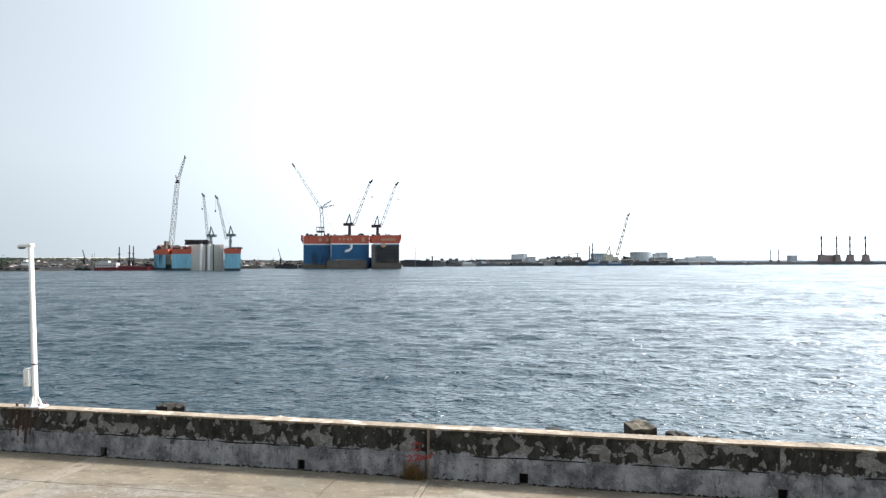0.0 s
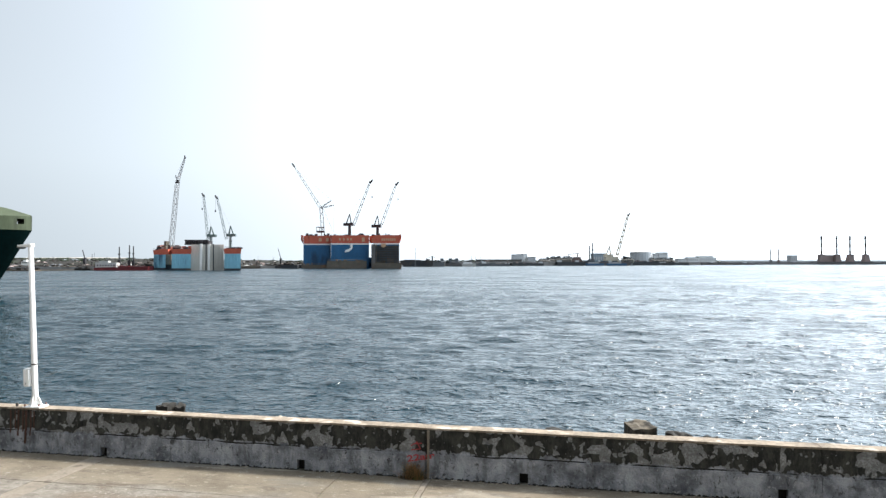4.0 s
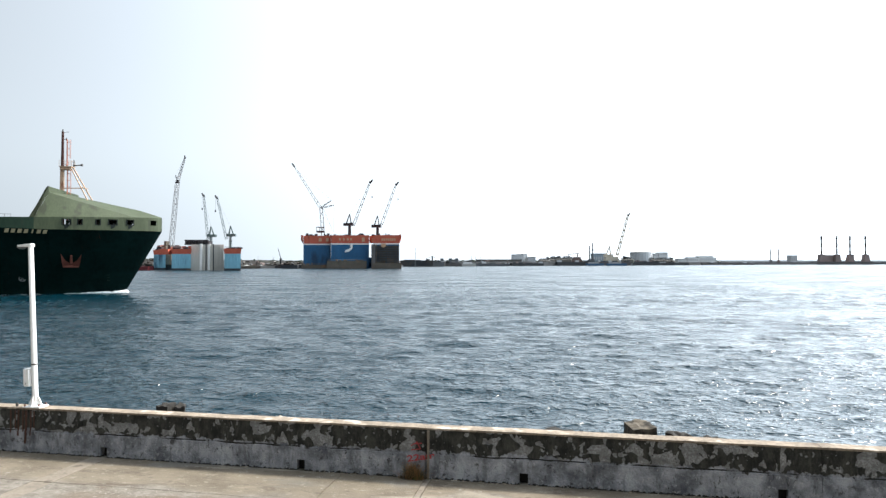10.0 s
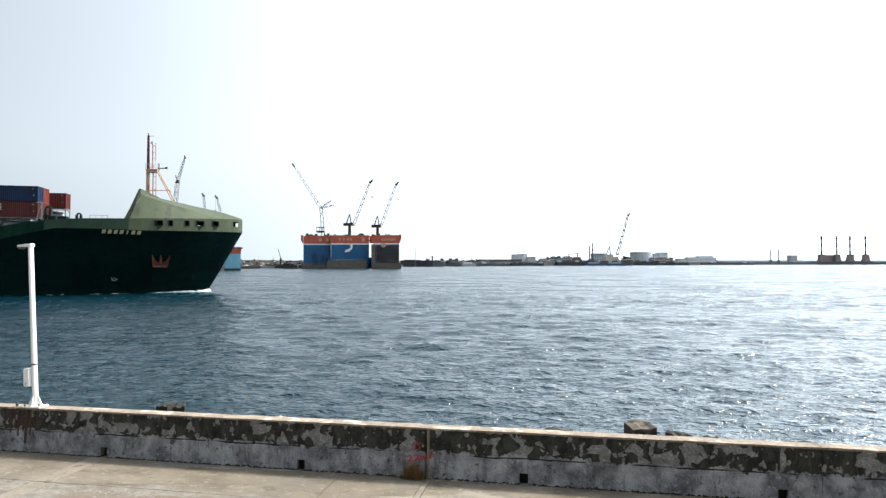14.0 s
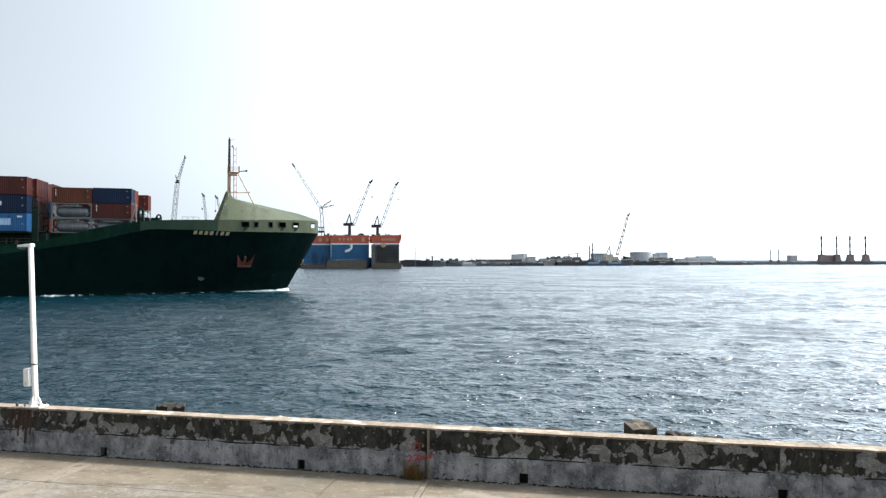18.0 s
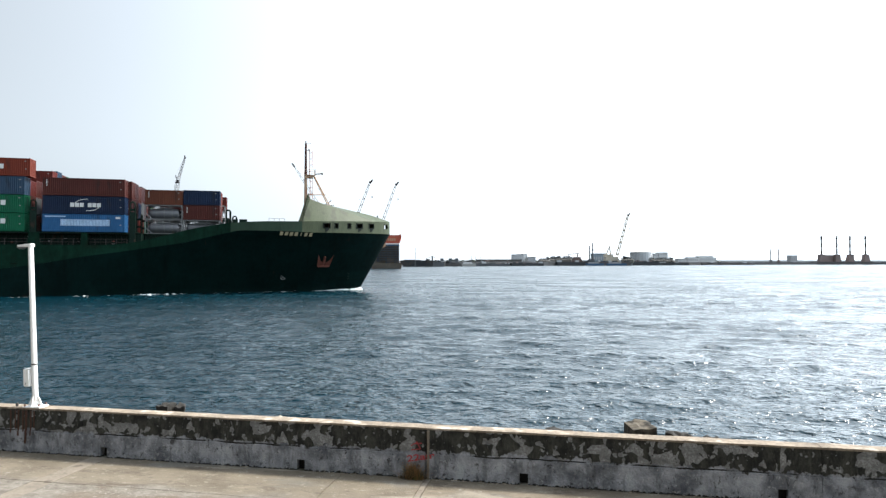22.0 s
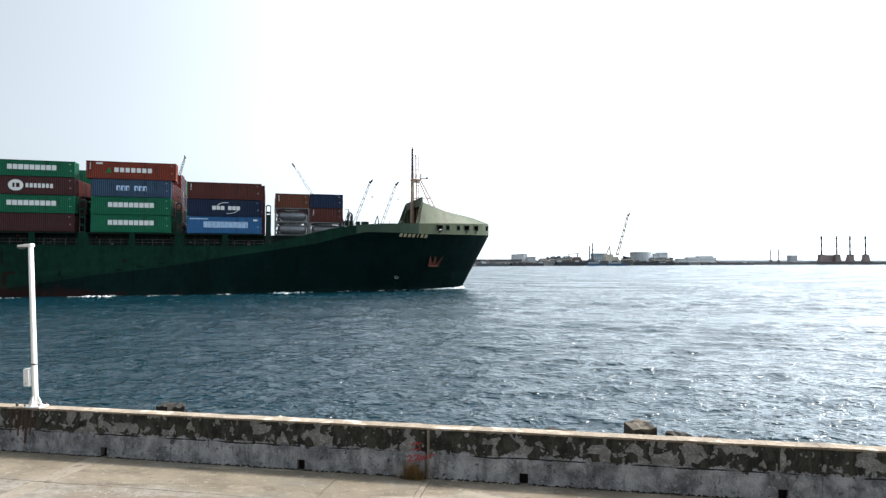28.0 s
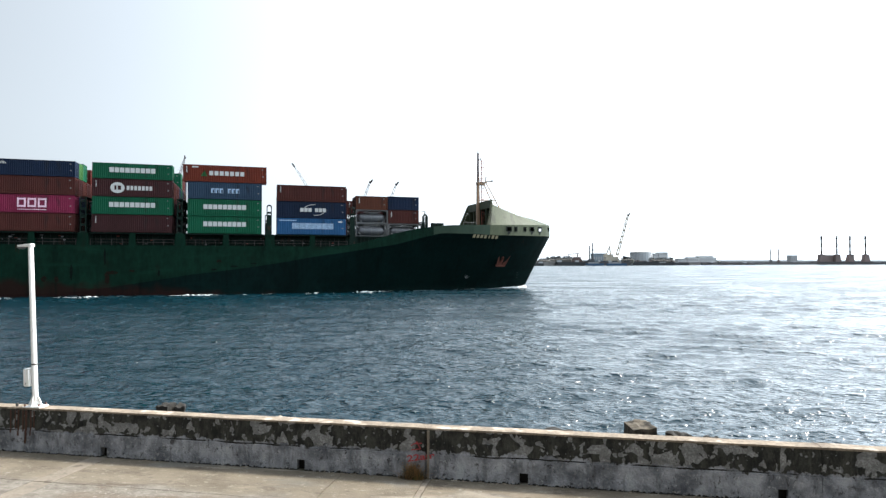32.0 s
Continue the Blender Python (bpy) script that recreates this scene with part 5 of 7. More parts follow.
def tank_template():
    ob = thing("tank_container", "grey twenty-foot tank container in an open frame", "tank container", "containers on the ship")
    L, W, H = 6.06, 2.438, 2.5
    bm = bmesh.new()
    lathe(bm, ((0.05, -2.62), (0.45, -2.58), (0.72, -2.42), (0.86, -2.15), (0.9, -1.95), (0.9, 1.95), (0.86, 2.15), (0.72, 2.42), (0.45, 2.58), (0.05, 2.62)), (0, 0, 1.05), 20, "X")
    tank = smooth(part("tank", bm, "tank_steel", ob))
    for x in (-1.3, 0, 1.3):
        bm = bmesh.new()
        lathe(bm, ((0.925, x - 0.05), (0.925, x + 0.05)), (0, 0, 1.05), 20, "X")
        part("tank_band", bm, "frame_grey", tank)
    bm = bmesh.new()
    for x in (-L / 2, L / 2 - 0.14):
        for y in (-W / 2, W / 2 - 0.14):
            box(bm, x, x + 0.14, y, y + 0.14, 0, H)
        for z in (0.02, H - 0.14):
            box(bm, x + 0.01, x + 0.13, -W / 2 + 0.14, W / 2 - 0.14, z, z + 0.12)
    for y in (-W / 2 + 0.01, W / 2 - 0.11):
        for z in (0.02, H - 0.12):
            box(bm, -L / 2 + 0.14, L / 2 - 0.14, y, y + 0.1, z, z + 0.1)
        for sx in (-1, 1):
            rod(bm, (sx * (L / 2 - 0.1), y + 0.05, 1.1), (sx * (L / 2 - 1.1), y + 0.05, 0.1), 0.06, None, 4)
            rod(bm, (sx * (L / 2 - 0.1), y + 0.05, H - 0.5), (sx * (L / 2 - 0.6), y + 0.05, H - 0.08), 0.05, None, 4)
        for k in (-0.9, 0.9):
            rod(bm, (k, y + 0.05, H - 0.55), (k, y + 0.05, H - 0.05), 0.05, None, 4)
        rod(bm, (-1.6, y + 0.05, H - 0.5), (1.6, y + 0.05, H - 0.5), 0.05, None, 4)
    part("frame", bm, "frame_grey", ob)
    bm = bmesh.new()
    box(bm, -1.2, 1.2, -0.25, 0.25, 1.96, 2.0)
    lathe(bm, ((0.28, 1.9), (0.28, 2.1), (0.1, 2.13)), (0, 0, 0), 12)
    part("top_hatch", bm, "tank_steel", ob)
    return ob


def blocks(ob, spans, z, h, y, material, label, name="logo_block"):
    """Plain letter-sized blocks on a container's side."""
    for x, w in spans:
        bm = bmesh.new()
        box(bm, x - w / 2, x + w / 2, y - 0.012, y + 0.012, z - h / 2, z + h / 2)
        part(name, bm, material, ob, label)


def word(x0, x1, n, fill=0.8):
    p = (x1 - x0) / n
    return [(x0 + p * (k + 0.5), p * fill) for k in range(n)]


def arc(ob, cx, cz, rx, rz, a0, a1, y, r, material, name="logo_arc"):
    bm = bmesh.new()
    pts = [(cx + rx * math.cos(radians(a0 + (a1 - a0) * k / 10)), y, cz + rz * math.sin(radians(a0 + (a1 - a0) * k / 10))) for k in range(11)]
    pipe(bm, pts, r, 4)
    part(name, bm, material, ob)


def stack_containers():
    cargo = []
    side = -1.235
    pale_blue, pale_pink = surface("pale_blue_marking", (0.33, 0.46, 0.62), 0.6), surface("pale_pink_marking", (0.78, 0.56, 0.66), 0.6)
    mark_green = surface("green_marking", (0.03, 0.16, 0.05), 0.6)

    def put(length, height, colour, x, y, z):
        t = container_template(length, height, colour)
        ob = copy_thing(t, Matrix.Identity(4))
        cargo.append((ob, Matrix.Translation((x, y, z))))
        blocks(ob, [(length / 2 - 0.7, 0.28)], height - 0.5, 0.1, side, "code_paint", "", "code_bar")
        blocks(ob, [(length / 2 - 0.6, 0.2)], height * 0.4, 0.13, side, "code_paint", "", "code_bar")
        if colour in ("brown", "maroon", "rust_orange", "orange"):
            for k in range(5):
                blocks(ob, [(-length / 2 + 0.62, 0.16)], height - 0.45 - 0.22 * k, 0.13, side, "letter_white", "", "code_bar")
        return ob

    def tank(x, y, z):
        ob = copy_thing(TEMPLATES["tank"], Matrix.Identity(4))
        cargo.append((ob, Matrix.Translation((x, y, z))))

    TEMPLATES["tank"] = tank_template()
    Y0, ROW, S, T = -10.46, 2.5, 2.59, 2.896
    bays = {
        "a": (-20.85, [("brown", T), ("pink", T), ("brown", T), ("navy", S)]),
        "b": (-6.2, [("maroon", T), ("green", T), ("maroon", T), ("green", S)]),
        "c": (8.4, [("green", T), ("green", T), ("slate", T), ("orange", T)]),
        "d": (23.15, [("sky", T), ("navy", T), ("brown", T)]),
    }
    inner = {
        "a": [["maroon", "navy", "maroon", "lime"], ["brown", "navy", "brown", "green"], ["grey", "brown", "maroon"], ["brown", "slate", "brown", "red"]],
        "b": [["brown", "maroon", "brown"], ["navy", "brown", "maroon"], ["grey", "green", "brown"], ["brown", "brown", "navy"]],
        "c": [["green", "brown", "red"], ["brown", "grey", "brown"], ["slate", "brown", "maroon"], ["brown", "brown", "maroon"]],
        "d": [["maroon", "maroon", "brown"], ["brown", "maroon", "maroon"], ["red", "navy", "brown"], ["brown", "grey", "maroon"]],
    }
    random.seed(21)
    for key, (x, tiers) in bays.items():
        z = 10.52
        for k, (colour, h) in enumerate(tiers):
            long = 13.72 if key == "c" and k == 3 else 12.19
            ob = put(long, h, colour, x, Y0, z)
            z += h + 0.06
            m = h / 2
            if colour == "green":
                blocks(ob, word(-3.6, 3.5, 9, 0.84), m + 0.15, 0.8, side, "letter_white", "plain white letter-sized block")
            elif colour == "pink":
                for cx in (-1.45, 0.0, 1.45):
                    blocks(ob, [(cx - 0.48, 0.24), (cx + 0.48, 0.24)], m + 0.15, 1.5, side, pale_pink, "pale letter-sized stroke")
                    blocks(ob, [(cx, 0.75)], m + 0.72, 0.26, side, pale_pink, "")
                    blocks(ob, [(cx, 0.75)], m - 0.42, 0.26, side, pale_pink, "")
                blocks(ob, [(0.0, 4.1)], m - 0.95, 0.1, side, pale_pink, "")
            elif colour == "maroon" and key == "b" and k == 2:
                bm = bmesh.new()
                lathe(bm, ((0.9, -0.012), (0.9, 0.012)), n=20)
                for v in bm.verts:
                    v.co = Vector((v.co.x * 1.2 - 2.3, side + v.co.z, m + v.co.y))
                part("logo_disc", bm, "letter_white", ob, "plain white oval")
                blocks(ob, [(-2.6, 0.3), (-2.0, 0.5)], m, 0.7, side - 0.008, PAINT["maroon"], "", "logo_block")
                blocks(ob, word(-1.0, 3.05, 7, 0.7), m, 0.7, side, "letter_white", "plain white letter-sized block")
            elif colour == "slate":
                blocks(ob, word(-2.4, -0.3, 3, 0.8) + word(0.35, 2.35, 3, 0.8), m, 0.8, side, pale_blue, "pale letter-sized block")
                blocks(ob, [(x1 + 0.1, w * 0.4) for x1, w in word(-2.4, -0.3, 3, 0.8) + word(0.35, 2.35, 3, 0.8)], m - 0.1, 0.55, side - 0.006, PAINT["navy"], "")
            elif colour == "orange" and key == "c":
                bm = bmesh.new()
                vs = [bm.verts.new(p) for p in ((-4.0, side - 0.012, m - 0.5), (-2.95, side - 0.012, m - 0.5), (-3.4, side - 0.012, m + 0.5))]
                bm.faces.new(vs)
                bmesh.ops.solidify(bm, geom=bm.faces[:], thickness=0.02)
                part("logo_triangle", bm, mark_green, ob, "dark green triangle")
                blocks(ob, word(-2.75, 3.2, 7, 0.74), m + 0.05, 0.75, side, "letter_white", "plain white letter-sized block")
                blocks(ob, [(-4.9, 1.0)], h - 0.4, 0.25, side, "letter_white", "")
            elif colour == "navy" and key == "d":
                blocks(ob, word(-2.1, 0.0, 3, 0.84) + word(0.5, 2.55, 3, 0.84), m, 0.66, side, "letter_white", "plain white letter-sized block")
                arc(ob, 0.3, m, 1.7, 0.95, 160, 80, side, 0.05, "letter_white")
                arc(ob, 0.6, m, 1.7, 0.95, -20, -100, side, 0.05, "letter_white")
            elif colour == "sky":
                blocks(ob, word(-3.45, 3.85, 34, 0.72), m + 0.05, 1.05, side, pale_blue, "pale blue printed bar")
                blocks(ob, [(5.1, 0.7)], h - 0.55, 0.3, side, "letter_white", "")
                blocks(ob, [(-4.2, 3.0)], h - 0.42, 0.16, side, pale_blue, "")
            elif colour == "navy" and key == "a":
                blocks(ob, word(-5.4, -3.6, 6, 0.6), h - 0.7, 0.22, side, "letter_white", "")
                arc(ob, -4.4, h - 0.75, 1.3, 0.25, 180, 60, side, 0.04, "letter_white")
        mix = ["brown", "maroon", "navy", "green", "orange", "grey", "slate", "red", "rust_orange"]
        full = inner[key] + [[random.choice(mix) for _ in tiers] for _ in range(4)]
        for r, colours in enumerate(full):
            z = 10.52
            for colour in colours:
                h = S if colour in ("lime", "red", "cream") else T
                put(12.19, h, colour, x + (0.55 if key == "d" else 0.0), Y0 + ROW * (r + 1), z)
                z += h + 0.06
    # forward bay: tanks below, boxes above
    for y in (-6.95, -4.45):
        tank(34.68, y, 10.46)
        tank(34.68, y, 13.0)
        put(6.06, S, "rust_orange" if y < -6 else "brown", 34.68, y, 15.54)
        tank(40.88, y, 10.46)
        put(6.06, S, "brown" if y < -6 else "red", 40.88, y, 13.0)
        put(6.06, S, "navy" if y < -6 else "orange", 40.88, y, 15.62)
    for x, colour in ((34.68, "brown"), (40.88, "red")):
        tank(x, 6.1, 10.46)
        tank(x, 6.1, 13.0)
        put(6.06, T, colour, x, 6.1, 15.54)
    for t in TEMPLATES.values():
        for o in list(t.children_recursive) + [t]:
            bpy.data.objects.remove(o)
    return cargo


def build_wake():
    """Broken white water along the hull and the bow wave."""
    wake = tagged(thing("bow_wave", "broken white foam along the moving hull", "foam"), kind="stuff")
    random.seed(33)
    bm = bmesh.new()

    def lump(x, y, z, sx, sy, sz, seed):
        a = random.uniform(-0.5, 0.5)

        def place(q):
            p = q * (1 + 0.45 * noise.noise(q * 2.1 + Vector((seed, 0, 0))))
            return Vector((x + p.x * sx - p.y * sy * a, y + p.y * sy, z + max(p.z, -0.3) * sz))

        blob(bm, 2, place)

    for s in (-1, 1):
        # bow wave curling off the stem
        for k in range(110):
            d = random.random() ** 1.5 * 9
            x = 69.9 - d
            lump(x, s * (half_water(min(x, STEM_W)) + 0.12 + 0.07 * d + abs(random.gauss(0, 0.08))), 0.05, random.uniform(0.15, 0.5), random.uniform(0.05, 0.14),
                 max(0.05, 0.48 - 0.06 * d) * random.uniform(0.2, 1.1), k)
        for k in range(16):
            lump(69.8 + random.uniform(-0.5, 0.35), s * random.uniform(0, 0.3), 0.06, random.uniform(0.1, 0.25), random.uniform(0.06, 0.15), random.uniform(0.06, 0.26), k + 90)
        # thin wandering line further aft, with thicker broken spots
        x = 62.0
        while x > -44:
            wander = 0.45 + 0.9 * noise.noise((x * 0.14, 2.0, 0.0)) + 0.5 * noise.noise((x * 0.5, 4.0, 0.0)) + 0.04 * (62 - x)
            wander = max(0.12, wander)
            thick = noise.noise((x * 0.13, 5.0, 0.0)) + 0.6 * noise.noise((x * 0.45, 9.0, 0.0))
            if thick > -0.1 and noise.noise((x * 1.3, 8.0, 0.0)) < 0.05 + 0.4 * thick:
                lump(x, s * (half_water(x) + wander), 0.03, random.uniform(0.12, 0.35), random.uniform(0.02, 0.05), random.uniform(0.008, 0.03) * (1 + max(0, thick)), x)
            if thick > 0.34:
                for _ in range(int(3.5 * thick)):
                    lump(x + random.uniform(-0.5, 0.5), s * (half_water(x) + wander + random.gauss(0.5, 0.7)), 0.05, random.uniform(0.06, 0.32), random.uniform(0.04, 0.16),
                         random.uniform(0.03, 0.22) * (0.35 + thick), x + 3)
            x -= random.uniform(0.15, 0.5)
    smooth(part("foam", bm, "foam", wake))
    return wake


SHIP = build_ship()
CARGO = stack_containers()
WAKE = build_wake()


# ---- far shore ----
F = {
    "earth": surface("far_earth", (0.011, 0.009, 0.0072), 0.95, 0, 0.45, 0.05, (0.018, 0.022, 0.013), 0.4, 0.08, 0.3, 1.0),
    "quay": surface("far_quay_wall", (0.058, 0.062, 0.066), 0.9, 0, 0.35, 0.1, (0.03, 0.03, 0.03), 0.3, 0.1, 0),
    "bush": surface("scrub", (0.02, 0.03, 0.016), 0.9, 0, 0.4, 0.2, None, 0, 1, 0),
    "dock_blue": surface("dock_blue", (0.021, 0.098, 0.21), 0.55, 0, 0.2, 0.12, (0.014, 0.045, 0.09), 0.3, 0.1, 0, 1, 0.3),
    "dock_pale": surface("dock_pale_blue", (0.18, 0.39, 0.49), 0.55, 0, 0.18, 0.12, (0.06, 0.13, 0.19), 0.3, 0.15, 0, 1, 0.3),
    "dock_orange": surface("dock_orange", (0.40, 0.092, 0.055), 0.6, 0, 0.2, 0.2, (0.25, 0.06, 0.04), 0.25, 0.2, 0, 1, 0.4),
    "dock_grey": surface("dock_sunlit_grey", (0.52, 0.50, 0.455), 0.7, 0, 0.15, 0.2, (0.30, 0.27, 0.23), 0.25, 0.2, 0, 1, 0.2),
    "dock_base": surface("dock_pontoon", (0.095, 0.083, 0.068), 0.8, 0, 0.35, 0.2, (0.17, 0.1, 0.06), 0.3, 0.15, 0),
    "dock_dark": surface("dock_dark_side", (0.040, 0.044, 0.050), 0.7, 0, 0.35, 0.2, (0.085, 0.068, 0.052), 0.3, 0.2, 0),
    "crane_white": surface("crane_pale_paint", (0.075, 0.072, 0.072), 0.6, 0, 0.15, 0.2, (0.28, 0.2, 0.15), 0.2, 0.2, 0),
    "crane_dark": surface("crane_dark_steel", (0.028, 0.025, 0.028), 0.6, 0, 0.25, 0.2),
    "crane_teal": surface("crane_teal", (0.075, 0.105, 0.105), 0.6, 0, 0.2, 0.2),
    "barge_red": surface("barge_red", (0.10, 0.017, 0.02), 0.6, 0, 0.2, 0.2, (0.16, 0.03, 0.03), 0.3, 0.2, 0),
    "white": surface("white_cabin", (0.70, 0.70, 0.68), 0.6, 0, 0.1, 0.3),
    "heap": surface("dark_heaps", (0.013, 0.0105, 0.009), 0.95, 0, 0.5, 0.15, (0.045, 0.033, 0.025), 0.3, 0.12, 0),
    "sand": surface("pale_beach", (0.09, 0.073, 0.056), 0.95, 0, 0.3, 0.1, (0.08, 0.065, 0.05), 0.3, 0.1, 0),
    "hulk": surface("dark_hulk_paint", (0.026, 0.029, 0.034), 0.7, 0, 0.3, 0.1, (0.05, 0.045, 0.04), 0.3, 0.1, 0),
    "sand_dry": surface("dry_sand", (0.28, 0.26, 0.235), 0.95, 0, 0.2, 0.05, (0.24, 0.22, 0.19), 0.3, 0.08, 0),
    "cabin_dull": surface("dull_white_cabin", (0.36, 0.36, 0.35), 0.6, 0, 0.15, 0.3, (0.25, 0.21, 0.18), 0.3, 0.3, 0),
    "mark_faint": surface("faded_yellow_mark", (0.42, 0.27, 0.17), 0.6, 0, 0.15, 0.3),
    # far windows: aerial haze painted in as a paler glass colour
    "pale_window": surface("hazed_glazing", (0.37, 0.39, 0.41), 0.5, 0, 0.2, 0.5, None, 0, 1, 0),
    "crane_yellow": surface("crane_yellow", (0.46, 0.42, 0.34), 0.6, 0, 0.2, 0.2, (0.3, 0.25, 0.2), 0.3, 0.2, 0),
    "excavator_red": surface("faded_red_machine", (0.10, 0.072, 0.066), 0.6, 0, 0.25, 0.2),
    "boat_blue": surface("boat_blue", (0.035, 0.085, 0.16), 0.6, 0, 0.2, 0.2),
    # distant walls and plant: base colours lightened to carry the haze of distance
    "grey_haze_earth": surface("hazed_grey_bank", (0.13, 0.125, 0.115), 0.9, 0, 0.3, 0.05, (0.08, 0.09, 0.07), 0.4, 0.05, 0),
    "hazy_grey": surface("hazed_grey_render", (0.48, 0.50, 0.52), 0.85, 0, 0.12, 0.1),
    "hazy_white": surface("hazed_white_render", (0.58, 0.60, 0.61), 0.85, 0, 0.1, 0.1),
    "hazy_blue": surface("hazed_blue_cladding", (0.22, 0.28, 0.33), 0.8, 0, 0.12, 0.1),
    "hazy_dark": surface("hazed_grey_plant", (0.10, 0.107, 0.115), 0.85, 0, 0.25, 0.1),
    "hazy_rust": surface("hazed_rusty_plant", (0.22, 0.175, 0.165), 0.85, 0, 0.25, 0.1),
    "window": surface("dark_glazing", (0.04, 0.05, 0.06), 0.2, 0, 0.2, 0.5, None, 0, 1, 0),
    "pile_dark": surface("dark_pile_band", (0.09, 0.085, 0.085), 0.7, 0, 0.2, 0.2),
}


def far(name, bm, key, parent=None, label=""):
    return part(name, bm, F[key], parent, label)


# shoreline, from west to east: plan of the water's edge and the height of the land behind it
SHORE_X = (-900, -420, -288, -218, -175, -150, -120, -72, -50, 108, 356, 732, 1167, 2200)
SHORE_Y = (330, 385, 412, 468, 560, 606, 640, 690, 880, 1033, 1247, 1571, 1806, 2150)
LAND_Z = (9, 9, 9.3, 9, 8.5, 8.0, 7, 8, 9, 9, 8.5, 8, 9, 9)


def build_land():
    land = tagged(new("shore"), "low industrial shore of earth and quays across the harbour", "shore", kind="structure")
    xs = np.concatenate([np.linspace(-900, -20, 240), np.linspace(-15, 2200, 240)])
    bm = bmesh.new()
    cols = []
    for x in xs:
        y, h = spline(x, SHORE_X, SHORE_Y), spline(x, SHORE_X, LAND_Z)
        d = y / 500
        n = lambda s, k: noise.noise((x / (s * d), k, 0.3))
        far_k = 1.0 if x > -40 else 0.0
        col = [(0, -2), (0, 2.3 + 1.2 * far_k), (4 * d, 2.5 + 1.2 * far_k), (22 * d, 3.1 + 0.5 * n(30, 1)), (45 * d, h * 0.62 + 0.9 * n(25, 2)), (80 * d, h * 0.86 + 1.1 * n(18, 3)),
               (150 * d, h + 0.9 * n(22, 4)), (400 * d, h + 1 + n(60, 5)), (1200, 10), (4000, 10)]
        cols.append([bm.verts.new((x * (1 + dy / y * 0.9), y + dy, z)) for dy, z in col])
    for a, b in zip(cols, cols[1:]):
        for k in range(len(a) - 1):
            bm.faces.new((a[k], b[k], b[k + 1], a[k + 1]))
    far("earth_bank", bm, "earth", land)
    # quay edge: dark fender line
    bm = bmesh.new()
    for x0, x1 in zip(xs, xs[1:]):
        if noise.noise((x0 / 40, 7.0, 0)) > -0.35 or x0 > -20:
            y0, y1 = spline(x0, SHORE_X, SHORE_Y), spline(x1, SHORE_X, SHORE_Y)
            h = 2.7 if x0 < -20 else 7.0 + 1.6 * noise.noise((x0 / 30, 3.0, 0))
            vs = [bm.verts.new(p) for p in ((x0, y0 - 0.8, -1), (x1, y1 - 0.8, -1), (x1, y1 - 0.8, h), (x0, y0 - 0.8, h), (x1, y1 + 3, h), (x0, y0 + 3, h))]
            bm.faces.new(vs[:4])
            bm.faces.new((vs[3], vs[2], vs[4], vs[5]))
    far("quay_edge", bm, "quay", land, "dark quay wall")
    # scrub on the banks
    random.seed(3)
    bm = bmesh.new()
    for _ in range(1300):
        x = random.choice((random.uniform(-420, -230), random.uniform(-420, -230), random.uniform(-420, -100), random.uniform(-20, 700)))
        y0 = spline(x, SHORE_X, SHORE_Y)
        d = y0 / 500
        dy = random.uniform(60, 170) * d
        h = spline(x, SHORE_X, LAND_Z)
        z = h * (0.62 + 0.3 * min(1, (dy / d - 45) / 60))
        r = random.uniform(0.5, 1.5) * d
        X, Y = x * (1 + dy / y0 * 0.9), y0 + dy
        for _ in range(4):
            rr = r * random.uniform(0.35, 0.7)
            o = Vector((X + random.gauss(0, r), Y + random.gauss(0, r), z + random.uniform(0, r * 0.6)))
            blob(bm, 1, lambda p: Vector((p.x * 1.5, p.y, p.z * 0.8)) * rr + o + p * rr * random.uniform(-0.2, 0.4))
    me = far("scrub", bm, "bush")
    tagged(me, "low dark scrub along the far banks", "scrub", kind="stuff")
    # rubble, gear and heaps on the quays
    bins = {"heap": bmesh.new(), "hazy_dark": bmesh.new(), "hazy_rust": bmesh.new(), "cabin_dull": bmesh.new()}
    for k in range(2300):
        x = random.choice((random.uniform(-420, -225), random.uniform(-420, -100), random.uniform(-130, 700)))
        if -126 < x < -42:
            continue
        y0 = spline(x, SHORE_X, SHORE_Y)
        d = y0 / 500
        dy = 5 * d + random.random() ** 1.6 * 75 * d
        h0 = 2.4 + (spline(x, SHORE_X, LAND_Z) * 0.80 - 2.4) * max(0.0, min(1, (dy / d - 15) / 60))
        w, h = random.uniform(0.3, 1.9) * d, random.uniform(0.3, 1.5) * d
        X, Y = x * (1 + dy / y0 * 0.9), y0 + dy
        bm = bins[random.choices(("heap", "hazy_dark", "hazy_rust", "cabin_dull"), (10, 2, 1.2, 0.5))[0]]
        if random.random() < 0.5:
            blob(bm, 1, lambda p: Vector((X + p.x * w * 1.8, Y + p.y * 2.5, h0 + p.z * h * 0.9)) + p * random.uniform(-0.3, 0.5))
        else:
            box(bm, X - w, X + w, Y - 1.5, Y + 1.5, h0 - 2.0, h0 + h * 0.8, None)
        if k % 19 == 0:
            rod(bm, (X, Y, h0), (X + random.uniform(-1, 1), Y, h0 + random.uniform(2, 5) * d), 0.12 * d, None, 4)
    for key, label in (("heap", "dark heaps of scrap and spoil along the far quays"), ("hazy_dark", "grey stacked gear along the far quays"),
                       ("hazy_rust", "rusty scrap and gear along the far quays"), ("cabin_dull", "small pale huts and drums along the far quays")):
        tagged(far("stored_gear", bins[key], key), label, "clutter", kind="stuff")
    # sandy strip at the western water's edge
    bm = bmesh.new()
    top = []
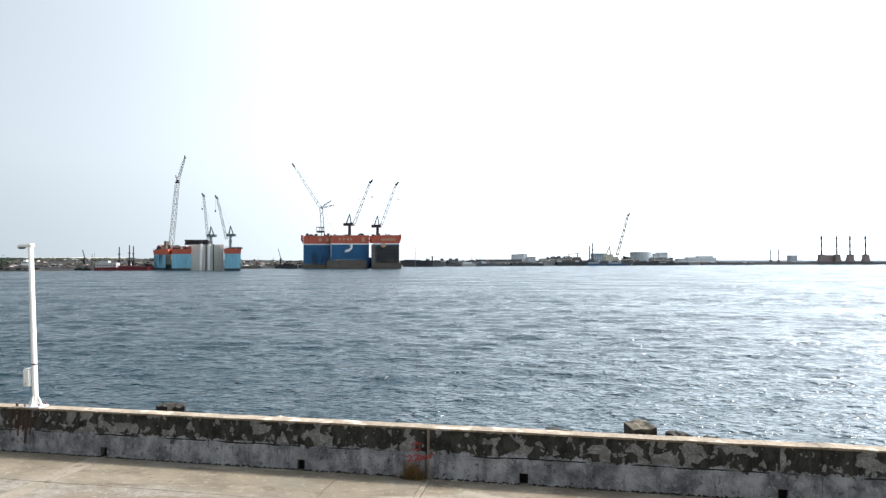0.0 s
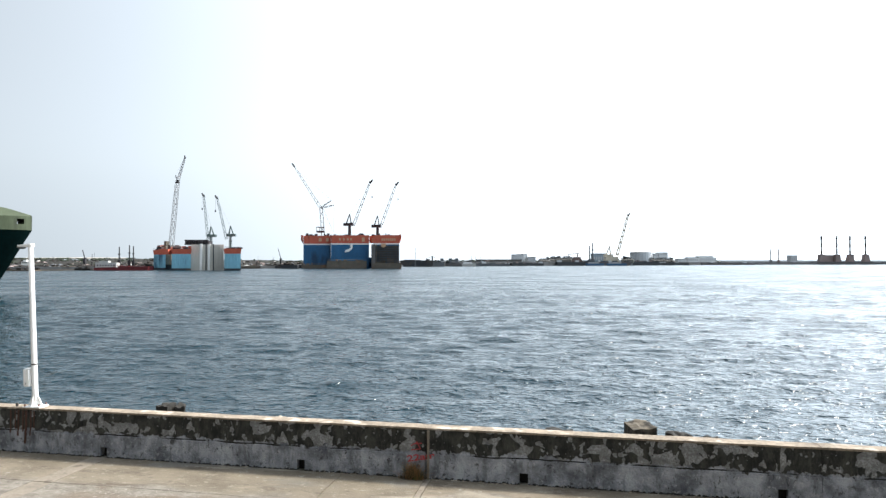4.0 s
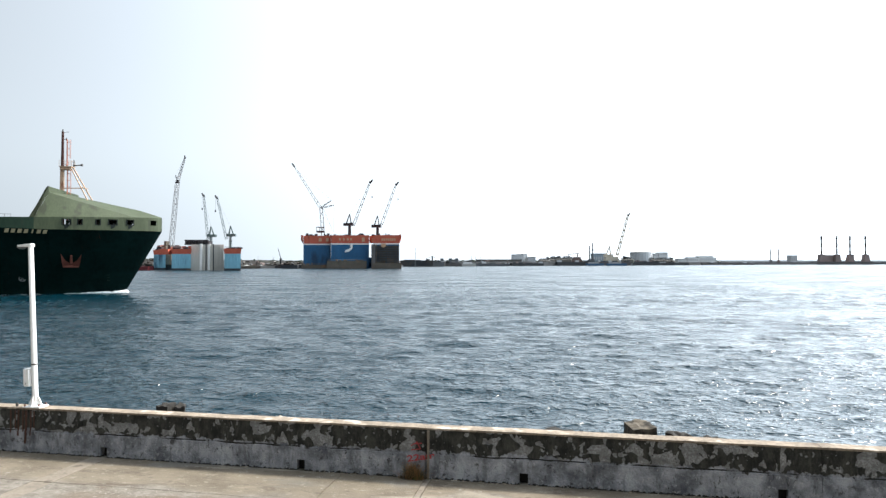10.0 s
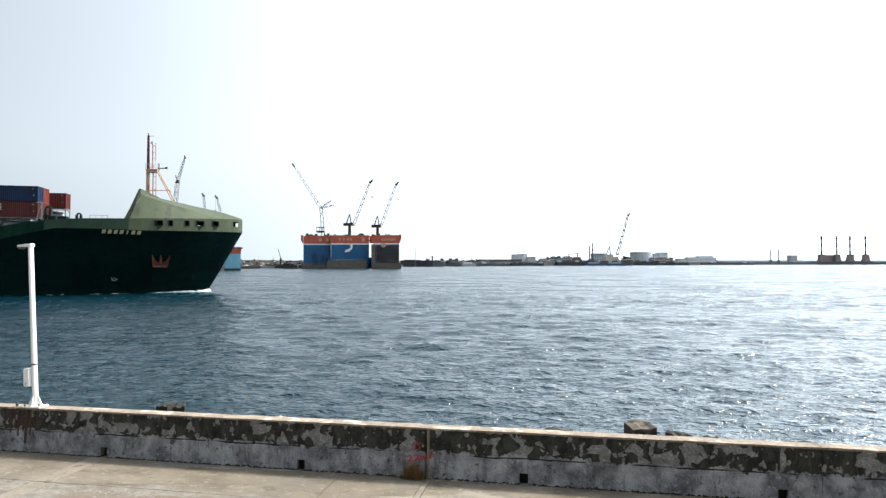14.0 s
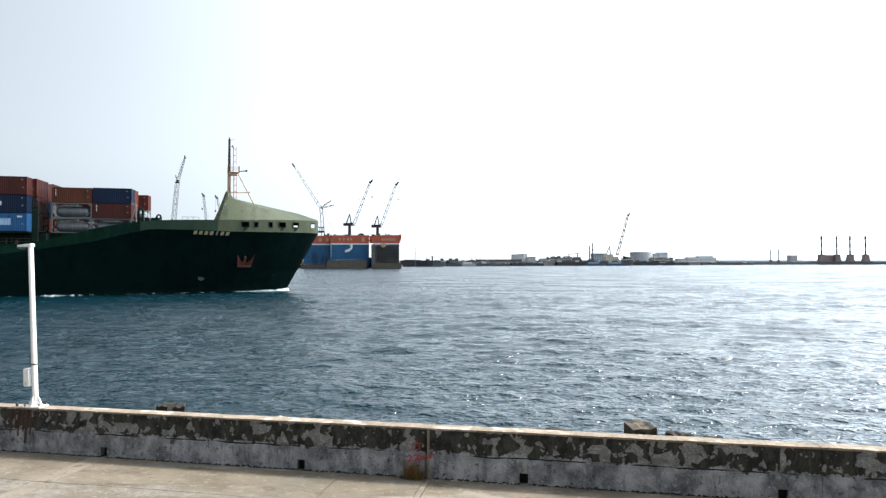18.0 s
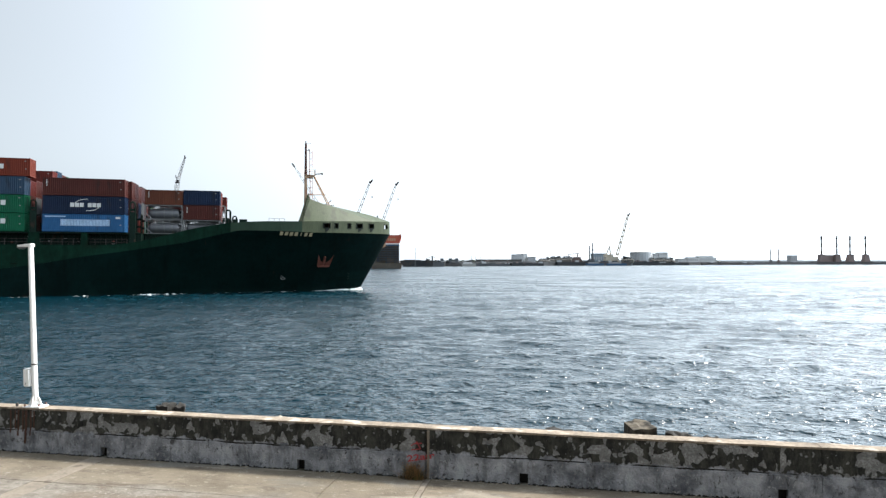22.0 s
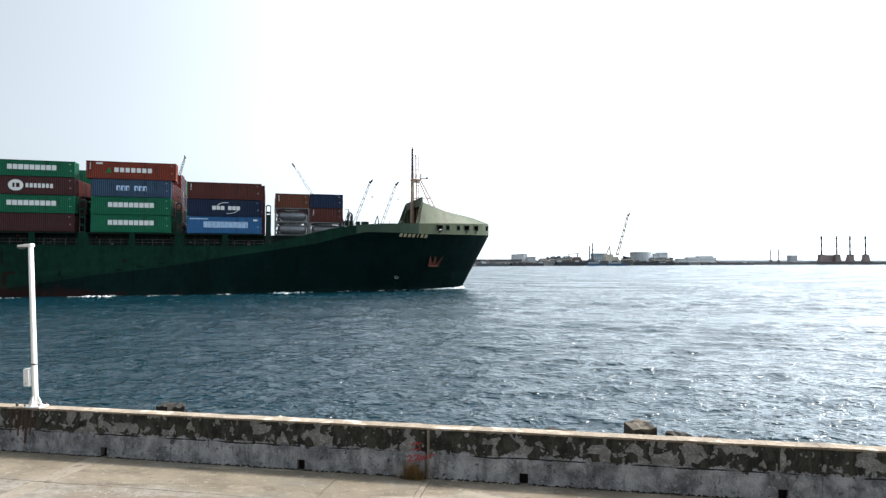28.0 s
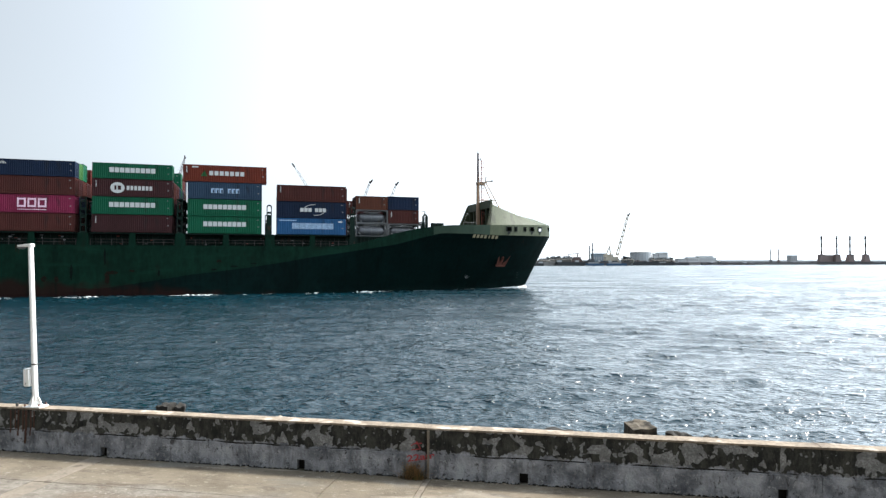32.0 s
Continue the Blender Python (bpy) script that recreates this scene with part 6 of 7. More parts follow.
    for k in range(41):
        x = -420 + k * 5.0
        y0 = spline(x, SHORE_X, SHORE_Y)
        top.append([bm.verts.new((x, y0 - 1.2, -0.5)), bm.verts.new((x, y0 - 1.2, 0.5 + 0.25 * noise.noise((k * 0.4, 0, 0)))), bm.verts.new((x, y0 + 6, 2.72 + 0.3 * noise.noise((k * 0.3, 5, 0))))])
    for a, b in zip(top, top[1:]):
        for j in range(2):
            bm.faces.new((a[j], b[j], b[j + 1], a[j + 1]))
    far("beach", bm, "sand", land, "strip of pale sand at the water")
    # pale embankment along the western skyline
    bm = bmesh.new()
    ridge = []
    for k in range(42):
        x = -470 + k * 3.4
        z = 11.0 - 0.5 * abs(k - 26) / 26 + 0.18 * noise.noise((k * 0.35, 1.0, 0))
        ridge.append([bm.verts.new((x, 646, 4)), bm.verts.new((x, 652, z - 0.9)), bm.verts.new((x, 656, z)), bm.verts.new((x, 672, z)), bm.verts.new((x, 680, 4))])
    for a, b in zip(ridge, ridge[1:]):
        for j in range(4):
            bm.faces.new((a[j], b[j], b[j + 1], a[j + 1]))
    far("embankment", bm, "sand_dry", land, "pale dry embankment on the skyline")
    # dark bush at the western end
    bush = thing("bush", "dense dark green bush on the far bank", "bush")
    bm = bmesh.new()
    for _ in range(260):
        o = Vector((-306.0 + random.gauss(0, 4.5), 428 + random.gauss(0, 2), 4.0 + abs(random.gauss(0, 2.2))))
        rr = random.uniform(0.3, 0.8)
        blob(bm, 1, lambda p: p * rr * random.uniform(0.7, 1.2) + o)
    far("foliage", bm, "bush", bush)
    bm = bmesh.new()
    rod(bm, (-306.0, 428, 2), (-306.0, 428, 6), 0.3, 0.15)
    far("trunk", bm, "heap", bush)
    # outer breakwater far to the east
    wall = tagged(new("breakwater"), "pale grey outer breakwater across the harbour mouth", "breakwater", kind="structure")
    bm = bmesh.new()
    for k in range(60):
        x0 = 420 + k * 40
        y0 = 1900 + 0.12 * (x0 - 420)
        box(bm, x0, x0 + 39.6, y0, y0 + 12, -2, 13.2 + 0.7 * noise.noise((k * 0.7, 0, 0)))
    far("caisson_wall", bm, "hazy_grey", wall)
    bm = bmesh.new()
    for k in range(240):
        x0 = 420 + k * 10
        y0 = 1880 + 0.12 * (x0 - 420)
        box(bm, x0, x0 + 11, y0 - random.uniform(0, 12), y0 + 10, -2, random.uniform(3.5, 6.0))
    far("armour_toe", bm, "quay", wall, "dark armour at the breakwater's foot")


def dock_tower(parent, x0, x1, y0, y1, zs, keys, flare=0.0, name="tower"):
    """A steel dock wall in painted courses; the top course may flare outwards."""
    for k, (z0, z1, key) in enumerate(zip(zs, zs[1:], keys)):
        bm = bmesh.new()
        vs = box(bm, x0, x1, y0, y1, z0, z1)
        for v in vs:
            v.co.x *= v.co.y / y0
        if flare and k == len(keys) - 1:
            for v in vs[4:]:
                v.co.x += flare if v.co.x > (x0 + x1) / 2 else -flare
                v.co.y -= flare * 0.4 if v.co.y < (y0 + y1) / 2 else 0
        far(name, bm, key, parent)


def plates(parent, x0, x1, y, z0, z1, nx, nz, key, name="stiffener", t=0.22, deep=0.17):
    """Vertical and level ribs on a dock's side."""
    for i in range(1, nx):
        x = x0 + (x1 - x0) * i / nx
        bm = bmesh.new()
        box(bm, x - t / 2, x + t / 2, y - 0.2, y, z0, z1)
        far(name, bm, key, parent)
    for i in range(1, nz):
        z = z0 + (z1 - z0) * i / nz
        bm = bmesh.new()
        box(bm, x0, x1, y - deep, y, z - t / 2, z + t / 2)
        far(name, bm, key, parent)


def deck_clutter(parent, x0, x1, y0, y1, z, n, key, tall, seed):
    random.seed(seed)
    for _ in range(n):
        bm = bmesh.new()
        x, y, w, h = random.uniform(x0, x1), random.uniform(y0, y1), random.uniform(0.4, 1.6), random.uniform(0.4, 1) * tall
        box(bm, x - w, x + w, y - 1, y + 1, z, z + h)
        far("deck_fitting", bm, key, parent)
    bm = bmesh.new()
    for zz in (0.6, 1.2):
        pipe(bm, [(x0, y0, z + zz), (x1, y0, z + zz)], 0.07, 4)
    k = x0
    while k < x1:
        pipe(bm, [(k, y0, z), (k, y0, z + 1.2)], 0.07, 4)
        k += 2.2
    far("guard_rail", bm, key, parent)


def prism(bm, pts, y0, y1):
    """A flat outline in x and z, given thickness along y."""
    a = [bm.verts.new((x, y0, z)) for x, z in pts]
    c = [bm.verts.new((x, y1, z)) for x, z in pts]
    bm.faces.new(a)
    bm.faces.new(c[::-1])
    for k in range(len(pts)):
        j = (k + 1) % len(pts)
        bm.faces.new((a[k], c[k], c[j], a[j]))
    bmesh.ops.recalc_face_normals(bm, faces=bm.faces[:])


def build_blue_dock():
    dock = thing("floating_dock", "blue and orange floating dry dock with white stripe", "floating dock")
    D = 557
    top, line, base = 30.2, 22.9, 8.5
    dock_tower(dock, -128.3, -103.1, 575, 640, (-1, line, top), ("dock_blue", "dock_orange"), 0.0, "wing_wall")
    dock_tower(dock, -101.4, -66.9, 566, 640, (-1, line, top), ("dock_blue", "dock_orange"), 0.0, "wing_wall")
    dock_tower(dock, -62.6, -39.2, 562, 640, (-1, line, top), ("dock_blue", "dock_orange"), 0.0, "wing_wall")
    # bridge over the slots, flared end caps
    for x0, x1, y in ((-103.6, -100.6, 578), (-67.4, -61.9, 572)):
        bm = bmesh.new()
        box(bm, x0, x1, y, y + 9, line + 0.6, top - 0.2)
        far("bridge_girder", bm, "dock_orange", dock)
    for x, dx, y in ((-128.3, -2.2, 574), (-39.2, 1.8, 561.5)):
        bm = bmesh.new()
        vs = [bm.verts.new(p) for p in ((x, y, line + 1.5), (x + dx, y, top - 2.0), (x + dx, y, top + 0.6), (x, y, top + 0.6))]
        bm.faces.new(vs if dx > 0 else vs[::-1])
        r = bmesh.ops.extrude_face_region(bm, geom=bm.faces[:])
        for v in r["geom"]:
            if isinstance(v, bmesh.types.BMVert):
                v.co.x *= (v.co.y + 60) / v.co.y
                v.co.y += 60
        bmesh.ops.recalc_face_normals(bm, faces=bm.faces[:])
        far("flared_cap", bm, "dock_orange", dock)
    # white line under the orange course
    for x0, x1, y in ((-128.3, -103.1, 575), (-101.4, -66.9, 566), (-62.6, -39.2, 562)):
        bm = bmesh.new()
        box(bm, x0, x1, y - 0.3, y + 0.1, line - 1.1, line - 0.1)
        far("white_stripe", bm, "white", dock, "white painted stripe")
        plates(dock, x0, x1, y, base, line - 1.3, max(4, int((x1 - x0) / 3.4)), 4, "dock_blue")
    # pontoon decks at the water
    for x0, x1, y0, z, key in ((-103.1, -67.9, 556, 7.0, "dock_base"), (-62.4, -36.7, 553, 5.2, "dock_base"), (-129.3, -102.6, 570, 3.5, "dock_base")):
        bm = bmesh.new()
        vs = box(bm, x0, x1, y0, y0 + 9, -1, z)
        for v in vs:
            v.co.x *= v.co.y / y0
        far("pontoon", bm, key, dock)
        deck_clutter(dock, x0 + 1, x1 - 1, y0 + 1, y0 + 8, z, 7, "dock_base", 1.8, int(x0) + 200)
    bm = bmesh.new()
    box(bm, -121.0, -68.5, 632, 636, -1, 10.7)
    far("end_wall", bm, "dock_blue", dock)
    # inner face of the east wing, its shade painted as dark grey, with its fenders
    bm = bmesh.new()
    box(bm, -63.4, -59.9, 553.8, 562, -1, line - 1.2)
    far("inner_face", bm, "pile_dark", dock, "inner face of the dock's wing, its shade put into the dark colour")
    for k in range(6):
        bm = bmesh.new()
        box(bm, -63.7, -63.4, 553.6, 562, 1.5 + k * 3.4, 2.3 + k * 3.4)
        far("fender", bm, "crane_dark", dock)
    # upright posts over the planks
    for k in range(9):
        bm = bmesh.new()
        x = -59.0 + k * 2.45
        box(bm, x, x + 0.3, 554.2, 554.6, 1.0, 20.8)
        far("plank_post", bm, "dock_base", dock)
    # planked lower side of the east wing
    for k in range(12):
        bm = bmesh.new()
        z = 2.5 + k * 1.55
        box(bm, -62.4, -39.2, 554.6, 561.9, z, z + 1.1)
        far("plank_row", bm, "dock_dark", dock)
    # plain marks in place of writing, and the white emblem
    for x0, x1, y, z0, z1 in ((-114.2, -111.7, 574.7, 25, 28), (-107.6, -105.1, 574.7, 25, 28), (-94.1, -92.5, 565.7, 25.5, 27.5),
                              (-90.5, -89.0, 565.7, 25.5, 27.5), (-87.0, -85.5, 565.7, 25.5, 27.5), (-84.0, -82.5, 565.7, 25.5, 27.5),
                              (-73.4, -70.9, 565.7, 24.5, 28.2), (-65.4, -63.4, 571.7, 24.5, 28.2)):
        bm = bmesh.new()
        box(bm, x0, x1, y, y + 0.25, z0, z1)
        far("mark_block", bm, "mark_faint", dock, "plain pale block of writing")
    for k in range(7):
        bm = bmesh.new()
        x = -55.3 + k * 1.9
        box(bm, x, x + 1.3, 561.6, 561.9, 25.2, 27.2)
        far("mark_block", bm, "mark_faint", dock, "plain pale block of writing")
    bm = bmesh.new()
    cx, cz = -85.5, 18.6
    pts = [(-3.2, -3.8), (0.5, -3.2), (3.6, -0.6), (3.8, 3.6), (1.2, 2.6), (2.2, 0.6), (0.2, -0.9), (-2.6, -1.6)]
    prism(bm, [(cx + a, cz + b) for a, b in pts], 565.2, 565.6)
    far("emblem", bm, "white", dock, "plain white swoosh emblem")
    bm = bmesh.new()
    pts = [(-2.6, 1.8), (1.8, 1.8), (1.8, -0.6), (-0.6, -1.8), (-2.6, -0.6)]
    prism(bm, [(-52.3 + a, 20.6 + b) for a, b in pts], 554.0, 554.5)
    far("emblem", bm, "mark_faint", dock, "plain faded shield emblem")
    deck_clutter(dock, -127.8, -39.7, 580, 600, top, 34, "crane_dark", 2.6, 9)


def build_pale_dock():
    dock = thing("floating_dock", "pale blue floating dock with orange top and grey inner wall", "floating dock")
    zt, zo = 15.0, 11.5
    for px0, px1, y in ((272, 293, 470), (304, 338, 436), (397, 426, 424)):
        x0, x1 = (px0 - 784) / 1107.4 * y, (px1 - 784) / 1107.4 * y
        dock_tower(dock, x0, x1, y, y + 24, (-1, 1.5, zo, zt), ("dock_dark", "dock_pale", "dock_orange"), 0.5, "dock_tower")
        plates(dock, x0, x1, y, 1.5, zo, 5, 3, "dock_pale", t=0.2)
        deck_clutter(dock, x0, x1, y + 0.5, y + 6, zt, 7, "crane_dark", 1.1, int(x1) + 400)
    # dark box in the gap between the western towers, standing in for its shade
    bm = bmesh.new()
    box(bm, -212.4, -206.8, 478, 490, -1, 14)
    far("recess", bm, "hulk", dock)
    # orange girder across the gap, rusty winches and lockers on the wing tops
    bm = bmesh.new()
    vs = box(bm, -198.1, -192.1, 437, 468, zo, zt)
    far("bridge_girder", bm, "dock_orange", dock)
    random.seed(41)
    for k in range(22):
        px = random.uniform(276, 336)
        y = random.uniform(438, 452)
        x, w = (px - 784) / 1107.4 * y, random.uniform(0.5, 1.7)
        bm = bmesh.new()
        box(bm, x - w, x + w, y, y + 1.5, zt, zt + random.uniform(0.8, 3.0))
        far("top_fitting", bm, random.choice(("dock_orange", "hazy_rust", "crane_dark", "dock_base")), dock)
    # grey stiffened inner wall, its grey raised to look sunlit
    x0, x1 = -177.2, -154.2
    bm = bmesh.new()
    vs = box(bm, x0, x1, 440, 452, -1, 18.2)
    for v in vs:
        v.co.x *= v.co.y / 440
    far("inner_wall", bm, "dock_grey", dock, "grey stiffened inner wall, sunlight put into its pale colour")
    plates(dock, x0, x1, 440, 0.5, 18.2, 9, 10, "dock_grey", t=0.35, deep=0.4)
    # white strips imitate sunlit stripes on the wall; thin dark ones lie between
    for px, w, key in ((356, 0.8, "white"), (370, 0.7, "white"), (365, 0.25, "dock_dark"), (378, 0.25, "dock_dark")):
        bm = bmesh.new()
        x = (px - 784) / 1107.4 * 440
        box(bm, x - w, x + w, 439.3, 440, 0, 18.6)
        far("wall_stripe", bm, key, dock, "white strip in place of a sunlit stripe" if key == "white" else "")
    # house and rails on top
    bm = bmesh.new()
    box(bm, -184.4, -167.7, 446, 456, 18.2, 19.0)
    box(bm, -184.4, -167.7, 448.5, 455, 18.6, 21.0)
    for k in range(8):
        x = -184.0 + k * 2.3
        box(bm, x, x + 0.4, 446, 447, 18.6, 21.8)
    box(bm, -184.4, -167.7, 446, 448, 21.0, 21.8)
    far("control_house", bm, "crane_dark", dock)
    bm = bmesh.new()
    box(bm, -215.8, -208.1, 478, 484, zt, 18.9)
    box(bm, -190.2, -184.9, 452, 458, zt, 16.9)
    box(bm, -213.2, -211.5, 478, 484, zt, 21.9)
    far("top_house", bm, "dock_base", dock)


def luffing_crane(label, x, y, z, body, jib_foot, jib_tip, key, scale):
    """A crane: pedestal, cab with A-frame, lattice jib, hook line. body: top of the A-frame; the rest in world metres."""
    cr = thing("crane", label, "crane", "harbour cranes")
    bm = bmesh.new()
    lattice(bm, (x, y, z), (x, y, body[2] - 11 * scale), 2.4 * scale, 2.0 * scale, 4, 0.2 * scale)
    rod(bm, (x, y, z), (x, y, body[2] - 10.5 * scale), 0.9 * scale, 0.8 * scale, 8)
    far("pedestal", bm, "crane_dark" if key == "crane_white" else key, cr)
    s = 1 if jib_tip[0] > x else -1
    bm = bmesh.new()
    zc = body[2] - 11 * scale
    box(bm, x - (5.5 if s > 0 else 3.5) * scale, x + (3.5 if s > 0 else 5.5) * scale, y - 2 * scale, y + 2 * scale, zc, zc + 2.6 * scale)
    box(bm, x + s * 2 * scale - 1.2 * scale, x + s * 2 * scale + 1.2 * scale, y - 3.2 * scale, y - 2 * scale, zc + 0.3, zc + 2.8 * scale)
    far("machinery_house", bm, "crane_dark" if key == "crane_white" else key, cr)
    bm = bmesh.new()
    for dy in (-1.4, 1.4):
        rod(bm, (x - s * 3 * scale, y + dy * scale, zc + 2 * scale), body, 0.45 * scale, None, 4)
        rod(bm, (x + s * 1.5 * scale, y + dy * scale, zc + 2 * scale), body, 0.5 * scale, None, 4)
    far("a_frame", bm, "crane_dark" if key == "crane_white" else key, cr)
    bm = bmesh.new()
    lattice(bm, jib_foot, jib_tip, 2.1 * scale, 1.3 * scale, 14, (0.13 if scale < 1.5 else 0.30) * scale)
    far("jib", bm, key, cr)
    bm = bmesh.new()
    t = Vector(jib_tip)
    d = (t - Vector(jib_foot)).normalized()
    rod(bm, t - d * 2.5 * scale, t + d * 1.2 * scale + Vector((s * 1.6 * scale, 0, 0)), 1.0 * scale, 0.75 * scale, 6)
    far("jib_head", bm, "crane_dark", cr)
    bm = bmesh.new()
    rod(bm, body, t - d * 6 * scale, 0.06 * scale, None, 3)
    rod(bm, t + Vector((s * 1.4 * scale, 0, 0)), t + Vector((s * 1.4 * scale, 0, -14 * scale)), 0.06 * scale, None, 3)
    far("wire_rope", bm, "crane_dark", cr)
    bm = bmesh.new()
    h = t + Vector((s * 1.4 * scale, 0, -14 * scale))
    box(bm, h.x - 0.4 * scale, h.x + 0.4 * scale, h.y - 0.4, h.y + 0.4, h.z - 2.2 * scale, h.z)
    far("hook_block", bm, "crane_dark", cr)
    return cr


def build_cranes():
    # on the blue dock
    for a, b, c, d, e in ((618.5, 379, 625, 400, 655.5), (668, 382, 675, 398, 701.5)):
        luffing_crane("pale lattice-jib crane on the blue dock", (a - 784) / 1107.4 * 580, 580, 29.5, ((a - 784) / 1107.4 * 580, 580, 5.45 + (465.16 - b) / 1107.4 * 580),
                      ((c - 784) / 1107.4 * 580, 580, 5.45 + (465.16 - d) / 1107.4 * 580), ((e - 784) / 1107.4 * 580, 580, 5.45 + (465.16 - 320 - (e > 690) * 4) / 1107.4 * 580), "crane_white", 1.0)
    # on the pale dock
    for a, b, c, d, e, g in ((373, 401, 367.5, 424, 359.5, 344), (407.5, 400, 400.5, 424, 383, 348)):
        luffing_crane("small grey dock crane with raised jib", (a - 784) / 1107.4 * 455, 455, 15.0, ((a - 784) / 1107.4 * 455, 455, 5.45 + (465.16 - b) / 1107.4 * 455),
                      ((c - 784) / 1107.4 * 455, 455, 5.45 + (465.16 - d) / 1107.4 * 455), ((e - 784) / 1107.4 * 455, 455, 5.45 + (465.16 - g) / 1107.4 * 455), "crane_teal", 0.7)
    # crawler crane with fly jib beyond the pale dock
    cr = thing("crane", "tall crawler crane with lattice boom and fly jib", "crane", "harbour cranes")
    bm = bmesh.new()
    lattice(bm, (-209.4, 480, 8), (-204.2, 480, 67.5), 2.8, 2.2, 26, 0.15)
    far("main_boom", bm, "crane_white", cr)
    bm = bmesh.new()
    lattice(bm, (-204.2, 480, 67.5), (-198.5, 480, 86.6), 1.7, 0.7, 12, 0.12)
    far("fly_jib", bm, "crane_white", cr)
    bm = bmesh.new()
    rod(bm, (-204.2, 480, 67.5), (-205.7, 480, 72.7), 0.3, None, 4)
    rod(bm, (-205.7, 480, 72.7), (-198.5, 480, 86.6), 0.05, None, 3)
    rod(bm, (-205.7, 480, 72.7), (-211.5, 480, 12), 0.05, None, 3)
    box(bm, -205.0, -203.3, 479, 481, 66.6, 68.8)
    rod(bm, (-199.0, 480, 87.9), (-198.1, 480, 85.7), 0.5, None, 6)
    far("strut", bm, "crane_dark", cr)
    bm = bmesh.new()
    box(bm, -213.7, -207.2, 477, 484, 7, 13)
    box(bm, -214.6, -206.3, 476, 479, 4, 7)
    box(bm, -214.6, -206.3, 482, 485, 4, 7)
    far("crawler_body", bm, "dock_base", cr)
    # tower crane beyond the blue dock
    cr = thing("crane", "pale lattice tower crane with long raised jib", "crane", "harbour cranes")
    bm = bmesh.new()
    lattice(bm, (-113.2, 600, 4), (-117.0, 600, 58.1), 3.0, 2.6, 14, 0.14)
    far("tower", bm, "crane_white", cr)
    bm = bmesh.new()
    lattice(bm, (-117.6, 600, 58.1), (-144.1, 600, 99.8), 2.2, 1.0, 20, 0.10)
    far("jib", bm, "crane_white", cr)
    bm = bmesh.new()
    lattice(bm, (-117.6, 600, 58.1), (-107.3, 600, 65.1), 1.0, 0.6, 6, 0.14)
    lattice(bm, (-117.6, 600, 57.6), (-104.6, 600, 60.8), 1.0, 0.6, 6, 0.14)
    far("counter_strut", bm, "crane_dark", cr)
    bm = bmesh.new()
    rod(bm, (-107.3, 600, 65.1), (-137.6, 600, 92.2), 0.05, None, 3)
    rod(bm, (-104.6, 600, 60.8), (-105.1, 600, 35.3), 0.07, None, 3)
    rod(bm, (-114.3, 600, 55.9), (-106.2, 600, 36.4), 0.07, None, 3)
    far("stay_wire", bm, "crane_dark", cr)
    bm = bmesh.new()
    rod(bm, (-145.2, 600, 100.9), (-142.6, 600, 97.4), 0.8, None, 6)
    far("jib_head", bm, "crane_dark", cr)
    bm = bmesh.new()
    box(bm, -120.8, -113.8, 597, 603, 34.3, 35.9)
    for dx in (0, 3, 6):
        rod(bm, (-120.8 + dx, 597, 34.3), (-120.8 + dx, 597, 39.7), 0.2, None, 4)
    box(bm, -120.8, -114.3, 597, 603, 39.1, 39.7)
    far("machinery_house", bm, "crane_dark", cr)
    # crane barge far to the east
    cr = luffing_crane("distant floating crane with raised jib", 318.6, 1200, 2, (319.7, 1200, 37.0), (333.8, 1200, 18.6),
                       (356.0, 1200, 98.8), "crane_yellow", 1.9)
    bm = bmesh.new()
    vs = box(bm, 306, 338, 1194, 1206, 3, 17)
    for v in vs[4:]:
        v.co.x = 326 + (v.co.x - 326) * 0.7
    far("deck_house", bm, "crane_yellow", cr)


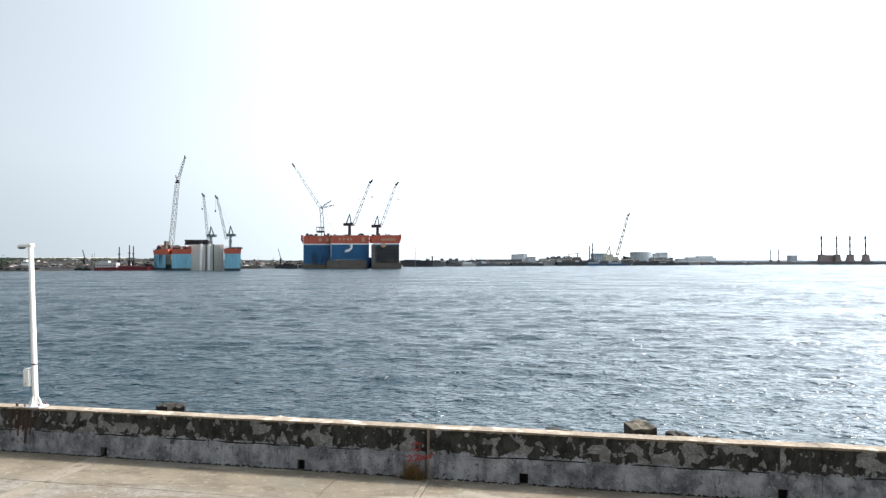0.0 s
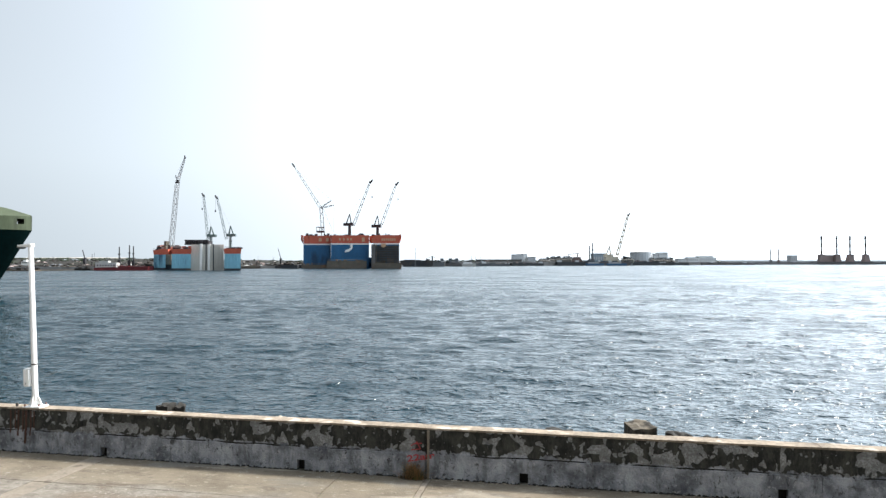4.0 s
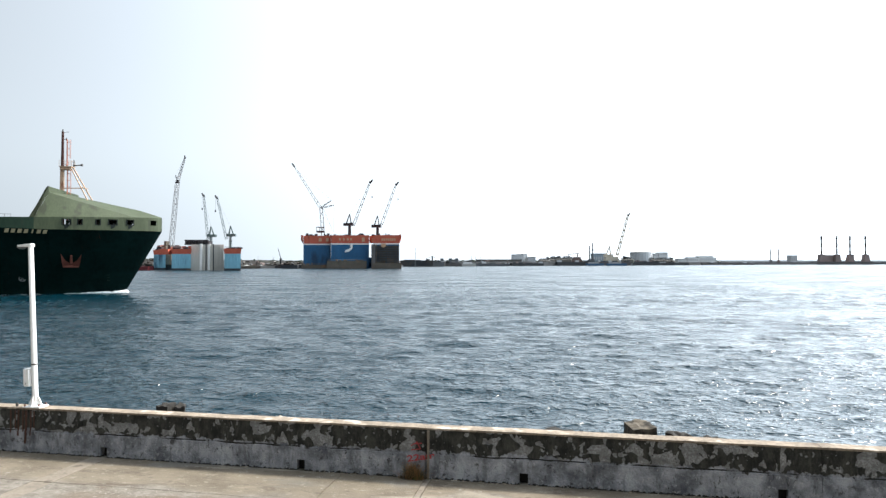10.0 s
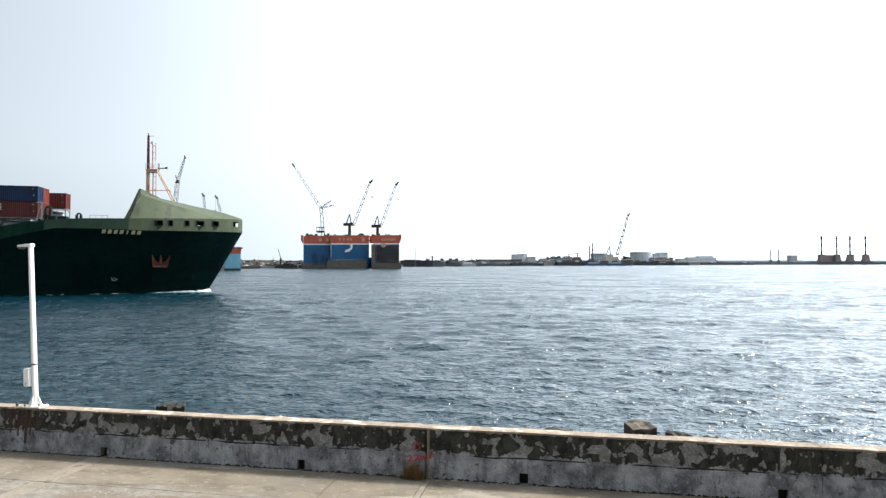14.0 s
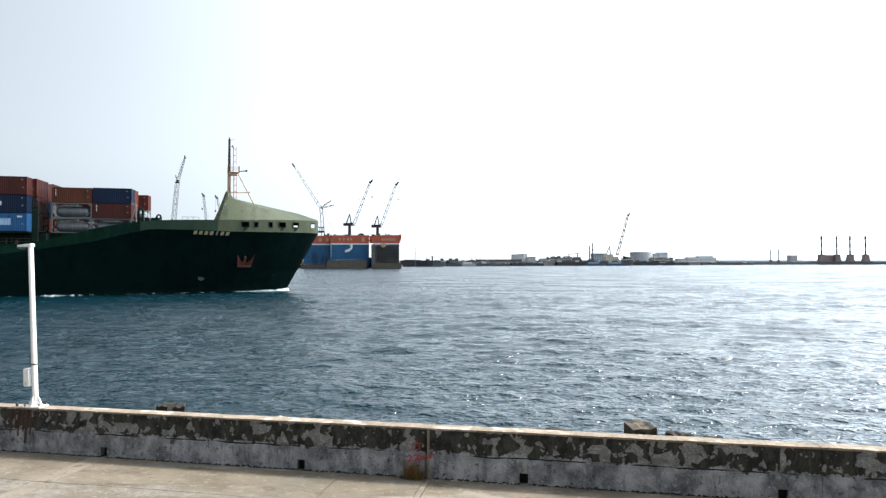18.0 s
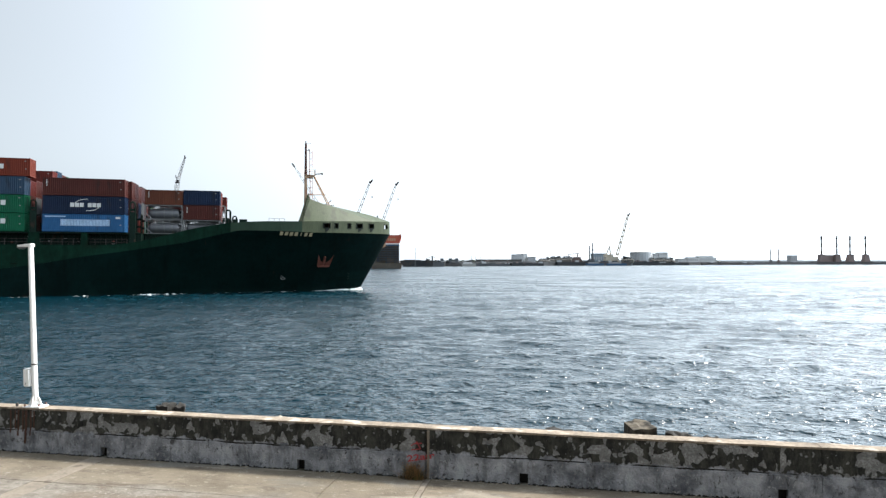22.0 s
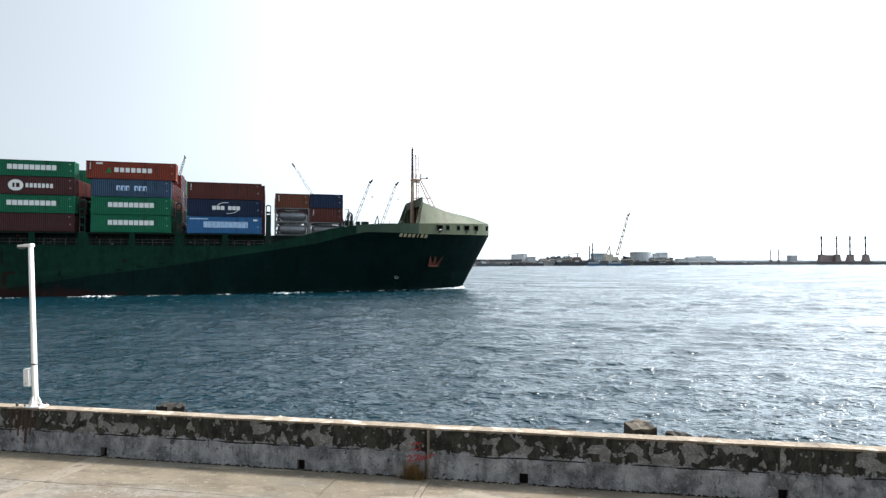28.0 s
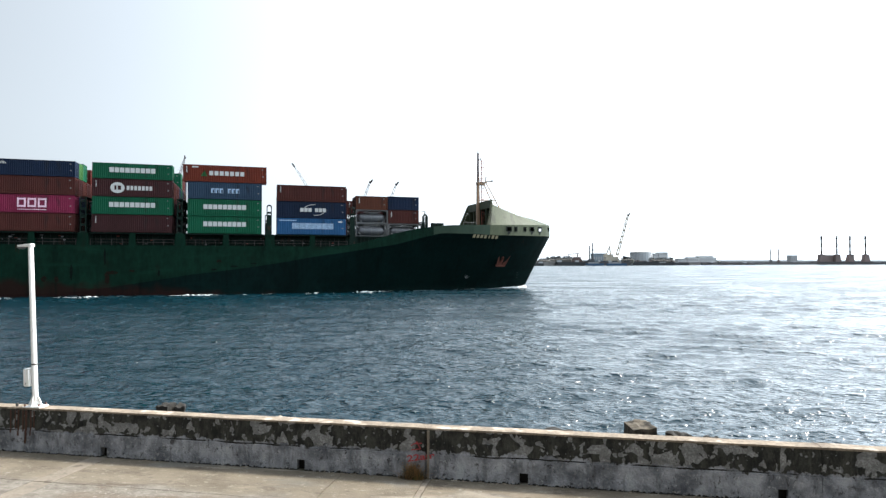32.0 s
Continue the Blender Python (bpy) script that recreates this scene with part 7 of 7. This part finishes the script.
def build_boats():
    # red barge with white cabin
    b = thing("work_barge", "red work barge with white deckhouse moored at the bank", "barge")
    Y = 432
    bm = bmesh.new()
    vs = box(bm, -241.1, -203.6, Y, Y + 9, -0.6, 2.0)
    for v in vs:
        if v.co.x > -206.4:
            v.co.z += 0.9 if v.co.z > 1 else 0.5
    far("hull", bm, "barge_red", b)
    bm = bmesh.new()
    box(bm, -241.1, -226.6, Y + 2, Y + 7, 2.0, 5.5)
    cab = far("deckhouse", bm, "cabin_dull", b)
    bm = bmesh.new()
    box(bm, -238.7, -232.5, Y + 2.5, Y + 6, 5.5, 6.7)
    far("wheelhouse", bm, "cabin_dull", b)
    for k in range(7):
        bm = bmesh.new()
        x = -239.9 + k * 1.9
        box(bm, x, x + 0.9, Y + 1.9, Y + 2.05, 3.2, 4.0)
        far("window", bm, "window", cab)
    bm = bmesh.new()
    rod(bm, (-241.9, Y + 3, 2), (-242.3, Y + 3, 12.5), 0.1, 0.06)
    rod(bm, (-224.7, Y + 3, 2), (-224.3, Y + 3, 9.4), 0.1, 0.06)
    far("mast", bm, "crane_dark", b)
    deck_clutter(b, -225.5, -206.4, Y + 1, Y + 7, 2.2, 9, "barge_red", 1.2, 71)
    # white launch on the bank
    b = thing("launch", "white launch drawn up on the far bank", "boat")
    b.matrix_basis = pose(-4.4, 0, 0)
    bm = bmesh.new()
    vs = box(bm, -296.3, -284.6, 436, 441, 2.4, 4.0)
    for v in vs:
        if v.co.x < -294.3 and v.co.z < 3:
            v.co.x += 3
    far("hull", bm, "cabin_dull", b)
    bm = bmesh.new()
    box(bm, -290.1, -285.0, 437, 440, 4.0, 6.2)
    cab = far("cabin", bm, "white", b)
    bm = bmesh.new()
    box(bm, -288.9, -286.6, 437.4, 439.6, 6.2, 7.4)
    far("wheelhouse", bm, "white", b)
    bm = bmesh.new()
    box(bm, -289.7, -285.4, 436.9, 437.0, 5.0, 5.7)
    far("window_strip", bm, "window", cab)
    # grey tug and pontoons
    for px0, px1, y, h, key in ((62, 160, 436, 1.4, "heap"), (432, 500, 590, 2.6, "hulk"), (500, 526, 560, 3.4, "hulk"), (0, 60, 404, 0.8, "sand")):
        b = thing("pontoon", "dark moored pontoon with deck gear", "pontoon", "moored pontoons")
        x0, x1 = (px0 - 784) / 1107.4 * y, (px1 - 784) / 1107.4 * y
        bm = bmesh.new()
        box(bm, x0, x1, y, y + 8, -0.5, h)
        far("hull", bm, key, b)
        deck_clutter(b, x0 + 1, x1 - 1, y + 1, y + 6, h, 8, "heap", 1.6, px0 + 11)


def house(label, px0, px1, y, top, key, rows=2, cols=4, roof=0.0):
    """A far building: walls, parapet and rows of windows. px: bearings in plan."""
    h = thing("building", label, "building", "buildings on the far shore")
    x0, x1 = (px0 - 784) / 1107.4 * y, (px1 - 784) / 1107.4 * y
    bm = bmesh.new()
    box(bm, x0, x1, y, y + 22, 0, top)
    far("wall", bm, key, h)
    bm = bmesh.new()
    vs = box(bm, x0 - 0.5, x1 + 0.5, y - 0.5, y + 22.5, top, top + 0.9)
    if roof:
        for v in vs[4:]:
            v.co.z += roof * (1 - abs(v.co.x - (x0 + x1) / 2) / (x1 - x0) * 2) + 0.1
    far("roof", bm, "hazy_dark" if key != "hazy_white" else "hazy_grey", h)
    for r in range(rows):
        for c in range(cols):
            bm = bmesh.new()
            w = (x1 - x0) / cols
            x, z = x0 + w * (c + 0.25), 6.0 + (top - 7.0) * (r + 0.3) / rows
            box(bm, x, x + w * 0.5, y - 0.15, y + 0.05, z, z + (top - 7.0) / rows * 0.42)
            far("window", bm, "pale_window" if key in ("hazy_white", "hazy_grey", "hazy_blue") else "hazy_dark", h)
    return h


def build_far_town():
    D = 1150
    for px0, px1, y, py, key, rows, cols, label in (
            (907, 916, 1150, 451.5, "hazy_grey", 3, 3, "distant pale grey office block"), (916, 925.5, 1150, 451, "hazy_grey", 3, 3, "distant pale grey office block"), (925.7, 933, 1160, 450, "hazy_white", 4, 2, "distant white concrete office block"),
            (934.5, 948, 1150, 455.5, "hazy_grey", 2, 5, "distant low grey concrete block"), (843, 923, 1060, 460.3, "grey_haze_earth", 1, 14, "distant long low brownish shed"),
            (1050, 1074, 1250, 449.5, "hazy_blue", 1, 6, "distant long blue-grey shed"),
            (1157, 1165, 1400, 449.5, "hazy_white", 3, 3, "distant white concrete office block"),
            (1166, 1182, 1400, 447.5, "hazy_white", 3, 5, "distant white concrete office block"), (1200, 1216, 1450, 458.5, "hazy_grey", 1, 5, "distant low grey shed"),
            (1218, 1236, 1480, 456, "hazy_white", 1, 5, "distant low white shed"), (1237, 1262, 1500, 454, "hazy_white", 1, 7, "distant low white hall"), (1262, 1268, 1510, 456.5, "hazy_white", 1, 2, "distant low white annex"),
            (1400, 1411, 1780, 452.5, "hazy_grey", 1, 3, "distant small grey house")):
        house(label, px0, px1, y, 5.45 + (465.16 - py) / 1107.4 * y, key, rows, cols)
    tank = thing("storage_tank", "large pale grey storage tank on the far quay", "storage tank")
    bm = bmesh.new()
    cx, rr = 417.8, 22.5
    lathe(bm, ((rr, 0), (rr, 26.5)), (cx, 1320, 0), 36)
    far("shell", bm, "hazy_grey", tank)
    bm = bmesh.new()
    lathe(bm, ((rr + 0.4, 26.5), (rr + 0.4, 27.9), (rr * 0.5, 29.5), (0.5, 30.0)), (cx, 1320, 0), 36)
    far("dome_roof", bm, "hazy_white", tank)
    for k in range(12):
        a = math.pi + math.pi * (k + 0.5) / 12
        bm = bmesh.new()
        rod(bm, (cx + (rr + 0.3) * math.cos(a), 1320 + (rr + 0.3) * math.sin(a), 0), (cx + (rr + 0.3) * math.cos(a), 1320 + (rr + 0.3) * math.sin(a), 26.5), 0.3, None, 4)
        far("wind_girder", bm, "hazy_grey", tank)
    # chimneys and masts
    for px, y, py, r, key, label in ((1043.5, 1180, 435, 1.5, "hazy_dark", "thin dark distant mast"), (1049, 1180, 430, 1.6, "hazy_dark", "thin dark distant mast"),
                                     (1364, 1700, 441, 2.0, "hazy_dark", "thin dark mast at the breakwater"), (1378, 1700, 441, 2.1, "hazy_rust", "thin rusty mast at the breakwater"),
                                     (735, 800, 439, 0.35, "hazy_dark", "thin dark distant mast"), (835, 950, 451, 0.5, "hazy_dark", "thin dark distant mast"), (842, 950, 453, 0.5, "hazy_dark", "thin dark distant mast"),
                                     (851, 950, 450, 0.5, "hazy_dark", "thin dark distant mast"), (211, 470, 437, 0.55, "crane_dark", "dark piling mast on the bank"), (229, 470, 434, 0.5, "crane_dark", "dark piling mast on the bank"),
                                     (236, 470, 436, 0.5, "crane_dark", "dark piling mast on the bank"), (163, 450, 450, 0.2, "crane_dark", "thin dark mast on the bank"), (189, 470, 455, 0.2, "hazy_dark", "thin grey mast on the bank")):
        m = thing("mast", label, "mast", "masts on the far shore")
        x, z = (px - 784) / 1107.4 * y, 5.45 + (465.16 - py) / 1107.4 * y
        bm = bmesh.new()
        rod(bm, (x, y, 0), (x, y, z), r, r * 0.7, 8)
        far("pole", bm, key, m)
        bm = bmesh.new()
        box(bm, x - r * 2.0, x + r * 1.6, y - r, y + r, 0, 4.0 + (z - 4) * 0.22)
        box(bm, x - r * 1.5, x + r * 1.2, y - r, y + r, z * 0.66, z * 0.7)
        far("footing", bm, key, m)
    # tilted small boom on the west bank
    for px0, py0, px1, py1, y in ((150, 457, 146, 443, 470), (497, 458, 492, 440, 640), (755, 458, 765, 453.5, 800), (765, 453.5, 771, 458, 800)):
        m = thing("loading_boom", "small dark loading boom on the shore", "boom", "booms on the far shore")
        bm = bmesh.new()
        lattice(bm, ((px0 - 784) / 1107.4 * y, y, 5.45 + (465.16 - py0) / 1107.4 * y), ((px1 - 784) / 1107.4 * y, y, 5.45 + (465.16 - py1) / 1107.4 * y), 0.5, 0.3, 6, 0.09)
        far("boom", bm, "crane_dark", m)
        bm = bmesh.new()
        x = (px0 - 784) / 1107.4 * y
        box(bm, x - 0.9, x + 0.9, y - 1, y + 1, 1, 5.45 + (465.16 - py0) / 1107.4 * y + 0.2)
        far("base", bm, "crane_dark", m)
    # four banded piles on rust-brown bases
    Y = 1750
    for px in (1454, 1481, 1504.5, 1532):
        m = thing("pile_tower", "tall banded pile tower on a rusty base", "tower", "row of pile towers")
        x = (px - 784) / 1107.4 * Y
        top = 80.0
        zs = np.linspace(27.8, top, 6)
        for k in range(5):
            bm = bmesh.new()
            rod(bm, (x, Y, zs[k]), (x, Y, zs[k + 1]), 2.5 if k < 4 else 2.8, None, 10)
            far("pile_band", bm, "pile_dark" if k % 2 == 0 else "hazy_grey", m)
        bm = bmesh.new()
        vs = box(bm, x - 9.5, x + 9.5, Y - 8, Y + 8, -1, 28.6)
        for v in vs[4:]:
            v.co.x = x + (v.co.x - x) * 0.55
        far("base", bm, "hazy_rust", m)
        bm = bmesh.new()
        box(bm, x - 10, x + 10, Y - 9, Y + 9, -1, 5)
        far("footing", bm, "hazy_dark", m)
    link = thing("pump_house", "hazy brown block between two pile towers", "building")
    bm = bmesh.new()
    box(bm, 1071.1, 1093.2, 1752, 1764, 0, 27.1)
    far("wall", bm, "hazy_rust", link)
    bm = bmesh.new()
    box(bm, 1035.6, 1192.3, 1735, 1765, -1, 8.1)
    far("platform", bm, "pile_dark", link, "dark low platform")
    # scrap yard and loading plant: racks, drums and conveyors
    random.seed(23)
    for px0, px1, y, py, n in ((955, 972, 1130, 457, 16), (966, 990, 1140, 453.5, 22), (986, 1012, 1140, 452.5, 24), (1100, 1118, 1190, 453, 14), (1150, 1192, 1300, 455, 26)):
        y_px = lambda px: (px - 784) / 1107.4 * y
        plant = thing("loading_plant", "hazy pale scrap and pipework plant on the quay", "plant", "plant on the far quay")
        top = 5.45 + (465.16 - py) / 1107.4 * y
        for key, name in (("hazy_grey", "pipe_rack"), ("grey_haze_earth", "stockpile"), ("hazy_dark", "conveyor")):
            bm = bmesh.new()
            for _ in range(2 * n):
                x = y_px(random.uniform(px0, px1))
                z = top * random.uniform(0.62, 1.0)
                if name == "pipe_rack":
                    box(bm, x - random.uniform(0.6, 2.5), x + random.uniform(0.6, 2.5), y, y + 4, 1, z)
                elif name == "stockpile":
                    r = random.uniform(2, 4.5)
                    blob(bm, 1, lambda p: Vector((x + p.x * r * 1.4, y - 3 + p.y * 2, z * 0.55 + p.z * r)))
                else:
                    rod(bm, (x, y - 1, z * 0.6), (x + random.uniform(-9, 9), y - 1, z * random.uniform(0.7, 1.0)), 0.4, None, 4)
            far(name, bm, key, plant)
    ex = thing("excavator", "faded red scrap-handling machine with raised arm", "excavator")
    bm = bmesh.new()
    vs = box(bm, 228.6, 250.8, 1118, 1124, 4, 15.7)
    for v in vs[4:]:
        v.co.x = 239.7 + (v.co.x - 239.7) * 0.55
    far("body", bm, "excavator_red", ex)
    bm = bmesh.new()
    rod(bm, (239.7, 1120, 14.7), (241.7, 1120, 21.8), 1.2, 1.0, 6)
    rod(bm, (243.7, 1120, 21.8), (223.5, 1120, 20.3), 1.1, 0.8, 6)
    rod(bm, (223.5, 1120, 20.3), (226.5, 1120, 16.7), 0.8, 0.5, 6)
    far("arm", bm, "hazy_rust", ex)
    bm = bmesh.new()
    box(bm, 227.6, 252.8, 1116, 1126, 2, 6)
    far("track", bm, "hazy_dark", ex)
    for px0, px1, y, key, label in ((1036, 1068, 1100, "boat_blue", "blue and white work boat at the far quay"), (1072, 1108, 1110, "boat_blue", "blue work barge under the floating crane"),
                                    (816, 842, 900, "cabin_dull", "pale fishing boat at the far quay")):
        b = thing("work_boat", label, "boat", "boats at the far quay")
        x0, x1 = (px0 - 784) / 1107.4 * y, (px1 - 784) / 1107.4 * y
        bm = bmesh.new()
        vs = box(bm, x0, x1, y - 4, y + 4, -0.5, 4.0)
        vs[0].co.x += 3
        vs[3].co.x += 3
        far("hull", bm, key, b)
        bm = bmesh.new()
        box(bm, x0 + (x1 - x0) * 0.15, x0 + (x1 - x0) * 0.75, y - 2, y + 2, 4.0, 6.0)
        far("deckhouse", bm, "cabin_dull" if key == "boat_blue" else "hazy_grey", b)
        bm = bmesh.new()
        rod(bm, (x0 + (x1 - x0) * 0.5, y, 7.2), (x0 + (x1 - x0) * 0.5, y, 12.5), 0.25, 0.15)
        far("mast", bm, "hazy_dark", b)
    for k, px in enumerate((782, 797, 808)):
        b = thing("quay_crate", "dark boxy hopper on the far quay", "hopper", "hoppers on the far quay")
        x = (px - 784) / 1107.4 * 920
        bm = bmesh.new()
        vs = box(bm, x - 2.6, x + 2.6, 917, 922, 4, 11.8)
        for v in vs[:4]:
            v.co.x = x + (v.co.x - x) * 0.7
        far("bin", bm, "hazy_dark", b)
    # moored hulks and barges along the east quay
    random.seed(14)
    for px0, px1, y, h in ((712, 764, 860, 8.6), (766, 786, 870, 6.5), (790, 835, 930, 4.5), (840, 900, 990, 4.0), (905, 960, 1040, 4.5), (985, 1045, 1120, 6.5), (1055, 1112, 1180, 7.0), (1112, 1162, 1262, 7.5), (1160, 1215, 1290, 5.0), (1240, 1330, 1450, 4.5)):
        b = thing("moored_barge", "dark moored barge with low deck gear at the quay", "barge", "barges along the far quay")
        x0, x1 = (px0 - 784) / 1107.4 * y, (px1 - 784) / 1107.4 * y
        bm = bmesh.new()
        vs = box(bm, x0, x1, y - 14, y - 2, -1, h)
        vs[4].co.x -= 2
        vs[7].co.x -= 2
        far("hull", bm, "hulk" if h > 8 else random.choice(("quay", "hazy_dark", "pile_dark")), b)
        for _ in range(7):
            bm = bmesh.new()
            x, w, t = random.uniform(x0 + 2, x1 - 2), random.uniform(1, 4.5), random.uniform(0.6, 3 if h < 8 else 1.2)
            box(bm, x - w, x + w, y - 11, y - 4, h, h + t)
            far("deck_gear", bm, random.choice(("hazy_dark", "hazy_rust", "hazy_grey", "quay")), b)
    # stored blocks on the quay beyond the dock
    for k in range(14):
        px = 760 + k * 10.5 + random.uniform(-3, 3)
        y = 930 + k * 12
        b = thing("quay_shed", "small grey shed on the far quay", "shed", "sheds on the far quay")
        x = (px - 784) / 1107.4 * y
        bm = bmesh.new()
        w, t = random.uniform(2, 5), random.uniform(7.5, 10.5)
        box(bm, x - w, x + w, y + 4, y + 12, 2, t)
        far("wall", bm, random.choice(("hazy_dark", "hazy_rust", "hazy_grey")), b)
        bm = bmesh.new()
        box(bm, x - w - 0.4, x + w + 0.4, y + 3.6, y + 12.4, t, t + 0.5)
        far("roof", bm, "hazy_dark", b)


build_land()
build_blue_dock()
build_pale_dock()
build_cranes()
build_boats()
build_far_town()


def motions():
    """The ship with all that it carries, its foam, and the drifting chop."""
    times = [2.0 * k for k in range(17)]
    path = [(t, ship_pose(t)) for t in times]
    walk(SHIP, path)
    walk(WAKE, path)
    for ob, at in CARGO:
        walk(ob, [(t, m @ at) for t, m in path])
    walk(WATER, [(0.0, pose(8.0, 6.0, 0.0)), (16.0, pose(0.0, 0.0, 0.0)), (32.0, pose(-8.0, -6.0, 0.0))])


motions()
